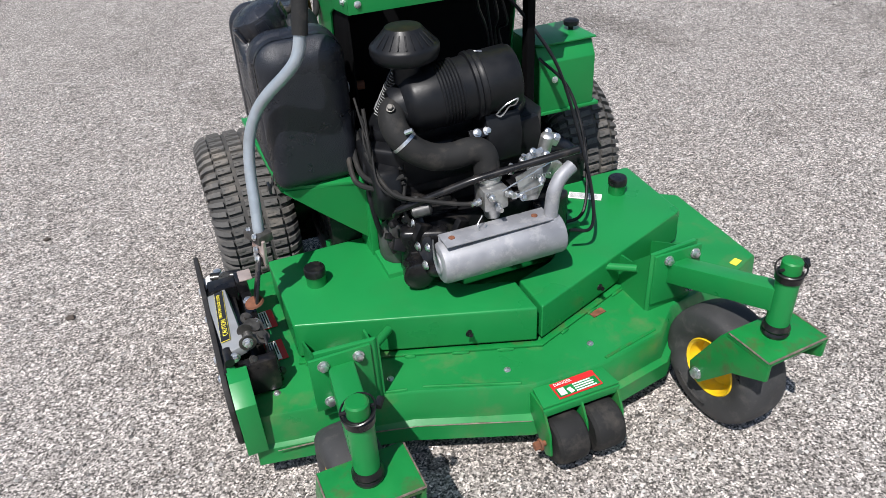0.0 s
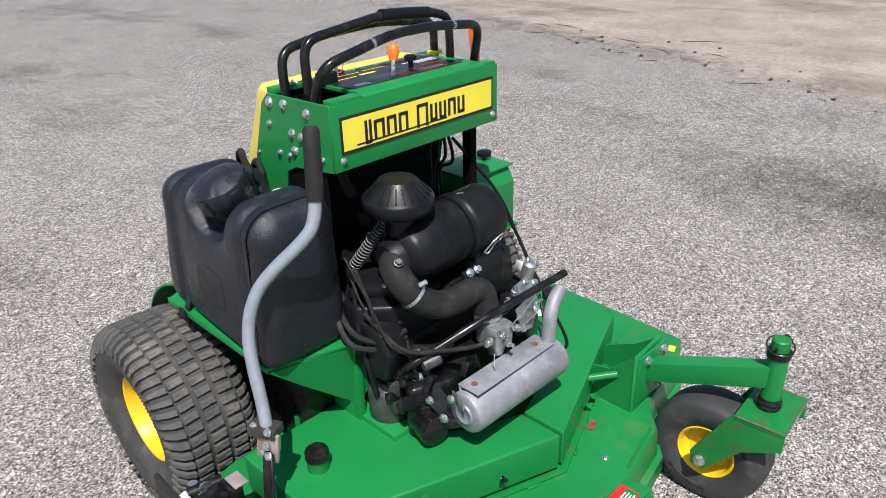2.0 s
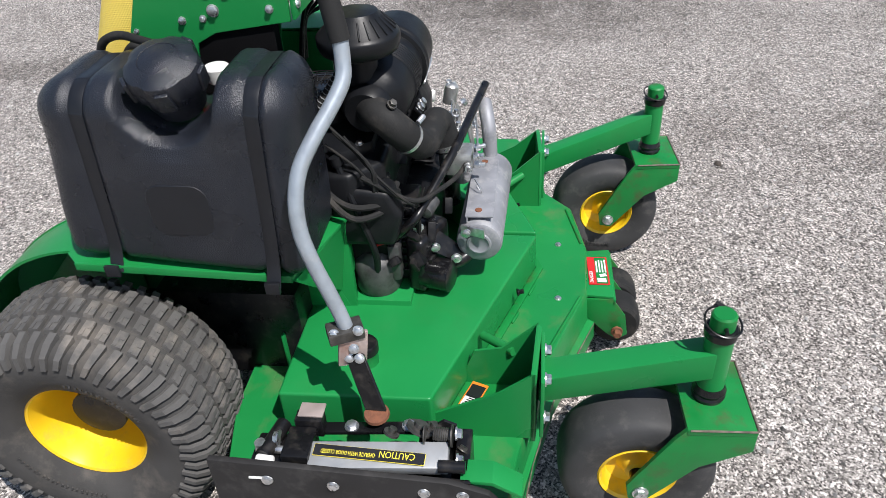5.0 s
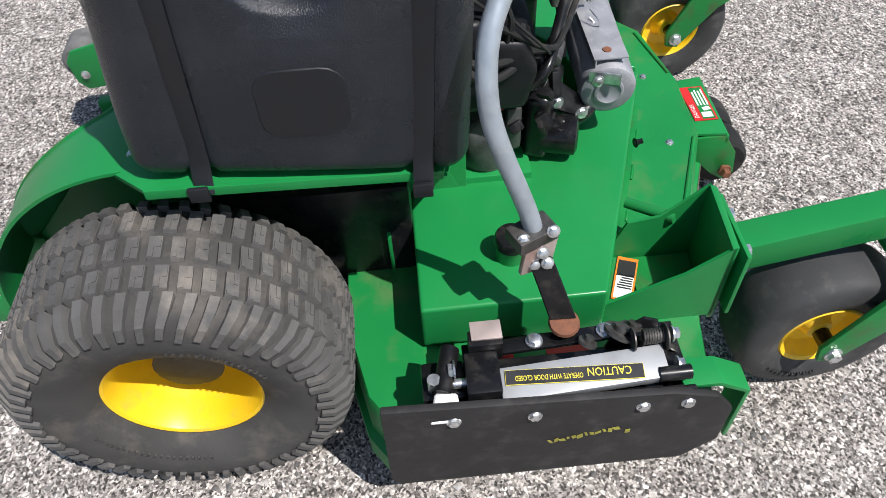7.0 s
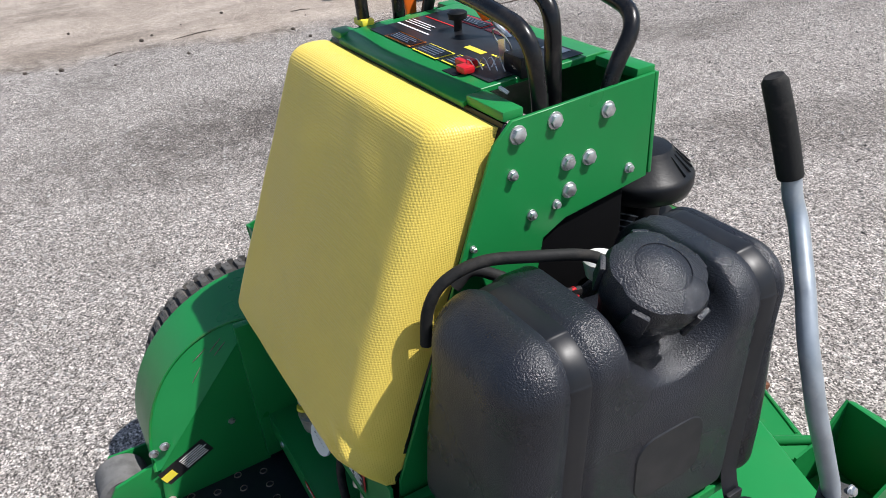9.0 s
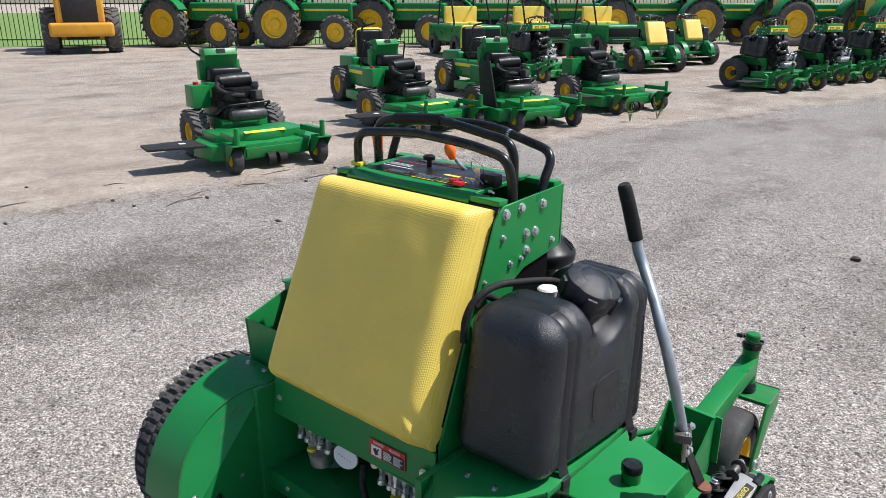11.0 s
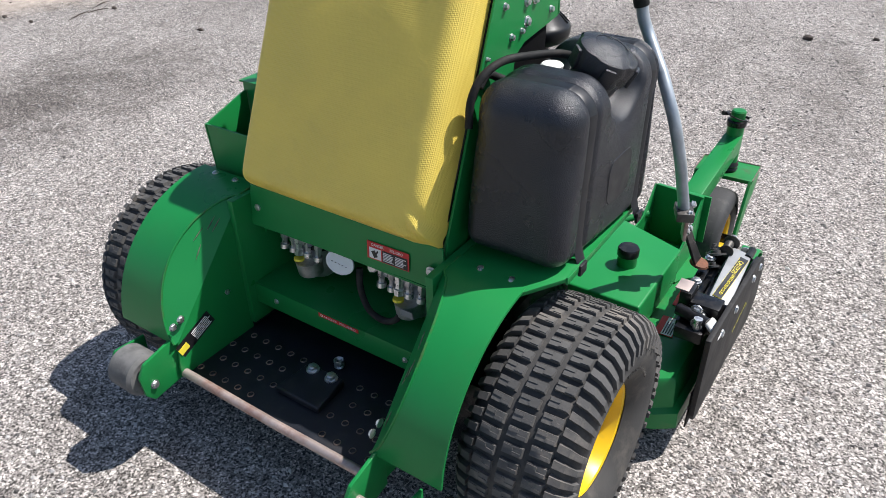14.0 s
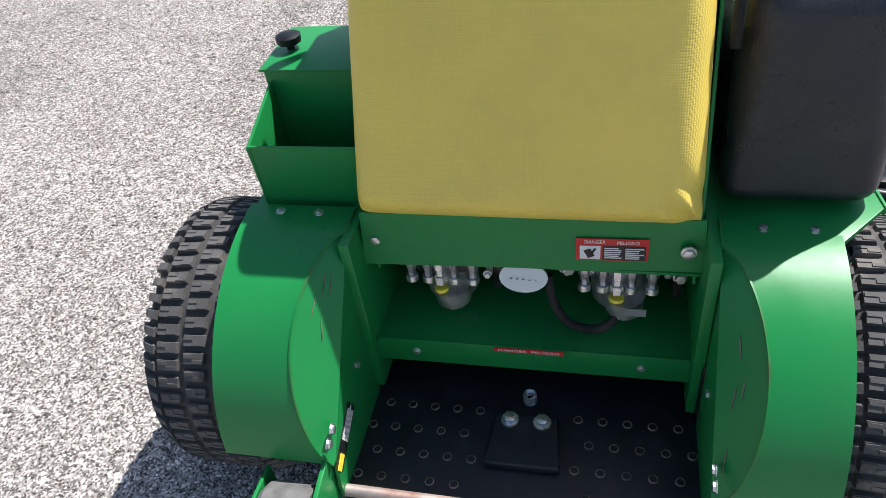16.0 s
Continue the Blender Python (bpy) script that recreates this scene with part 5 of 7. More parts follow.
    part("return_hose", tube(smooth_path([(0.385, 2.030, 0.935), (0.405, 2.060, 0.950), (0.432, 2.090, 0.968), (0.442, 2.125, 0.985), (0.446, 2.150, 0.965)], 6), 0.009, 10), RUBBER, tank)
    part("hose_barb", join(tube([(0.378, 1.985, 0.930), (0.385, 2.030, 0.935)], 0.007, 8), tube([(0.392, 2.045, 0.925), (0.392, 2.045, 0.965)], 0.004, 6)), BLACKPAINT, tank)
    part("red_valve", join(box(0.372, 0.386, 1.990, 2.004, 0.905, 0.928, 0.003), box(0.375, 0.383, 1.993, 2.001, 0.926, 0.938, 0.002)), REDPLASTIC, tank, "red fuel shut-off valve")
    for gy in GROOVES:
        r = TOP_R - 0.0072
        pts = [(0.183, 0.590), (0.1935, 0.615), (0.1995, 0.645), (0.2010, 0.72), (0.2010, 0.84)]
        pts += [(x0 + TOP_R - r * math.cos(a), z1 - TOP_R + r * math.sin(a)) for a in [math.pi / 12 * k for k in range(7)]]
        pts += [(x1 - TOP_R + r * math.sin(a), z1 - TOP_R + r * math.cos(a)) for a in [math.pi / 12 * k for k in range(7)]] + [(x1 - 0.0068, 0.80)]
        path = [lean(Vector((x, gy, z))) for x, z in pts]
        part("strap", tube(smooth_path(path, 5), 0.0150, 10, flat=0.10), STRAP, tank, "smooth black hold-down strap")
    rr = [(1.985 + sy * 0.030 + 0.031 * math.cos(a), 0.762 + sz * 0.024 + 0.031 * math.sin(a)) for sy, sz, q in ((1, 1, 0), (-1, 1, 1), (-1, -1, 2), (1, -1, 3)) for a in [math.pi / 2 * (q + k / 4) for k in range(5)]]
    part("label_recess", prism(rr, "x", 0.1878, 0.1935, 0.0016, 1), STRAP, tank, "smooth rounded square moulded in the tank side")
    for y, z in ((1.838, 0.578), (2.160, 0.611)):
        part("strap_hook", box(0.1765, 0.184, y - 0.015, y + 0.015, z, z + 0.026, 0.002), STRAP, tank)


def build_bin(mo):
    b = part("battery_box", prism([(1.905, 0.60), (1.905, 0.755), (1.93, 0.80), (2.09, 0.805), (2.09, 0.60)], "x", 1.045, 1.240, 0.003), GREEN, mo, "green sheet-steel box with a lid")
    part("lid", prism([(1.06, 1.915), (1.246, 1.915), (1.246, 2.095), (1.045, 2.095), (1.045, 1.93)], "z", 0.806, 0.811, 0.001), GREEN, b)
    part("lid_knob", revolve([(0.811, 0.008), (0.823, 0.008), (0.825, 0.024), (0.838, 0.025), (0.842, 0.016), (0.842, 0.0)], (1.212, 2.01, 0), (0, 0, 1), 10), PLASTIC, b, "black star knob")
    bolt((1.10, 1.905, 0.70), (0, -1, 0), b, 0.008, 0.007)
    # open rear tray
    tr = part("side_tray", prism([(2.092, 0.60), (2.092, 0.785), (2.10, 0.785), (2.245, 0.738), (2.235, 0.60)], "x", 1.226, 1.232, 0.001), GREEN, mo, "open green tray beside the cushion")
    part("tray_floor", box(1.03, 1.226, 2.092, 2.235, 0.602, 0.607, 0.001), GREEN, tr)
    part("tray_front", sheet([(1.020, 2.235, 0.602), (1.226, 2.235, 0.602), (1.232, 2.243, 0.740), (1.020, 2.243, 0.740)], 0.005), GREEN, tr)
    part("tray_side", prism([(2.092, 0.60), (2.092, 0.785), (2.245, 0.738), (2.235, 0.60)], "x", 1.020, 1.026, 0.001), GREEN, tr)
    part("cable", tube(smooth_path([(0.93, 1.88, 0.98), (0.99, 1.86, 0.90), (1.05, 1.80, 0.78), (1.08, 1.72, 0.60), (1.06, 1.60, 0.47), (1.00, 1.50, 0.42), (0.93, 1.50, 0.43)], 7), 0.005, 8), PLASTIC, mo, "thin black control cable")
    part("cable", tube(smooth_path([(1.04, 1.90, 0.78), (1.10, 1.82, 0.70), (1.105, 1.72, 0.55), (1.05, 1.62, 0.40), (0.97, 1.62, 0.37)], 7), 0.005, 8), PLASTIC, mo, "thin black control cable")


def build_engine(mo):
    en = part("engine", join(box(0.47, 0.98, 1.66, 2.0, 0.36, 0.60, 0.02), box(0.50, 0.95, 1.58, 1.72, 0.37, 0.52, 0.015)), ENGINE, mo, "black twin-cylinder petrol engine, oily and dusty")
    # blower housing: eight-sided shell with a stepped lid
    oct_ = [(0.422, 1.725), (0.422, 1.79), (0.50, 1.955), (0.60, 2.01), (0.86, 2.01), (0.965, 1.92), (0.965, 1.74), (0.90, 1.665), (0.49, 1.660)]
    part("blower_housing", prism(oct_, "z", 0.585, 0.705, 0.014, 3), PLASTIC, en, "black moulded blower housing")
    part("blower_lid", prism([(0.70 + (x - 0.70) * 0.84, 1.84 + (y - 1.84) * 0.84) for x, y in oct_], "z", 0.703, 0.737, 0.010, 2), PLASTIC, en)
    bolt((0.526, 1.840, 0.736), (0, 0, 1), en, 0.008, 0.010)
    bolt((0.508, 1.715, 0.736), (0, 0, 1), en, 0.007, 0.008)
    scr = part("flywheel_screen", revolve([(0.735, 0.115), (0.765, 0.115), (0.78, 0.105), (0.783, 0.03), (0.783, 0.0)], (0.70, 1.85, 0), (0, 0, 1), 36), BLACKPAINT, en, "round mesh intake screen")
    part("screen_wire", join(*[tube([(0.70 + r * math.cos(a), 1.85 + r * math.sin(a), 0.786) for a in [2 * math.pi * k / 36 for k in range(37)]], 0.0016, 5) for r in (0.04, 0.055, 0.07, 0.085, 0.1)], *[tube([(0.70 + 0.03 * math.cos(a), 1.85 + 0.03 * math.sin(a), 0.787), (0.70 + 0.104 * math.cos(a), 1.85 + 0.104 * math.sin(a), 0.785)], 0.0014, 4) for a in [2 * math.pi * k / 24 for k in range(24)]]), BLACKPAINT, scr, kind="stuff")
    # cylinders with fins and rocker covers
    for s, lab in ((-1, 0), (1, 0)):
        cx = 0.72 + s * 0.155
        part("cylinder", box(cx - 0.06, cx + 0.06, 1.605, 1.72, 0.38, 0.57, 0.01), ENGINE, en, "finned black cylinder")
        for k in range(8):
            z = 0.40 + 0.021 * k
            part("cooling_fin", box(cx - 0.072, cx + 0.072, 1.60, 1.69, z, z + 0.006, 0.002, 1), ENGINE, en)
        part("rocker_cover", moved(box(-0.065, 0.065, -0.025, 0.025, -0.075, 0.075, 0.018, 3), Matrix.Translation((cx + s * 0.035, 1.585, 0.43)) @ Matrix.Rotation(radians(s * 24), 4, "Z")), BLACKPAINT, en, "glossy black rocker cover")
        part("spark_lead", tube(smooth_path([(cx + s * 0.06, 1.60, 0.50), (cx + s * 0.08, 1.60, 0.57), (cx + s * 0.05, 1.66, 0.62), (cx + s * 0.02, 1.70, 0.60)], 5), 0.006, 8), RUBBER, en)
    for x, y, z, a, b, c in ((0.52, 1.575, 0.50, 0.045, 0.02, 0.05), (0.575, 1.56, 0.475, 0.03, 0.02, 0.022), (0.62, 1.545, 0.51, 0.035, 0.02, 0.04), (0.90, 1.57, 0.60, 0.05, 0.03, 0.05), (0.93, 1.62, 0.66, 0.04, 0.03, 0.03)):
        part("bracket_plate", moved(box(-a / 2, a / 2, -b / 2, b / 2, -c / 2, c / 2, 0.004), Matrix.Translation((x, y, z)) @ Matrix.Rotation(0.5, 4, "Y") @ Matrix.Rotation(0.3, 4, "Z")), ENGINE if x < 0.7 else ALU, en)
    part("starter_motor", join(revolve([(0.36, 0.0), (0.36, 0.05), (0.372, 0.056), (0.44, 0.056), (0.452, 0.05), (0.47, 0.03), (0.47, 0.0)], (0.492, 1.705, 0), (0, 0, 1), 28), box(0.455, 0.50, 1.64, 1.67, 0.40, 0.50, 0.01)), DARKGREY, en, "dark oily starter motor")
    part("side_cowl", prism([(1.64, 0.52), (1.62, 0.60), (1.645, 0.66), (1.72, 0.67), (1.86, 0.67), (1.86, 0.52)], "x", 0.426, 0.50, 0.016, 3), PLASTIC, en, "black moulded side cowl")
    part("fuel_filter", revolve([(0, 0.008), (0.006, 0.018), (0.05, 0.018), (0.056, 0.008)], (0.50, 1.585, 0.56), (0.8, -0.3, 0.2), 16), DARKGREY, en)
    rnd = random.Random(12)
    for k in range(12):
        x, y, z = rnd.uniform(0.452, 0.53), rnd.uniform(1.57, 1.69), rnd.uniform(0.40, 0.57)
        a, b, c = rnd.uniform(0.02, 0.05), rnd.uniform(0.012, 0.03), rnd.uniform(0.02, 0.05)
        part("engine_lug", moved(box(-a / 2, a / 2, -b / 2, b / 2, -c / 2, c / 2, 0.005), Matrix.Translation((x, y, z)) @ Euler((rnd.uniform(-0.6, 0.6), rnd.uniform(-0.6, 0.6), rnd.uniform(-0.9, 0.9))).to_matrix().to_4x4()), DARKGREY if k % 2 else ENGINE, en)
    # oil filter, cooler and lower sump
    part("oil_filter", revolve([(0, 0.0), (0, 0.034), (0.008, 0.040), (0.075, 0.040), (0.08, 0.030), (0.08, 0.0)], (0.505, 1.60, 0.395), (-0.25, -1, 0.0), 28), BLACKPAINT, en, "black spin-on oil filter")
    part("dipstick_tube", join(tube(smooth_path([(0.455, 1.70, 0.40), (0.43, 1.69, 0.50), (0.425, 1.72, 0.62), (0.44, 1.75, 0.72)], 5), 0.008, 8), revolve([(0, 0.012), (0.02, 0.014), (0.026, 0.0)], (0.44, 1.75, 0.72), (0.1, 0.2, 1), 12)), PLASTIC, en)
    # carburettor cluster
    cb = part("carburettor", join(box(0.665, 0.735, 1.485, 1.555, 0.565, 0.625, 0.010), revolve([(0, 0.030), (0.045, 0.030), (0.05, 0.034), (0.06, 0.034)], (0.703, 1.540, 0.58), (0, 0.05, 1), 20), revolve([(0, 0.0), (0, 0.02), (0.03, 0.026), (0.035, 0.0)], (0.70, 1.515, 0.535), (0, 0, 1), 18)), ALU, en, "cast aluminium carburettor")
    for k, (x, y, z, ax) in enumerate(((0.655, 1.495, 0.60, (-1, -0.3, 0)), (0.745, 1.49, 0.595, (1, -0.4, 0)), (0.70, 1.482, 0.58, (0, -1, 0)), (0.68, 1.482, 0.612, (0, -1, 0.2)), (0.73, 1.482, 0.61, (0.2, -1, 0.2)), (0.76, 1.53, 0.64, (0, -0.2, 1)), (0.80, 1.54, 0.655, (0, -0.3, 1)))):
        part("carburettor_screw", join(revolve([(0, 0.010), (0.012, 0.010), (0.013, 0.006), (0.026, 0.006), (0.027, 0.0)], (x, y, z), ax, 10)), ZINC, cb)
    part("linkage_plate", sheet([(0.76, 1.50, 0.64), (0.84, 1.505, 0.66), (0.845, 1.50, 0.60), (0.82, 1.49, 0.565), (0.775, 1.49, 0.57)], 0.003), ALU, en, "bare steel governor bracket")
    part("linkage_plate", sheet([(0.80, 1.545, 0.67), (0.875, 1.55, 0.685), (0.88, 1.53, 0.645), (0.81, 1.525, 0.63)], 0.003), ZINC, en)
    part("linkage_rod", join(tube([(0.71, 1.475, 0.625), (0.79, 1.482, 0.648), (0.86, 1.49, 0.668)], 0.0022, 6), tube([(0.745, 1.478, 0.60), (0.83, 1.483, 0.61)], 0.002, 6), tube(smooth_path([(0.655, 1.48, 0.565), (0.635, 1.465, 0.55), (0.645, 1.462, 0.53), (0.665, 1.475, 0.54)], 5), 0.0016, 5)), ZINC, en)
    part("linkage_spring", tube([(0.80 + 0.0012 * k, 1.492 + 0.004 * math.cos(k), 0.632 + 0.004 * math.sin(k)) for k in range(52)], 0.0012, 5), ZINC, en)
    for x, y, z in ((0.775, 1.485, 0.585), (0.83, 1.49, 0.62), (0.86, 1.52, 0.672), (0.82, 1.52, 0.69), (0.905, 1.55, 0.70), (0.885, 1.56, 0.715)):
        bolt((x, y, z), (0.2, -0.8, 0.5), en, 0.008, 0.009)
    part("solenoid", revolve([(0, 0.018), (0.045, 0.018), (0.05, 0.014), (0.055, 0.0)], (0.875, 1.56, 0.665), (0.1, -0.2, 1), 18), ALU, en)
    # air cleaner canister with bands, saddle and clip
    A, D = Vector((0.512, 1.690, 0.812)), Vector((0.98, -0.075, 0.11)).normalized()
    prof = [(-0.012, 0.0), (-0.012, 0.045), (0.0, 0.052), (0.02, 0.055), (0.035, 0.074), (0.05, 0.080), (0.11, 0.081)]
    for k in range(7):
        prof += [(0.112 + 0.0085 * k, 0.081), (0.115 + 0.0085 * k, 0.0845), (0.118 + 0.0085 * k, 0.0845), (0.1195 + 0.0085 * k, 0.081)]
    prof += [(0.20, 0.081), (0.203, 0.089), (0.212, 0.090), (0.216, 0.085), (0.222, 0.089), (0.230, 0.089), (0.233, 0.083), (0.312, 0.082), (0.325, 0.077), (0.329, 0.068), (0.329, 0.0)]
    ac = part("air_cleaner", revolve(prof, A, D, 48), PLASTIC, en, "black ribbed air cleaner canister")
    part("mount_bracket", join(prism([(1.60, 0.64), (1.71, 0.64), (1.71, 0.72), (1.695, 0.762), (1.615, 0.772), (1.595, 0.72)], "x", 0.73, 0.83, 0.008), prism([(0.62, 0.62), (0.92, 0.62), (0.90, 0.73), (0.66, 0.71)], "y", 1.635, 1.665, 0.01)), PLASTIC, ac)
    part("mount_plate", moved(box(-0.035, 0.035, -0.004, 0.004, -0.012, 0.012, 0.002), Matrix.Translation((0.718, 1.612, 0.728)) @ Matrix.Rotation(radians(-40), 4, "X")), BLACKPAINT, ac)
    for x in (0.704, 0.732):
        bolt((x, 1.608, 0.732), (0, -0.8, 0.6), ac, 0.009, 0.010)
    part("wire_clip", tube(smooth_path([(0.758, 1.606, 0.772), (0.778, 1.592, 0.800), (0.812, 1.590, 0.812), (0.806, 1.594, 0.796), (0.790, 1.596, 0.792), (0.772, 1.604, 0.766), (0.758, 1.606, 0.772)], 5), 0.0022, 6), ZINC, ac, "bent wire clip")
    part("wire_clip", tube(smooth_path([(0.719, 1.682, 0.914), (0.729, 1.674, 0.924), (0.749, 1.670, 0.922)], 4), 0.0022, 6), ZINC, ac)
    # intake elbow with clamps
    el = smooth_path([(0.528, 1.688, 0.815), (0.496, 1.662, 0.812), (0.490, 1.624, 0.780), (0.517, 1.597, 0.738), (0.570, 1.585, 0.706), (0.625, 1.578, 0.700), (0.672, 1.572, 0.706), (0.700, 1.564, 0.692), (0.704, 1.554, 0.655), (0.703, 1.545, 0.625)], 7)
    hose = part("intake_hose", tube(el, 0.035, 22), RUBBER, en, "thick black rubber intake hose")
    part("hose_clamp", tube(el[18:20], 0.0360, 24), ZINC, hose, "bright steel hose clamp")
    part("clamp_screw", tube([(0.500, 1.580, 0.790), (0.517, 1.570, 0.798)], 0.006, 8), ZINC, hose)
    part("hose_clamp", tube([(0.703, 1.545, 0.628), (0.7035, 1.548, 0.640)], 0.0362, 24), ZINC, hose)
    bolt((0.484, 1.630, 0.838), (-0.3, -0.6, 0.8), hose, 0.0085, 0.012, GREASY)
    # pre-cleaner dome
    dome = part("pre_cleaner", revolve([(-0.090, 0.034), (-0.036, 0.036), (-0.034, 0.073), (-0.028, 0.082), (-0.014, 0.087), (0.001, 0.0875), (0.006, 0.085), (0.010, 0.080), (0.038, 0.053), (0.042, 0.050), (0.048, 0.045), (0.051, 0.025), (0.052, 0.0)], (0.556, 1.700, 0.962), (0, 0, 1), 48), PLASTIC, en, "black domed pre-cleaner")
    for k in range(10):
        a = radians(195 + 15 * k)
        e = Vector((math.cos(a), math.sin(a), 0))
        o = Vector((0.556, 1.700, 0.962))
        part("dome_rib", tube([o + e * 0.0805 + Vector((0, 0, 0.0125)), o + e * 0.0655 + Vector((0, 0, 0.0265)), o + e * 0.0515 + Vector((0, 0, 0.0395))], 0.0018, 6), PLASTIC, dome)
    part("neck", revolve([(0.84, 0.030), (0.89, 0.034)], (0.556, 1.700, 0), (0, 0, 1), 20), PLASTIC, dome)
    hs, he = Vector((0.512, 1.838, 0.745)), Vector((0.545, 1.735, 0.895))
    hd, hu, hv = frame_of(he - hs)
    part("breather_hose", tube([hs, (hs + he) / 2 + Vector((0, 0, 0.004)), he], 0.0135, 12), RUBBER, en, "ribbed black breather hose")
    part("hose_rib", tube([hs.lerp(he, k / 150) + (hu * math.cos(k * 0.72) + hv * math.sin(k * 0.72)) * 0.0158 for k in range(151)], 0.0013, 5), SILVER, en)
    for off in (0.0, 0.018):
        part("vacuum_hose", tube(smooth_path([(0.436 - off, 1.815, 0.775), (0.420 - off, 1.795, 0.715), (0.412 - off, 1.765, 0.660), (0.414 - off, 1.715, 0.630 - off), (0.445, 1.652, 0.628 - off), (0.505, 1.640, 0.640 - off)], 6), 0.0075, 8), RUBBER, en, "black rubber hose round the blower housing")
    # muffler
    mu = part("muffler", revolve([(0, 0.0), (0.0, 0.045), (0.004, 0.052), (0.012, 0.055), (0.335, 0.055), (0.343, 0.052), (0.347, 0.045), (0.347, 0.0)], (0.522, 1.462, 0.467), (1, -0.035, 0.02), 44), MUFFLER, en, "grey heat-stained cylindrical muffler")
    part("end_boss", revolve([(0.0, 0.030), (-0.004, 0.028), (-0.005, 0.024), (-0.002, 0.020), (-0.001, 0.0)], (0.522, 1.462, 0.467), (1, -0.035, 0.02), 28), MUFFLER, mu)
    part("heat_plate", moved(join(box(0, 0.30, -0.030, 0.036, 0.053, 0.0565, 0.001), box(0.0, 0.30, 0.030, 0.0335, 0.035, 0.056, 0.001)), Matrix.Translation((0.535, 1.458, 0.4775))), MUFFLER, mu, "flat grey heat plate")
    for x in (0.562, 0.797):
        part("rivet", revolve([(0, 0.0085), (0.0018, 0.0085), (0.002, 0.005), (0.001, 0.0)], (x, 1.464, 0.534), (0, 0, 1), 16), RUST, mu)
    pipe = smooth_path([(0.838, 1.452, 0.515), (0.842, 1.453, 0.56), (0.850, 1.456, 0.60), (0.872, 1.462, 0.632), (0.907, 1.470, 0.652)], 6)
    part("tail_pipe", tube(pipe, [0.019] * len(pipe), 20, caps=False), MUFFLER, mu, "bent bare-metal tail pipe")
    part("tail_pipe_mouth", revolve([(0, 0.019), (0.0, 0.016), (-0.03, 0.016), (-0.03, 0.0)], pipe[-1], pipe[-1] - pipe[-2], 20, cap=False), BLACKPAINT, mu)
    part("pipe_collar", revolve([(0, 0.026), (0.008, 0.022), (0.01, 0.019)], (0.838, 1.452, 0.520), (0, 0, 1), 20), MUFFLER, mu)
    part("muffler_strap", join(moved(box(-0.03, 0.03, -0.002, 0.002, -0.012, 0.012, 0.001), Matrix.Translation((0.515, 1.475, 0.505)) @ Matrix.Rotation(radians(70), 4, "Z")), bolt_mesh((0.507, 1.49, 0.506), (-1, 0, 0), 0.009, 0.008)), ZINC, mu)
    part("header_pipe", tube(smooth_path([(0.52, 1.64, 0.40), (0.515, 1.58, 0.40), (0.525, 1.51, 0.415), (0.56, 1.475, 0.43)], 6), 0.017, 14), BLACKPAINT, mu, "dark exhaust header pipe")
    # guard bar over the carburettor
    part("guard_bar", tube(bent([(0.490, 1.70, 0.46), (0.462, 1.600, 0.567), (0.650, 1.523, 0.648), (0.924, 1.468, 0.696)], 0.03, 5), 0.0105, 12), BLACKPAINT, en, "black tubular engine guard")
    part("engine_bracket", sheet([(0.52, 1.50, 0.405), (0.545, 1.49, 0.425), (0.535, 1.62, 0.545), (0.50, 1.66, 0.565), (0.50, 1.60, 0.47)], 0.006), BLACKPAINT, en)
    for y, z in ((1.515, 0.435), (1.60, 0.52), (1.565, 0.465)):
        bolt((0.505, y, z), (-1, -0.2, 0), en, 0.010, 0.008)
    # wiring by the tank
    for k in range(4):
        o = random.Random(k)
        pts = [(0.43 + o.uniform(-.005, .02), 1.66 + o.uniform(0, .12), 0.80 + o.uniform(-.04, .05)), (0.435 + o.uniform(-.01, .01), 1.66 + o.uniform(-.03, .06), 0.72), (0.44 + o.uniform(-.01, .015), 1.64 + o.uniform(-.03, .05), 0.64), (0.47 + o.uniform(0, .06), 1.60 + o.uniform(-.03, .03), 0.58 + o.uniform(-.03, .05))]
        part("engine_wire", tube(smooth_path(pts, 6), 0.005 if k < 1 else 0.003, 7), RUBBER, en)
    part("engine_wire", tube(smooth_path([(0.425, 1.70, 0.70), (0.455, 1.60, 0.625), (0.54, 1.555, 0.60), (0.63, 1.52, 0.585), (0.665, 1.50, 0.60)], 6), 0.006, 8), RUBBER, en)
    part("vacuum_hose", tube(smooth_path([(0.428, 1.80, 0.72), (0.440, 1.76, 0.665), (0.465, 1.70, 0.648), (0.515, 1.66, 0.655)], 6), 0.010, 10), RUBBER, en, "grey rubber hose end")
    part("plug_cap", join(tube([(0.457, 1.928, 0.797), (0.474, 1.925, 0.797)], 0.015, 14)), WHITEPLASTIC, en, "white plastic plug on an amber fitting")
    part("plug_body", tube([(0.474, 1.925, 0.797), (0.502, 1.920, 0.797)], 0.013, 14), RUST, en)
    part("red_boot", join(tube([(0.438, 1.69, 0.52), (0.456, 1.675, 0.515)], 0.008, 8), box(0.43, 0.445, 1.685, 1.70, 0.535, 0.55, 0.003)), REDPLASTIC, en, "red battery terminal boot")


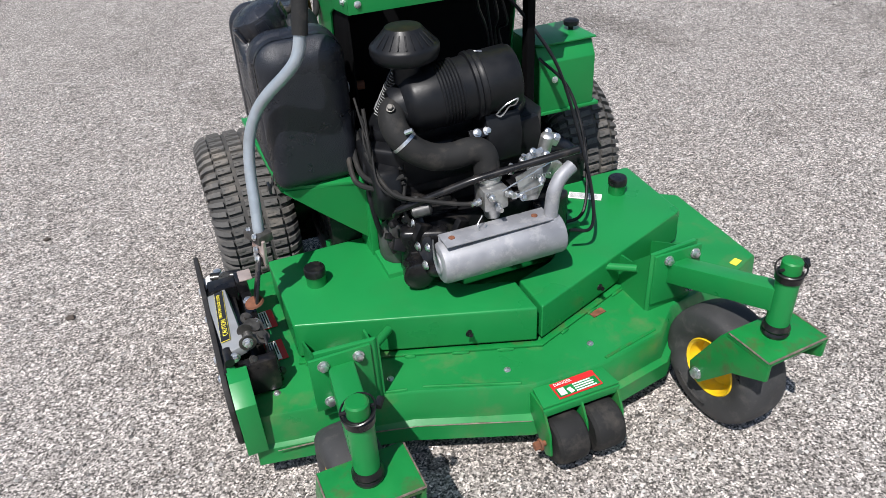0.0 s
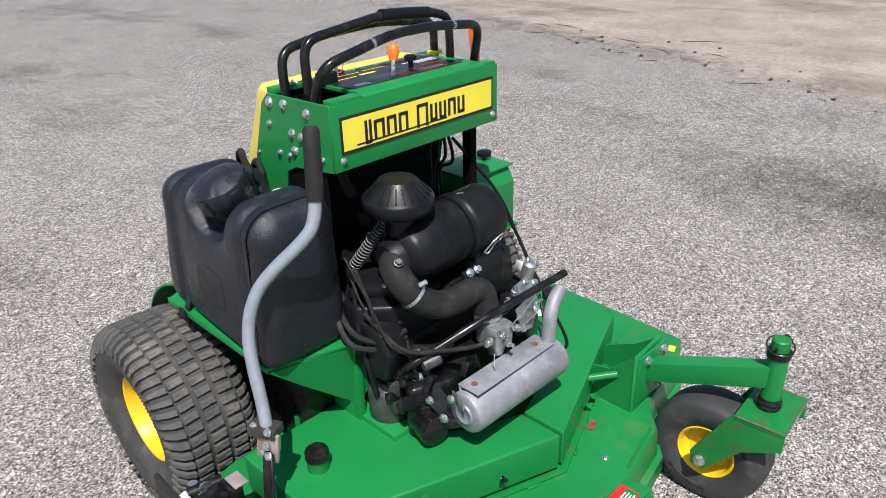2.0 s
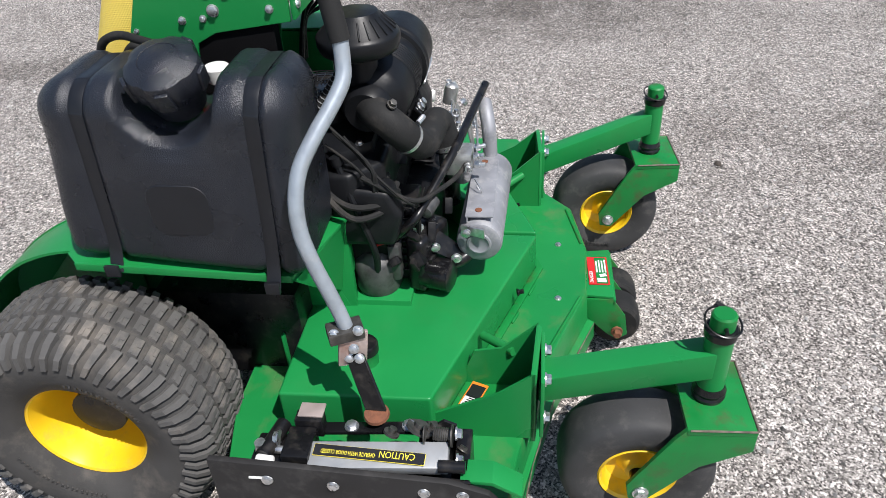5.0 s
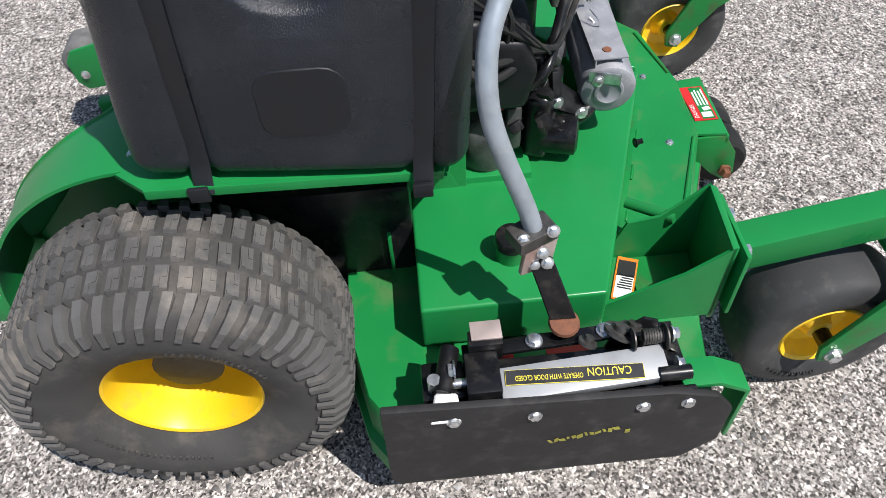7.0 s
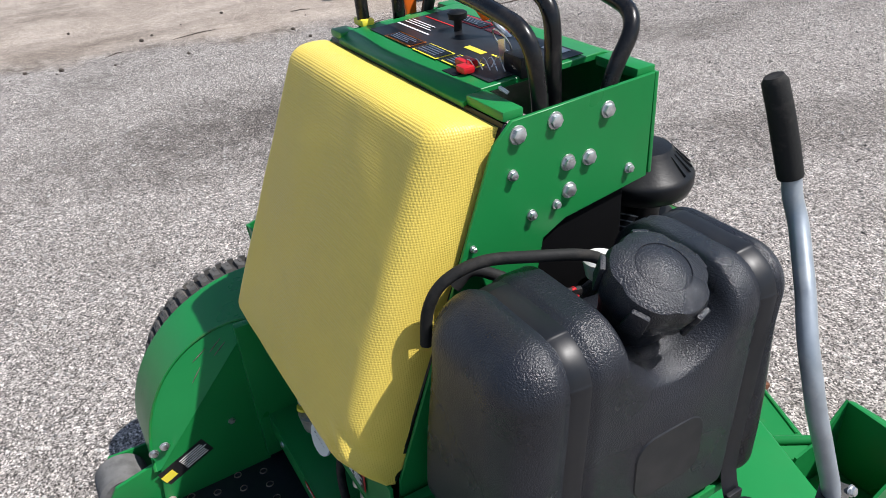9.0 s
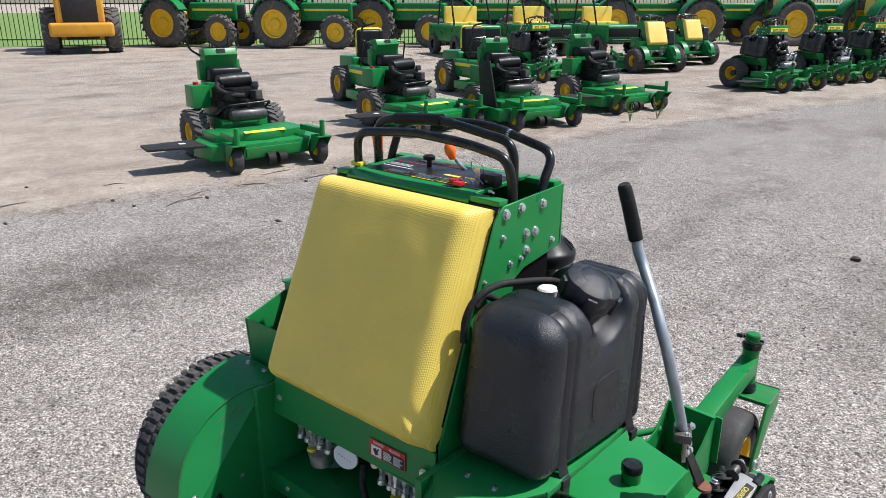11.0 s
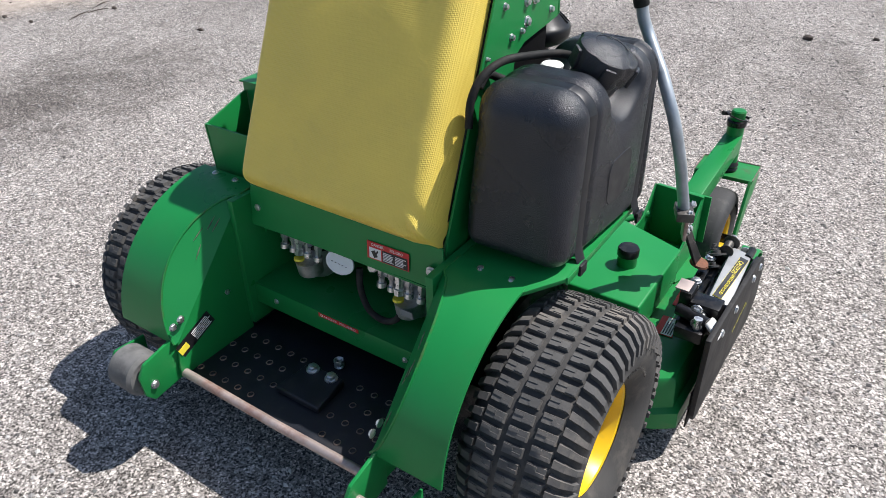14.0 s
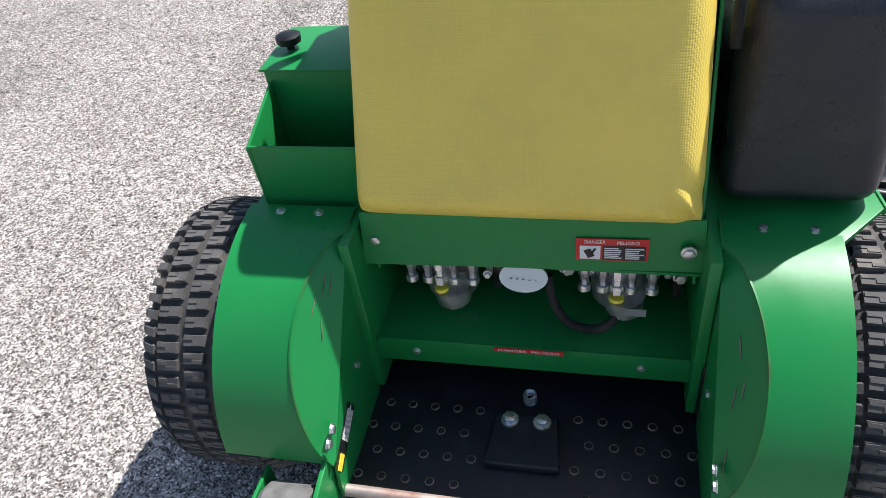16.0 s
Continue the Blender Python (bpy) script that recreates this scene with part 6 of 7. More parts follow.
def build_lever(mo):
    """The chute-door lever: clamp foot, bent grey pipe, black grip."""
    pts = [(0.115, 1.680, 0.545), (0.119, 1.690, 0.585), (0.124, 1.705, 0.63), (0.130, 1.726, 0.69), (0.140, 1.743, 0.75), (0.156, 1.747, 0.805), (0.180, 1.739, 0.855), (0.212, 1.714, 0.902), (0.248, 1.686, 0.943), (0.276, 1.667, 0.978), (0.292, 1.666, 1.01), (0.301, 1.668, 1.05)]
    pole = part("door_lever", tube(smooth_path(pts, 4), 0.0145, 16), STEELPIPE, mo, "bent grey pipe lever with a black grip")
    part("grip", tube([(0.300, 1.668, 1.04), (0.309, 1.677, 1.085), (0.320, 1.689, 1.14), (0.329, 1.699, 1.18), (0.331, 1.701, 1.188)], [0.0185, 0.019, 0.0185, 0.018, 0.013], 18), RUBBER, pole, "black rubber handle grip")
    ft = part("clamp_foot", moved(box(-0.028, 0.028, -0.005, 0.005, -0.045, 0.035, 0.003), Matrix.Translation((0.108, 1.672, 0.515)) @ Matrix.Rotation(radians(-68), 4, "Z") @ Matrix.Rotation(radians(8), 4, "Y")), RUSTBAR, pole, "rust-marked clamp plate")
    part("clamp_block", moved(box(-0.034, 0.034, -0.022, 0.022, -0.012, 0.012, 0.003), Matrix.Translation((0.113, 1.684, 0.548)) @ Matrix.Rotation(radians(-65), 4, "Z")), GREASY, ft)
    for p in ((0.100, 1.668, 0.515), (0.099, 1.680, 0.492), (0.098, 1.660, 0.492), (0.094, 1.700, 0.556), (0.102, 1.655, 0.56)):
        bolt(p, (-0.9, -0.1, 0.35), ft, 0.0078, 0.008)
    part("flat_link", sheet([(0.100, 1.690, 0.50), (0.100, 1.652, 0.50), (0.062, 1.612, 0.385), (0.064, 1.655, 0.385)], 0.008, 0.002), BLACKPAINT, pole, "black flat steel link")
    part("rusty_foot", join(revolve([(0, 0.026), (0.006, 0.024)], (0.062, 1.632, 0.378), (-0.2, 0, 1), 18)), RUST, pole, "rusty pivot plate")


def build_door(mo):
    """Side chute door: black board on a hinge bar, actuator box with a caution strip."""
    dr = part("chute_door", prism([(1.935, 0.375), (1.480, 0.345), (1.405, 0.318), (1.372, 0.272), (1.372, 0.165), (1.425, 0.105), (1.925, 0.110), (1.940, 0.135)], "x", -0.066, -0.052, 0.004), GUARD, mo, "scuffed black board closing the side chute")
    for y, z in ((1.825, 0.326), (1.698, 0.319), (1.526, 0.314), (1.454, 0.312)):
        bolt((-0.066, y, z), (-1, 0, 0), dr, 0.009, 0.006)
    part("stencil", join(*[patch((-0.066, 1.668 - 0.0098 * k, 0.224 + 0.0022 * k + 0.002 * math.sin(k * 2.3)), (0, -1, 0.2 + 0.5 * math.sin(k * 1.7)), (0, 0.25 + 0.3 * math.cos(k * 2.9), 1), 0.0045 + 0.003 * (k % 3), 0.010 + 0.003 * math.sin(k * 1.3 + 1), 0.0008, 0.0005) for k in range(12)], patch((-0.066, 1.54, 0.235), (0, -1, 0), (0, 0, 1), 0.008, 0.012, 0.0008, 0.0005)), mat("faded_yellow_print", (0.30, 0.28, 0.04), 0.6), dr, "faded yellow stencil", kind="stuff")
    sv = part("actuator_box", moved(box(-0.028, 0.028, -0.133, 0.133, -0.014, 0.014, 0.006), Matrix.Translation((-0.020, 1.616, 0.350)) @ Matrix.Rotation(radians(-12), 4, "Y") @ Matrix.Rotation(radians(3), 4, "Z")), SILVER, mo, "silver cover with a caution strip")
    n_u, n_v = Vector((0.05, 1, 0)).normalized(), Vector((-0.97, 0.05, -0.2)).normalized()
    part("caution_strip", patch((-0.026, 1.632, 0.3645), n_u, n_v, 0.215, 0.024, 0.0015), YELLOWPRINT, sv, "yellow and black caution strip")
    part("caution_field", patch((-0.026, 1.632, 0.3645), n_u, n_v, 0.2135, 0.0228, 0.003, 0.0004), BLACKPRINT, sv)
    words("CAUTION", (-0.026, 1.578, 0.3645), n_u, n_v, 0.019, 0.004, YELLOWPRINT, sv, 0.068)
    words("OPERATE WITH DOOR CLOSED", (-0.026, 1.672, 0.3645), n_u, n_v, 0.012, 0.004, YELLOWPRINT, sv, 0.105)
    hb = part("hinge_bar", box(0.035, 0.062, 1.53, 1.80, 0.335, 0.343, 0.002), BLACKPAINT, mo, "black hinge bar with bolts")
    for v in hb.data.vertices:
        v.co.z += 0.30 * (1.80 - v.co.y) * 0.28
        v.co.x += 0.0
    for y in (1.567, 1.682):
        bolt((0.049, y, 0.344 + (1.80 - y) * 0.084), (0, 0, 1), hb, 0.011, 0.010)
    part("rear_lug", join(box(-0.045, 0.03, 1.745, 1.80, 0.315, 0.37, 0.005), box(0.03, 0.06, 1.735, 1.79, 0.34, 0.385, 0.003)), BLACKPAINT, mo, "black rear hinge bracket")
    part("rear_tab", box(0.040, 0.075, 1.735, 1.785, 0.384, 0.388, 0.001), RUSTBAR, mo)
    part("under_frame", join(box(-0.045, 0.055, 1.48, 1.80, 0.285, 0.30, 0.003), box(0.0, 0.02, 1.50, 1.76, 0.30, 0.335, 0.003), box(-0.055, -0.045, 1.44, 1.85, 0.29, 0.335, 0.002)), BLACKPAINT, mo, "black mounting frame")
    sp = part("torsion_spring", tube([(0.022 + 0.011 * math.cos(k * 0.6), 1.482 + 0.0004 * k, 0.376 + 0.011 * math.sin(k * 0.6)) for k in range(80)], 0.0026, 6), GREASY, mo, "torsion spring with grease")
    for y, r in ((1.478, 0.022), (1.530, 0.019)):
        part("spring_washer", revolve([(0, r), (0.0025, r)], (0.018, y, 0.378), (0, 1, 0), 24), GREASY, sp)
    for p in ((0.018, 1.472, 0.385), (-0.02, 1.468, 0.355)):
        part("spring_bolt", bolt_mesh(p, (0, -1, 0), 0.010, 0.013), ZINC, sp)
    hbk = part("hinge_block", join(box(-0.03, 0.075, 1.445, 1.475, 0.235, 0.335, 0.004), box(0.03, 0.082, 1.47, 1.57, 0.232, 0.262, 0.004), prism([(1.47, 0.26), (1.56, 0.26), (1.55, 0.33), (1.50, 0.372), (1.475, 0.36)], "x", 0.058, 0.064, 0.001)), BLACKPAINT, mo, "black forked hinge bracket, greasy")
    for p in ((0.082, 1.49, 0.25), (0.07, 1.462, 0.30), (0.02, 1.462, 0.335)):
        bolt(p, (0.6, -0.5, 0.6), hbk, 0.009, 0.009, GREASY)
    for x, y, z, r in ((0.04, 1.545, 0.365, 0.028), (0.052, 1.52, 0.352, 0.022), (0.03, 1.60, 0.36, 0.016)):
        part("pivot_disc", revolve([(0, r), (0.005, r), (0.006, r * 0.5), (0.014, r * 0.5)], (x, y, z), (0.35, -0.4, 0.85), 22), GREASY, hbk)
    part("rear_cam", join(box(-0.03, 0.04, 1.80, 1.87, 0.30, 0.335, 0.006), tube([(-0.03, 1.84, 0.35), (0.05, 1.82, 0.352)], 0.016, 14)), BLACKPAINT, hbk)
    part("pivot_tube", tube([(-0.035, 1.45, 0.355), (-0.035, 1.50, 0.355)], 0.012, 12), BLACKPAINT, mo)
    pv = part("rear_pivot", join(tube([(-0.01, 1.80, 0.345), (-0.01, 1.86, 0.345)], 0.008, 10), bolt_mesh((-0.01, 1.845, 0.345), (0, 1, 0), 0.014, 0.010), bolt_mesh((0.005, 1.815, 0.362), (0, 1, 0), 0.012, 0.012), revolve([(0, 0.016), (0.005, 0.016)], (-0.01, 1.832, 0.345), (0, 1, 0), 18), tube([(-0.01, 1.85, 0.365), (-0.01, 1.85, 0.30)], 0.011, 10)), ZINC, mo, "zinc pivot bolts")
    part("white_clip", sheet([(-0.062, 1.862, 0.322), (-0.062, 1.812, 0.322), (-0.03, 1.815, 0.352), (-0.025, 1.85, 0.35)], 0.012, 0.003), WHITEPLASTIC, mo, "chipped white plastic clip")
    part("front_end_plate", prism([(1.345, 0.30), (1.40, 0.335), (1.46, 0.335), (1.46, 0.328), (1.402, 0.325), (1.352, 0.295), (1.352, 0.14), (1.345, 0.14)], "x", -0.05, 0.0, 0.001), GREEN, mo)
    part("skirt_board", box(-0.05, -0.046, 1.42, 1.93, 0.08, 0.20, 0.001), RUBBER, mo)


mower = thing("stand_on_mower", "green stand-on mower with yellow cushion on pale millings", "mower")
mower.location = (0.735, 1.80, 0.0)
build_chassis(mower)
build_deck(mower)
build_arms(mower)
drive_wheel(mower, 0.140, -1)
drive_wheel(mower, 1.318, 1)
build_platform(mower)
build_console(mower)
build_tank(mower)
build_bin(mower)
build_engine(mower)
build_lever(mower)
build_door(mower)


# ---- the yard behind: parked machines ----
def wheel_set(parent, c, R, w, rim, bars_n, dish=YELLOW, name="wheel"):
    """A tyre with cross lugs on a coloured rim, axle along x."""
    wh = part(name, revolve(tyre_profile(R, rim, w) + [(w * 0.2, rim * 1.1), (-w * 0.2, rim * 1.1)], c, (1, 0, 0), 36, close=True), TYREWORN if not bars_n else TYRE, parent)
    half = [(w * 0.36, rim * 1.02), (w * 0.34, rim * 0.92), (w * 0.12, rim * 0.84), (w * 0.08, rim * 0.45), (w * 0.22, rim * 0.35), (w * 0.24, 0.0)]
    part("rim", join(revolve(half, c, (1, 0, 0), 28, cap=False), revolve(half, c, (-1, 0, 0), 28, cap=False)), dish, wh)
    if bars_n:
        out = []
        for k in range(bars_n):
            for s in (-1, 1):
                a = 2 * math.pi * (k + 0.25 * s) / bars_n
                lug = box(-w * 0.27, w * 0.27, -R * 1.6 / bars_n * 0.62, R * 1.6 / bars_n * 0.62, -R * 0.01, R * 0.055, R * 0.008, 1)
                moved(lug, Matrix.Translation(c) @ Matrix.Rotation(a, 4, "X") @ Matrix.Translation((s * w * 0.23, 0, R * 0.985)) @ Matrix.Rotation(s * 0.6, 4, "Z"))
                out.append(lug)
        part("tread", join(*out), TYRE, wh, kind="stuff")
    return wh


def walk_behind(chute_up=False):
    """Walk-behind mower, front towards -y, origin between the front casters."""
    wb = thing("walk_behind_mower", "green walk-behind mower with black engine parked on millings", "mower", "parked walk-behind mowers")
    deck = part("deck_shell", prism([(-0.62, 0.22), (-0.66, 0.62), (-0.5, 0.86), (0.5, 0.86), (0.66, 0.62), (0.62, 0.22), (0.3, 0.12), (-0.3, 0.12)], "z", 0.10, 0.26, 0.02), GREEN, wb, "green steel deck")
    part("belt_cover", prism([(-0.5, 0.36), (0.0, 0.24), (0.5, 0.36), (0.5, 0.78), (-0.5, 0.78)], "z", 0.255, 0.34, 0.015), GREEN, deck)
    part("badge", patch((0.0, 0.30, 0.341), (1, 0, 0), (0, 1, 0.3), 0.46, 0.05, 0.006), YELLOWPRINT, deck, "yellow badge strip")
    part("front_beam", box(-0.30, 0.30, 0.10, 0.16, 0.12, 0.22, 0.01), GREEN_WORN, deck)
    for x in (-0.06, 0.06):
        part("gauge_roller", revolve([(-0.04, 0.02), (-0.04, 0.06), (0.04, 0.06), (0.04, 0.02)], (x, 0.06, 0.10), (1, 0, 0), 20), RUBBER, deck)
    for s in (-1, 1):
        part("caster_arm", prism([(s * 0.40, 0.30), (s * 0.48, 0.30), (s * 0.50, -0.08), (s * 0.43, -0.08)], "z", 0.32, 0.38, 0.008), GREEN, wb)
        part("caster_post", revolve([(0.30, 0.026), (0.46, 0.026), (0.47, 0.0)], (s * 0.465, -0.09, 0), (0, 0, 1), 16), GREEN, wb)
        part("caster_fork", join(prism([(s * 0.465 - 0.075, -0.15), (s * 0.465 + 0.075, -0.15), (s * 0.465 + 0.075, 0.03), (s * 0.465 - 0.075, 0.03)], "z", 0.29, 0.302, 0.002), *[prism([(-0.15, 0.295), (0.03, 0.295), (0.05, 0.13), (0.0, 0.12), (-0.1, 0.24)], "x", s * 0.465 + k * 0.07 - 0.004, s * 0.465 + k * 0.07 + 0.004, 0.001) for k in (-1, 1)]), GREEN_WORN, wb)
        wheel_set(wb, (s * 0.465, 0.02, 0.14), 0.14, 0.11, 0.062, 0, name="caster_wheel")
        wheel_set(wb, (s * 0.44, 1.15, 0.25), 0.25, 0.20, 0.12, 22, name="drive_wheel")
    ch = part("chute", prism([(-0.62, 0.30), (-0.62, 0.72), (-1.16, 0.70), (-1.18, 0.40)], "z", 0.235, 0.26, 0.008), GUARD, wb, "black rubber discharge chute")
    part("chute_label", patch((-0.80, 0.52, 0.262), (0, 1, 0), (-1, 0, 0), 0.07, 0.06), WHITE, ch)
    body = part("frame", join(box(-0.26, 0.26, 0.80, 1.45, 0.28, 0.42, 0.01), box(-0.24, 0.24, 1.2, 1.42, 0.42, 0.78, 0.02)), GREEN, wb, "green frame and rear box")
    en = part("engine", join(box(-0.24, 0.24, 0.78, 1.22, 0.42, 0.62, 0.03), prism([(0.26 * math.cos(a), 1.02 + 0.19 * math.sin(a)) for a in [radians(22.5 + 45 * k) for k in range(8)]], "z", 0.60, 0.74, 0.02)), ENGINE, wb, "black petrol engine")
    part("air_cleaner", revolve([(-0.20, 0.0), (-0.20, 0.07), (-0.05, 0.085), (0.16, 0.085), (0.18, 0.0)], (0.0, 1.0, 0.80), (1, 0.1, 0), 24), PLASTIC, en)
    part("fan_cap", revolve([(0.74, 0.10), (0.79, 0.09), (0.80, 0.0)], (0.05, 1.05, 0), (0, 0, 1), 20), PLASTIC, en)
    part("muffler", revolve([(-0.20, 0.0), (-0.20, 0.05), (-0.18, 0.065), (0.18, 0.065), (0.20, 0.05), (0.20, 0.0)], (0.0, 0.70, 0.47), (1, 0, 0), 24), DARKGREY, en, "dull grey muffler")
    for k, (x, y, z, a) in enumerate(((-0.16, 0.80, 0.66, 0.10), (0.15, 0.80, 0.66, 0.10), (0.0, 0.76, 0.58, 0.08), (0.18, 0.88, 0.76, 0.07), (-0.20, 0.92, 0.74, 0.07))):
        part("engine_cover", moved(box(-a / 2, a / 2, -a / 2, a / 2, -a / 2, a / 2, 0.015), Matrix.Translation((x, y, z)) @ Matrix.Rotation(0.4 * k, 4, "Z")), (PLASTIC, DARKGREY)[k % 2], en)
    part("intake_hose", tube(smooth_path([(-0.18, 0.98, 0.80), (-0.25, 0.88, 0.74), (-0.16, 0.78, 0.68), (0.0, 0.78, 0.66)], 5), 0.03, 12), RUBBER, en)
    part("guard_bar", tube(bent([(-0.25, 0.95, 0.45), (-0.25, 0.66, 0.58), (0.25, 0.66, 0.60), (0.25, 0.95, 0.45)], 0.05, 4), 0.013, 10), BLACKPAINT, en)
    part("tank", box(-0.19, 0.19, 1.20, 1.38, 0.76, 0.93, 0.05, 3), PLASTIC, wb, "black moulded fuel tank")
    part("side_box", box(-0.45, -0.26, 1.08, 1.33, 0.52, 0.76, 0.01), GREEN, wb, "green side box with a red cap")
    part("red_cap", revolve([(0, 0.03), (0.03, 0.03), (0.035, 0.0)], (-0.36, 1.22, 0.76), (0, 0, 1), 14), REDPLASTIC, wb)
    co = part("console", join(prism([(1.42, 0.70), (1.36, 0.98), (1.32, 1.06), (1.36, 1.13), (1.50, 1.12), (1.52, 0.70)], "x", -0.19, 0.19, 0.012), box(-0.24, 0.24, 1.40, 1.50, 0.78, 1.0, 0.02)), GREEN, wb, "green control console")
    for s in (-1, 1):
        part("handle", tube(bent([(s * 0.20, 1.45, 1.05), (s * 0.28, 1.56, 1.12), (s * 0.30, 1.52, 1.30), (s * 0.12, 1.46, 1.34)], 0.05, 4), 0.013, 10), BLACKPAINT, co)
        part("control_lever", tube([(s * 0.10, 1.40, 1.14), (s * 0.11, 1.36, 1.26)], 0.007, 8), BLACKPAINT, co)
    part("badge", patch((0, 1.338, 1.10), (1, 0, 0), (0, 0.3, 1), 0.10, 0.05, 0.004), BLACKPRINT, co)
    if chute_up:
        for v in ch.data.vertices:
            v.co.x, v.co.z = -0.60 - (v.co.z - 0.25) - 0.12 * (-(v.co.x + 0.62)), 0.27 + -(v.co.x + 0.62) * 1.1
    return wb


def at(mid, yaw):
    return Matrix.Translation((mid[0], mid[1], 0)) @ Matrix.Rotation(radians(yaw), 4, "Z")


wb1 = walk_behind()
wb1.matrix_basis = at((5.62, -1.16), -102)
copy_thing(wb1, at((5.72, -3.98), -99))
copy_thing(wb1, at((4.70, -7.33), -106))
wb2 = walk_behind(True)
wb2.matrix_basis = at((4.94, -5.08), -112)
tagged(wb2, "green walk-behind mower with its black chute folded up")

LOOSE = ("door_lever", "chute_door", "actuator_box", "hinge_bar", "hinge_block", "rear_lug", "rear_tab", "under_frame", "torsion_spring", "pivot_tube", "rear_pivot", "white_clip", "skirt_board")


def parked(mid, yaw, chute, label):
    """The same model of stand-on mower without the side door."""
    m = copy_thing(mower, at(mid, yaw) @ Matrix.Translation((0.05, 0.69, 0)))
    tagged(m, label, "mower", "parked stand-on mowers")
    for o in [o for o in m.children_recursive if o.name.split(".")[0] in LOOSE or o.parent.name.split(".")[0] in LOOSE]:
        bpy.data.objects.remove(o)
    if chute:
        b = prism([(0.01, 1.42), (0.01, 1.90), (-0.42, 1.80), (-0.44, 1.52)], "z", 0.16, 0.19, 0.008)
        c = part("discharge_chute", b, GUARD, m, "black rubber discharge chute")
        c.matrix_parent_inverse = mower.matrix_basis.inverted()
    return m


parked((3.69, -12.05), -109, True, "green stand-on mower in a row, chute lowered")
parked((3.25, -14.35), -109, False, "green stand-on mower parked in a row")
parked((2.80, -16.60), -109, False, "green stand-on mower parked in a row")
parked((2.40, -18.85), -109, False, "green stand-on mower parked in a row")
parked((8.6, -14.6), 60, False, "green stand-on mower seen from behind, yellow cushion")
parked((8.9, -17.4), 62, False, "green stand-on mower seen from behind, yellow cushion")
parked((8.2, -10.6), -100, False, "green stand-on mower with cushion behind the walk-behinds")


def tractor():
    """Farm tractor, front towards -y, origin under the rear axle."""
    tr = thing("tractor", "green farm tractor with yellow wheels parked in a row", "tractor", "parked tractors")
    for s in (-1, 1):
        wheel_set(tr, (s * 0.85, 0.0, 0.86), 0.86, 0.48, 0.50, 22, name="rear_wheel")
        wheel_set(tr, (s * 0.80, -2.3, 0.58), 0.58, 0.36, 0.33, 18, name="front_wheel")
        part("fender", prism(arc(0, 0.86, 0.98, 20, 150, 12) + arc(0, 0.86, 0.92, 150, 20, 12), "x", *sorted((s * 0.58, s * 1.08)), 0.01), GREEN, tr, "green rear fender")
    part("axle_housing", join(tube([(-0.7, 0, 0.86), (0.7, 0, 0.86)], 0.14, 16), tube([(-0.65, -2.3, 0.58), (0.65, -2.3, 0.58)], 0.09, 14), box(-0.25, 0.25, -2.4, 0.3, 0.62, 1.0, 0.04)), ENGINE, tr)
    hd = part("hood", box(-0.34, 0.34, -2.75, -0.75, 0.95, 1.60, 0.10, 4), GREEN, tr, "green hood with a yellow stripe")
    for s in (-1, 1):
        part("hood_stripe", box(s * 0.343 - 0.004, s * 0.343 + 0.004, -2.6, -0.9, 1.30, 1.38, 0.002), YELLOWPRINT, hd)
    part("grille", box(-0.26, 0.26, -2.765, -2.74, 1.02, 1.50, 0.01), PLASTIC, hd)
    cab = part("cab", join(*[tube([(sx * 0.58, y, 1.1), (sx * 0.56, y + 0.03, 2.45)], 0.045, 8) for sx in (-1, 1) for y in (-0.65, 0.35)]), GREEN, tr, "cab posts")
    part("cab_roof", box(-0.66, 0.66, -0.78, 0.48, 2.43, 2.58, 0.06, 3), GREEN, cab)
    part("seat", join(box(-0.24, 0.24, -0.25, 0.22, 1.15, 1.28, 0.04), box(-0.24, 0.24, 0.18, 0.28, 1.25, 1.75, 0.04)), VINYL, tr, "yellow seat")
    part("exhaust", tube([(0.28, -1.0, 1.55), (0.28, -1.0, 2.4)], 0.045, 12), BLACKPAINT, tr)
    part("three_point_hitch", join(*[tube([(s * 0.25, 0.2, 0.75), (s * 0.38, 1.0, 0.50)], 0.035, 8) for s in (-1, 1)], box(-0.45, 0.45, 0.30, 0.36, 0.55, 1.15, 0.02)), GREEN_WORN, tr)
    return tr


tr1 = tractor()
tr1.matrix_basis = at((22.8, -14.6), -62)
for p, a in (((26.4, -12.3), -66), ((21.0, -17.6), -60), ((19.5, -20.6), -58), ((17.6, -23.2), -55), ((15.2, -25.6), -50), ((12.4, -27.4), -45), ((9.4, -28.8), -40), ((6.3, -29.8), -35)):
    copy_thing(tr1, at(p, a))


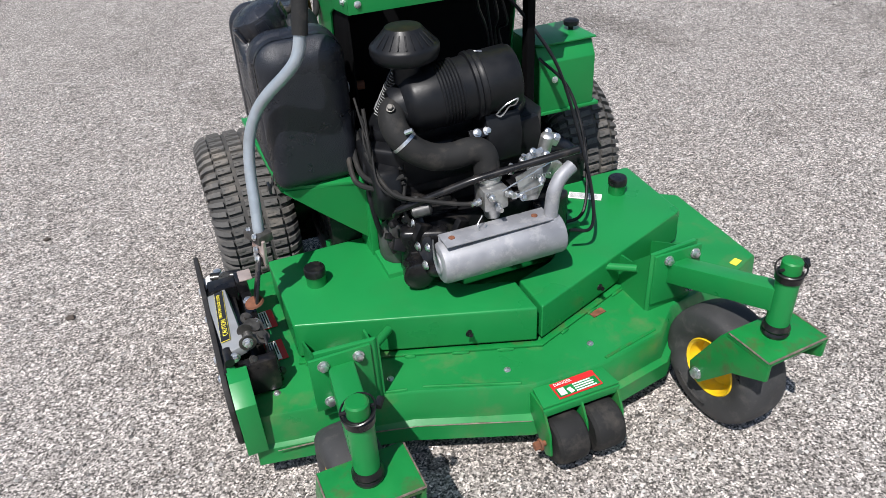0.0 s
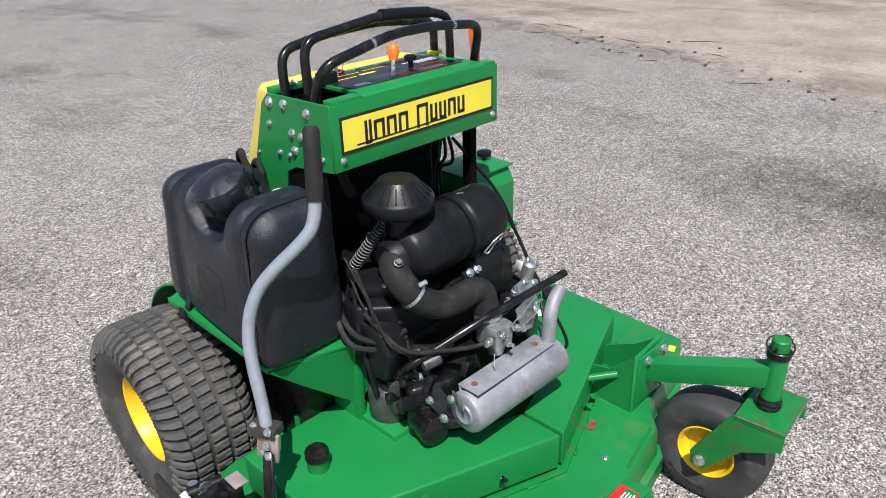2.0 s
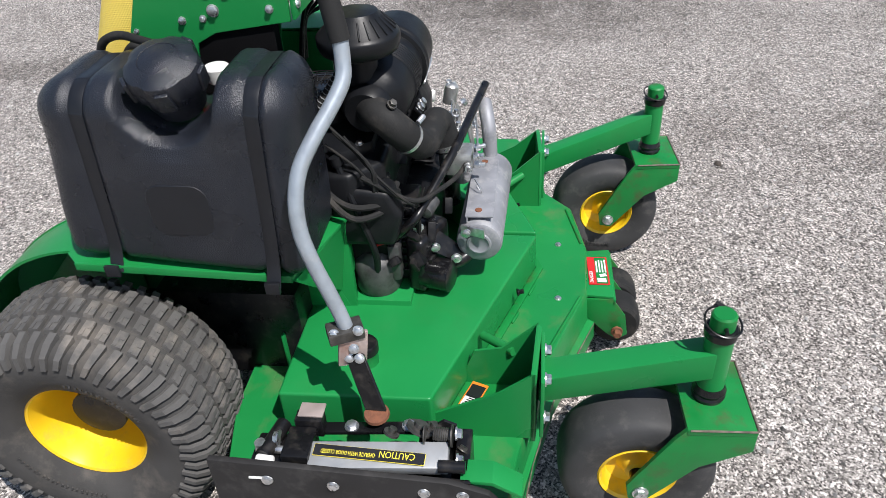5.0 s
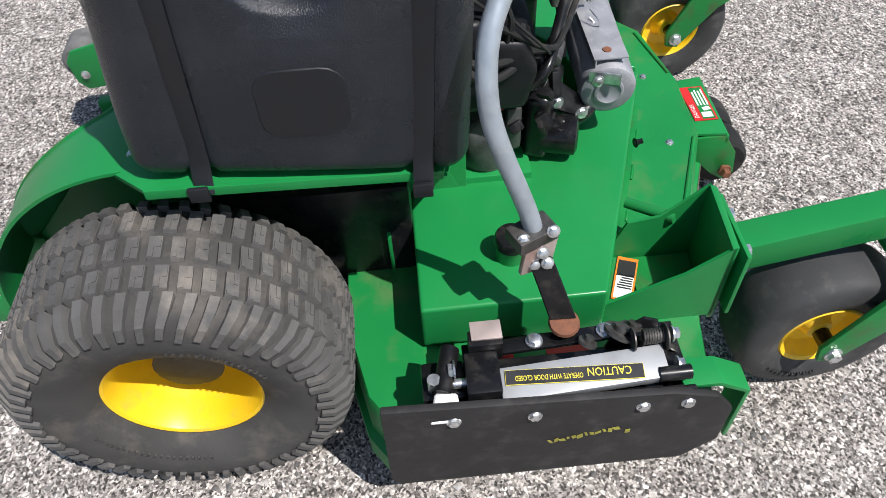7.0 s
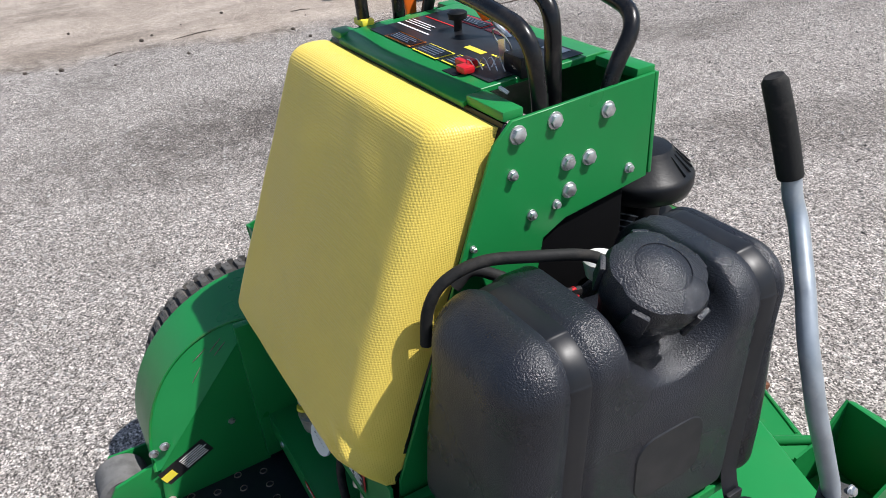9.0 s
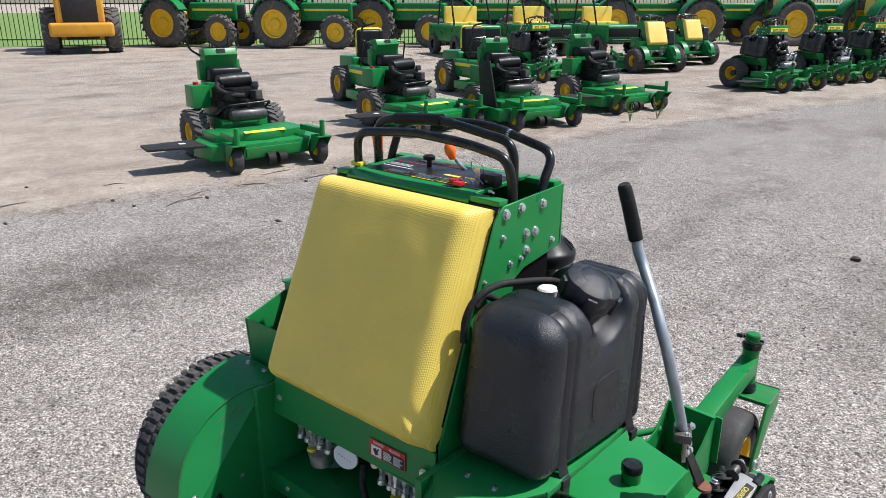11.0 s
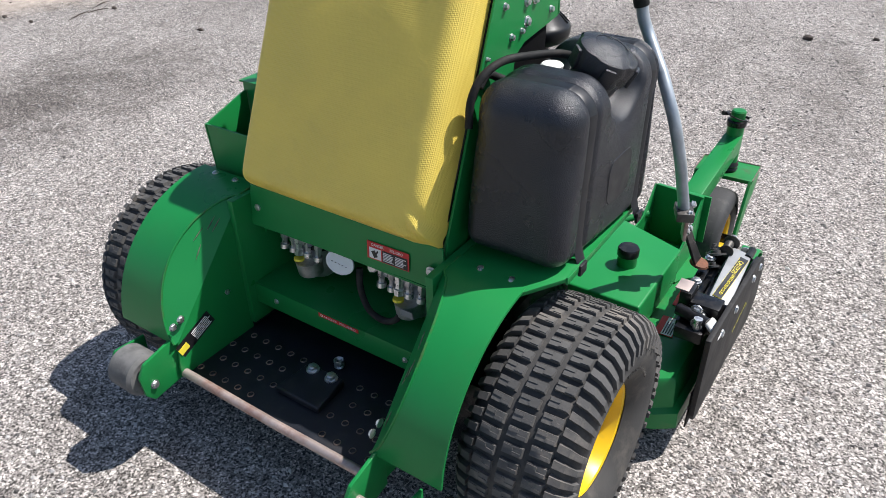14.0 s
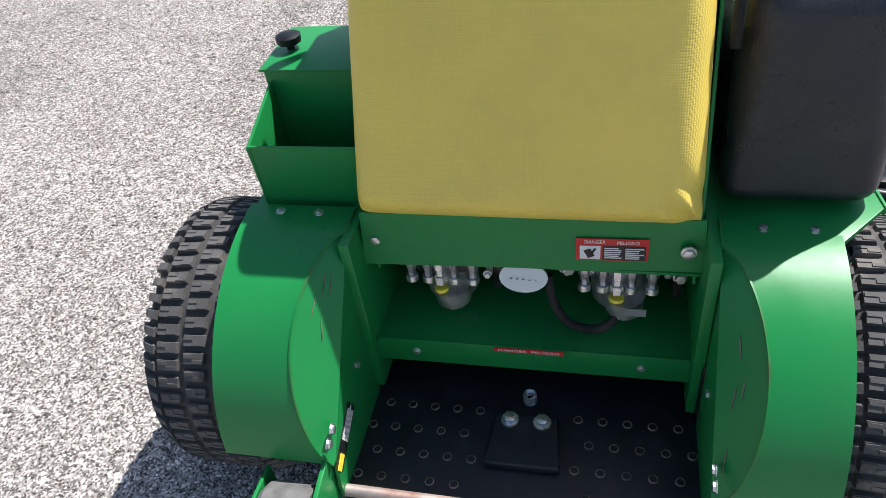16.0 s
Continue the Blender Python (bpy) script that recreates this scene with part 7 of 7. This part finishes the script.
def wheel_loader():
    """Yellow wheel loader, seen from behind: engine cover with a dark grille, counterweight, four large tyres."""
    wl = thing("wheel_loader", "yellow wheel loader with a dark rear grille", "loader")
    Y = mat("loader_yellow", (0.62, 0.30, 0.02), 0.45, var=0.1, scale=3, dirt=TAN, dirt_amount=0.4, dirt_scale=4)
    for s in (-1, 1):
        for y in (-1.45, 1.45):
            wheel_set(wl, (s * 0.95, y, 0.70), 0.70, 0.46, 0.36, 18, Y)
    part("counterweight", box(-0.95, 0.95, -2.5, -2.1, 0.55, 0.98, 0.10, 3), Y, wl, "heavy yellow counterweight")
    hood = part("engine_cover", box(-0.72, 0.72, -2.3, -0.4, 0.95, 1.95, 0.10, 3), Y, wl)
    part("grille", box(-0.52, 0.52, -2.325, -2.29, 1.0, 1.75, 0.02), GUARD, hood, "black rear grille")
    part("chassis", box(-0.5, 0.5, -2.0, 2.2, 0.45, 0.95, 0.05), GUARD, wl)
    part("cab", join(*[tube([(sx * 0.68, y, 0.95), (sx * 0.64, y, 2.9)], 0.06, 8) for sx in (-1, 1) for y in (-0.35, 0.95)]), GUARD, wl)
    part("cab_roof", box(-0.78, 0.78, -0.5, 1.1, 2.88, 3.05, 0.06, 3), Y, wl)
    part("bucket", prism([(2.6, 0.25), (3.4, 0.2), (3.5, 0.3), (3.0, 0.5), (2.7, 1.1), (2.55, 1.1)], "x", -1.25, 1.25, 0.02), Y, wl)
    for s in (-1, 1):
        part("lift_arm", tube([(s * 0.45, 1.0, 1.6), (s * 0.45, 2.0, 1.3), (s * 0.45, 2.7, 0.6)], 0.10, 8), Y, wl)
    return wl


wheel_loader().matrix_basis = at((26.4, -8.6), -114)


def utility_vehicle():
    """Small off-road utility vehicle with a dark front grille and rack."""
    uv = thing("utility_vehicle", "dark green utility vehicle with black grille", "vehicle", "parked utility vehicles")
    for s in (-1, 1):
        for y in (0.0, 1.9):
            wheel_set(uv, (s * 0.62, y, 0.32), 0.32, 0.25, 0.17, 16, PLASTIC)
    part("body", box(-0.66, 0.66, -0.5, 2.4, 0.42, 0.95, 0.08, 3), GREEN, uv)
    part("grille", box(-0.60, 0.60, -0.54, -0.48, 0.60, 0.86, 0.02), PLASTIC, uv)
    part("bumper", tube(bent([(-0.6, -0.45, 0.40), (-0.6, -0.62, 0.50), (0.6, -0.62, 0.50), (0.6, -0.45, 0.40)], 0.06, 4), 0.03, 8), BLACKPAINT, uv)
    part("roll_cage", join(*[tube(bent([(s * 0.62, 0.2, 0.9), (s * 0.58, 0.6, 1.85), (s * 0.58, 1.5, 1.85), (s * 0.62, 1.6, 0.9)], 0.1, 4), 0.03, 8) for s in (-1, 1)]), BLACKPAINT, uv)
    part("bench", join(box(-0.55, 0.55, 0.7, 1.2, 0.9, 1.02, 0.04), box(-0.55, 0.55, 1.15, 1.28, 0.95, 1.5, 0.04)), VINYL, uv)
    return uv


u1 = utility_vehicle()
u1.matrix_basis = at((14.2, -15.2), -118)
copy_thing(u1, at((12.8, -17.0), -118))
copy_thing(u1, at((11.3, -18.8), -118))


def zero_turn():
    """Seated mower with a black and yellow seat."""
    zt = thing("riding_mower", "green riding mower with a black seat", "mower", "parked riding mowers")
    part("body", join(box(-0.42, 0.42, 0.0, 1.0, 0.30, 0.62, 0.06, 3), box(-0.36, 0.36, 0.9, 1.5, 0.35, 0.75, 0.05, 3)), GREEN, zt)
    part("hood_stripe", box(-0.425, 0.425, 0.12, 0.9, 0.50, 0.56, 0.01), YELLOWPRINT, zt)
    part("seat", join(box(-0.24, 0.24, 0.45, 0.95, 0.62, 0.74, 0.05, 3), box(-0.24, 0.24, 0.90, 1.02, 0.70, 1.18, 0.05, 3)), PLASTIC, zt, "black seat")
    part("seat_trim", tube(bent([(-0.24, 0.97, 0.80), (-0.23, 0.98, 1.19), (0.23, 0.98, 1.19), (0.24, 0.97, 0.80)], 0.08, 4), 0.022, 8), YELLOWPRINT, zt)
    for s in (-1, 1):
        wheel_set(zt, (s * 0.45, 1.15, 0.29), 0.29, 0.26, 0.15, 22, name="drive_wheel")
        wheel_set(zt, (s * 0.42, -0.35, 0.17), 0.17, 0.14, 0.08, 0, name="caster_wheel")
        part("steering_lever", tube(bent([(s * 0.38, 0.5, 0.6), (s * 0.36, 0.35, 1.0), (s * 0.10, 0.35, 1.02)], 0.05, 4), 0.014, 8), BLACKPAINT, zt)
    part("deck_shell", prism([(-0.62, 0.05), (-0.62, 0.6), (0.62, 0.6), (0.62, 0.05), (0.3, -0.15), (-0.3, -0.15)], "z", 0.12, 0.26, 0.02), GREEN, zt)
    return zt


z1 = zero_turn()
z1.matrix_basis = at((8.0, -5.3), -110)
copy_thing(z1, at((7.6, -7.6), -110))

# iron fence and lawn beyond the yard
fence = thing("fence", "black iron railing along the yard", "fence")
fo, fd = Vector((33.5, -4.0, 0)), Vector((-0.62, -0.785, 0)).normalized()
rail_mesh = None
for z in (0.25, 1.55):
    part("rail", tube([fo + Vector((0, 0, z)), fo + fd * 48 + Vector((0, 0, z))], 0.022, 6), BLACKPAINT, fence)
for k in range(290):
    p = fo + fd * (48 * k / 290)
    if rail_mesh is None:
        rail_mesh = finish(box(-0.011, 0.011, -0.011, 0.011, 0.0, 1.75, 0.003, 1), "picket", BLACKPAINT)
    o = new("picket", rail_mesh)
    o.parent, o.location = fence, p
GRASS = mat("lawn_grass", (0.13, 0.22, 0.05), 0.9, var=0.3, scale=3, bump=0.6, bscale=40, dirt=(0.22, 0.24, 0.10), dirt_amount=0.5, dirt_scale=0.6)
bm = prism([(33.7, -3.0), (1.0, -44.5), (20, -110), (120, -60), (120, 40)], "z", 0.0, 0.02)
tagged(new("lawn", finish(bm, "lawn", GRASS)), "sunlit mown lawn beyond the iron fence", "lawn", kind="structure")


# ---- loose stones, rocks and weeds ----
def rock(loc, size, seed):
    bm = bmesh.new()
    bmesh.ops.create_icosphere(bm, subdivisions=2, radius=1)
    for v in bm.verts:
        d = v.co.normalized()
        v.co = Vector((d.x * 1.2, d.y * 0.9, d.z * 0.62)) * size * (1 + 0.45 * noise.noise(d * 1.7 + Vector((seed, 0, 0))))
        v.co += Vector(loc) + Vector((0, 0, size * 0.4))
    return bm


def litter(count, seed):
    """Dark clods and dry twigs along the edge of the sandy track."""
    rnd = random.Random(seed)
    out = []
    for k in range(count):
        y = rnd.uniform(-2.5, 6.5)
        x = 5.25 + 0.26 * y + abs(rnd.gauss(0.0, 0.55)) - 0.2
        if k % 3:
            out.append(rock((x, y, 0), rnd.uniform(0.008, 0.022), k * 1.7))
        else:
            a, n = rnd.uniform(0.9, 2.2), rnd.uniform(0.06, 0.22)
            d = Vector((math.cos(a), math.sin(a), 0)) * n
            p = Vector((x, y, 0.005))
            out.append(tube([p - d, p - d * 0.2 + Vector((0.01, 0, 0.004)), p + d], [0.002, 0.005, 0.002], 5))
    return join(*out)


DARKSTONE = mat("dark_stone", (0.07, 0.055, 0.045), 0.9, var=0.3, scale=60, bump=0.4, bscale=150)
for i, (x, y, sz) in enumerate(((-0.52, 2.35, 0.014), (0.42, -1.9, 0.03), (0.05, -2.1, 0.018), (1.75, 0.62, 0.014), (-0.62, 2.95, 0.012), (4.05, 0.05, 0.02))):
    tagged(new("stone", finish(rock((x, y, 0), sz, i * 3.1), "stone", DARKSTONE)), "small dark stone lying on the millings", "stone")


tagged(new("litter", finish(litter(75, 5), "litter", DARKSTONE)), "dark clods and dry twigs on the yard", "litter", kind="stuff")


def pebbles(count, lo, hi, area):
    """Loose chips lying on the surface."""
    rnd = random.Random(8)
    vs, fs = [], []
    for k in range(count):
        x, y = rnd.uniform(area[0], area[1]), rnd.uniform(area[2], area[3])
        r = lo + (hi - lo) * rnd.random() ** 2.6
        a = rnd.uniform(0, 6.28)
        base = len(vs)
        ring = [(r * rnd.uniform(0.7, 1.3) * math.cos(a + 1.571 * i), r * rnd.uniform(0.5, 1.1) * math.sin(a + 1.571 * i)) for i in range(4)]
        vs += [(x + p, y + q, r * rnd.uniform(0.05, 0.25)) for p, q in ring]
        vs.append((x + r * rnd.uniform(-0.3, 0.3), y + r * rnd.uniform(-0.3, 0.3), r * rnd.uniform(0.5, 0.9)))
        vs += [(x + p * 1.05, y + q * 1.05, -0.001) for p, q in ring]
        for i in range(4):
            j = (i + 1) % 4
            fs += [(base + i, base + j, base + 4), (base + 5 + i, base + 5 + j, base + j, base + i)]
    me = bpy.data.meshes.new("gravel")
    me.from_pydata(vs, [], fs)
    return me


def chip_material():
    m = bpy.data.materials.new("stone_chips")
    m.use_nodes = True
    N, L = m.node_tree.nodes, m.node_tree.links
    g = N.new("ShaderNodeNewGeometry")
    r = N.new("ShaderNodeValToRGB")
    e = r.color_ramp.elements
    e[0].color, e[1].color = (0.05, 0.047, 0.045, 1), (0.56, 0.54, 0.515, 1)
    for p, c in ((0.4, (0.17, 0.163, 0.157, 1)), (0.75, (0.36, 0.345, 0.33, 1))):
        r.color_ramp.elements.new(p).color = c
    L.new(g.outputs["Random Per Island"], r.inputs[0])
    L.new(r.outputs[0], N["Principled BSDF"].inputs["Base Color"])
    N["Principled BSDF"].inputs["Roughness"].default_value = 0.85
    return m


gravel_mesh = pebbles(60000, 0.0028, 0.0095, (-2.6, 5.6, -3.5, 5.0))
gravel_mesh.materials.append(chip_material())
tagged(new("gravel", gravel_mesh), "scattered pale and dark stone chips", "gravel", kind="stuff")

LEAF = mat("weed_leaf", (0.10, 0.16, 0.03), 0.7, var=0.3, scale=30)


def weed(x, y, seed):
    rnd = random.Random(seed)
    root = tagged(new("weed"), "thin dry green weed growing in the millings", "weed", "weeds by the mowers")
    root.location = (x, y, 0)
    for k in range(7):
        a, h = rnd.uniform(0, 6.28), rnd.uniform(0.12, 0.30)
        p = [(x, y, 0), (x + 0.04 * math.cos(a), y + 0.04 * math.sin(a), h * 0.5), (x + 0.10 * math.cos(a), y + 0.10 * math.sin(a), h)]
        path = smooth_path(p, 4)
        blades = [tube(path, 0.003, 5)]
        for q in path[2:]:
            b = rnd.uniform(0, 6.28)
            d = Vector((math.cos(b), math.sin(b), 0.4)) * rnd.uniform(0.02, 0.045)
            n2 = d.cross(Vector((0, 0, 1))).normalized() * 0.008
            blades.append(sheet([q, q + d * 0.5 + n2, q + d, q + d * 0.5 - n2], 0.0008))
        part("stem", join(*blades), LEAF, root)


weed(4.35, -6.35, 1)
weed(4.20, -6.9, 2)
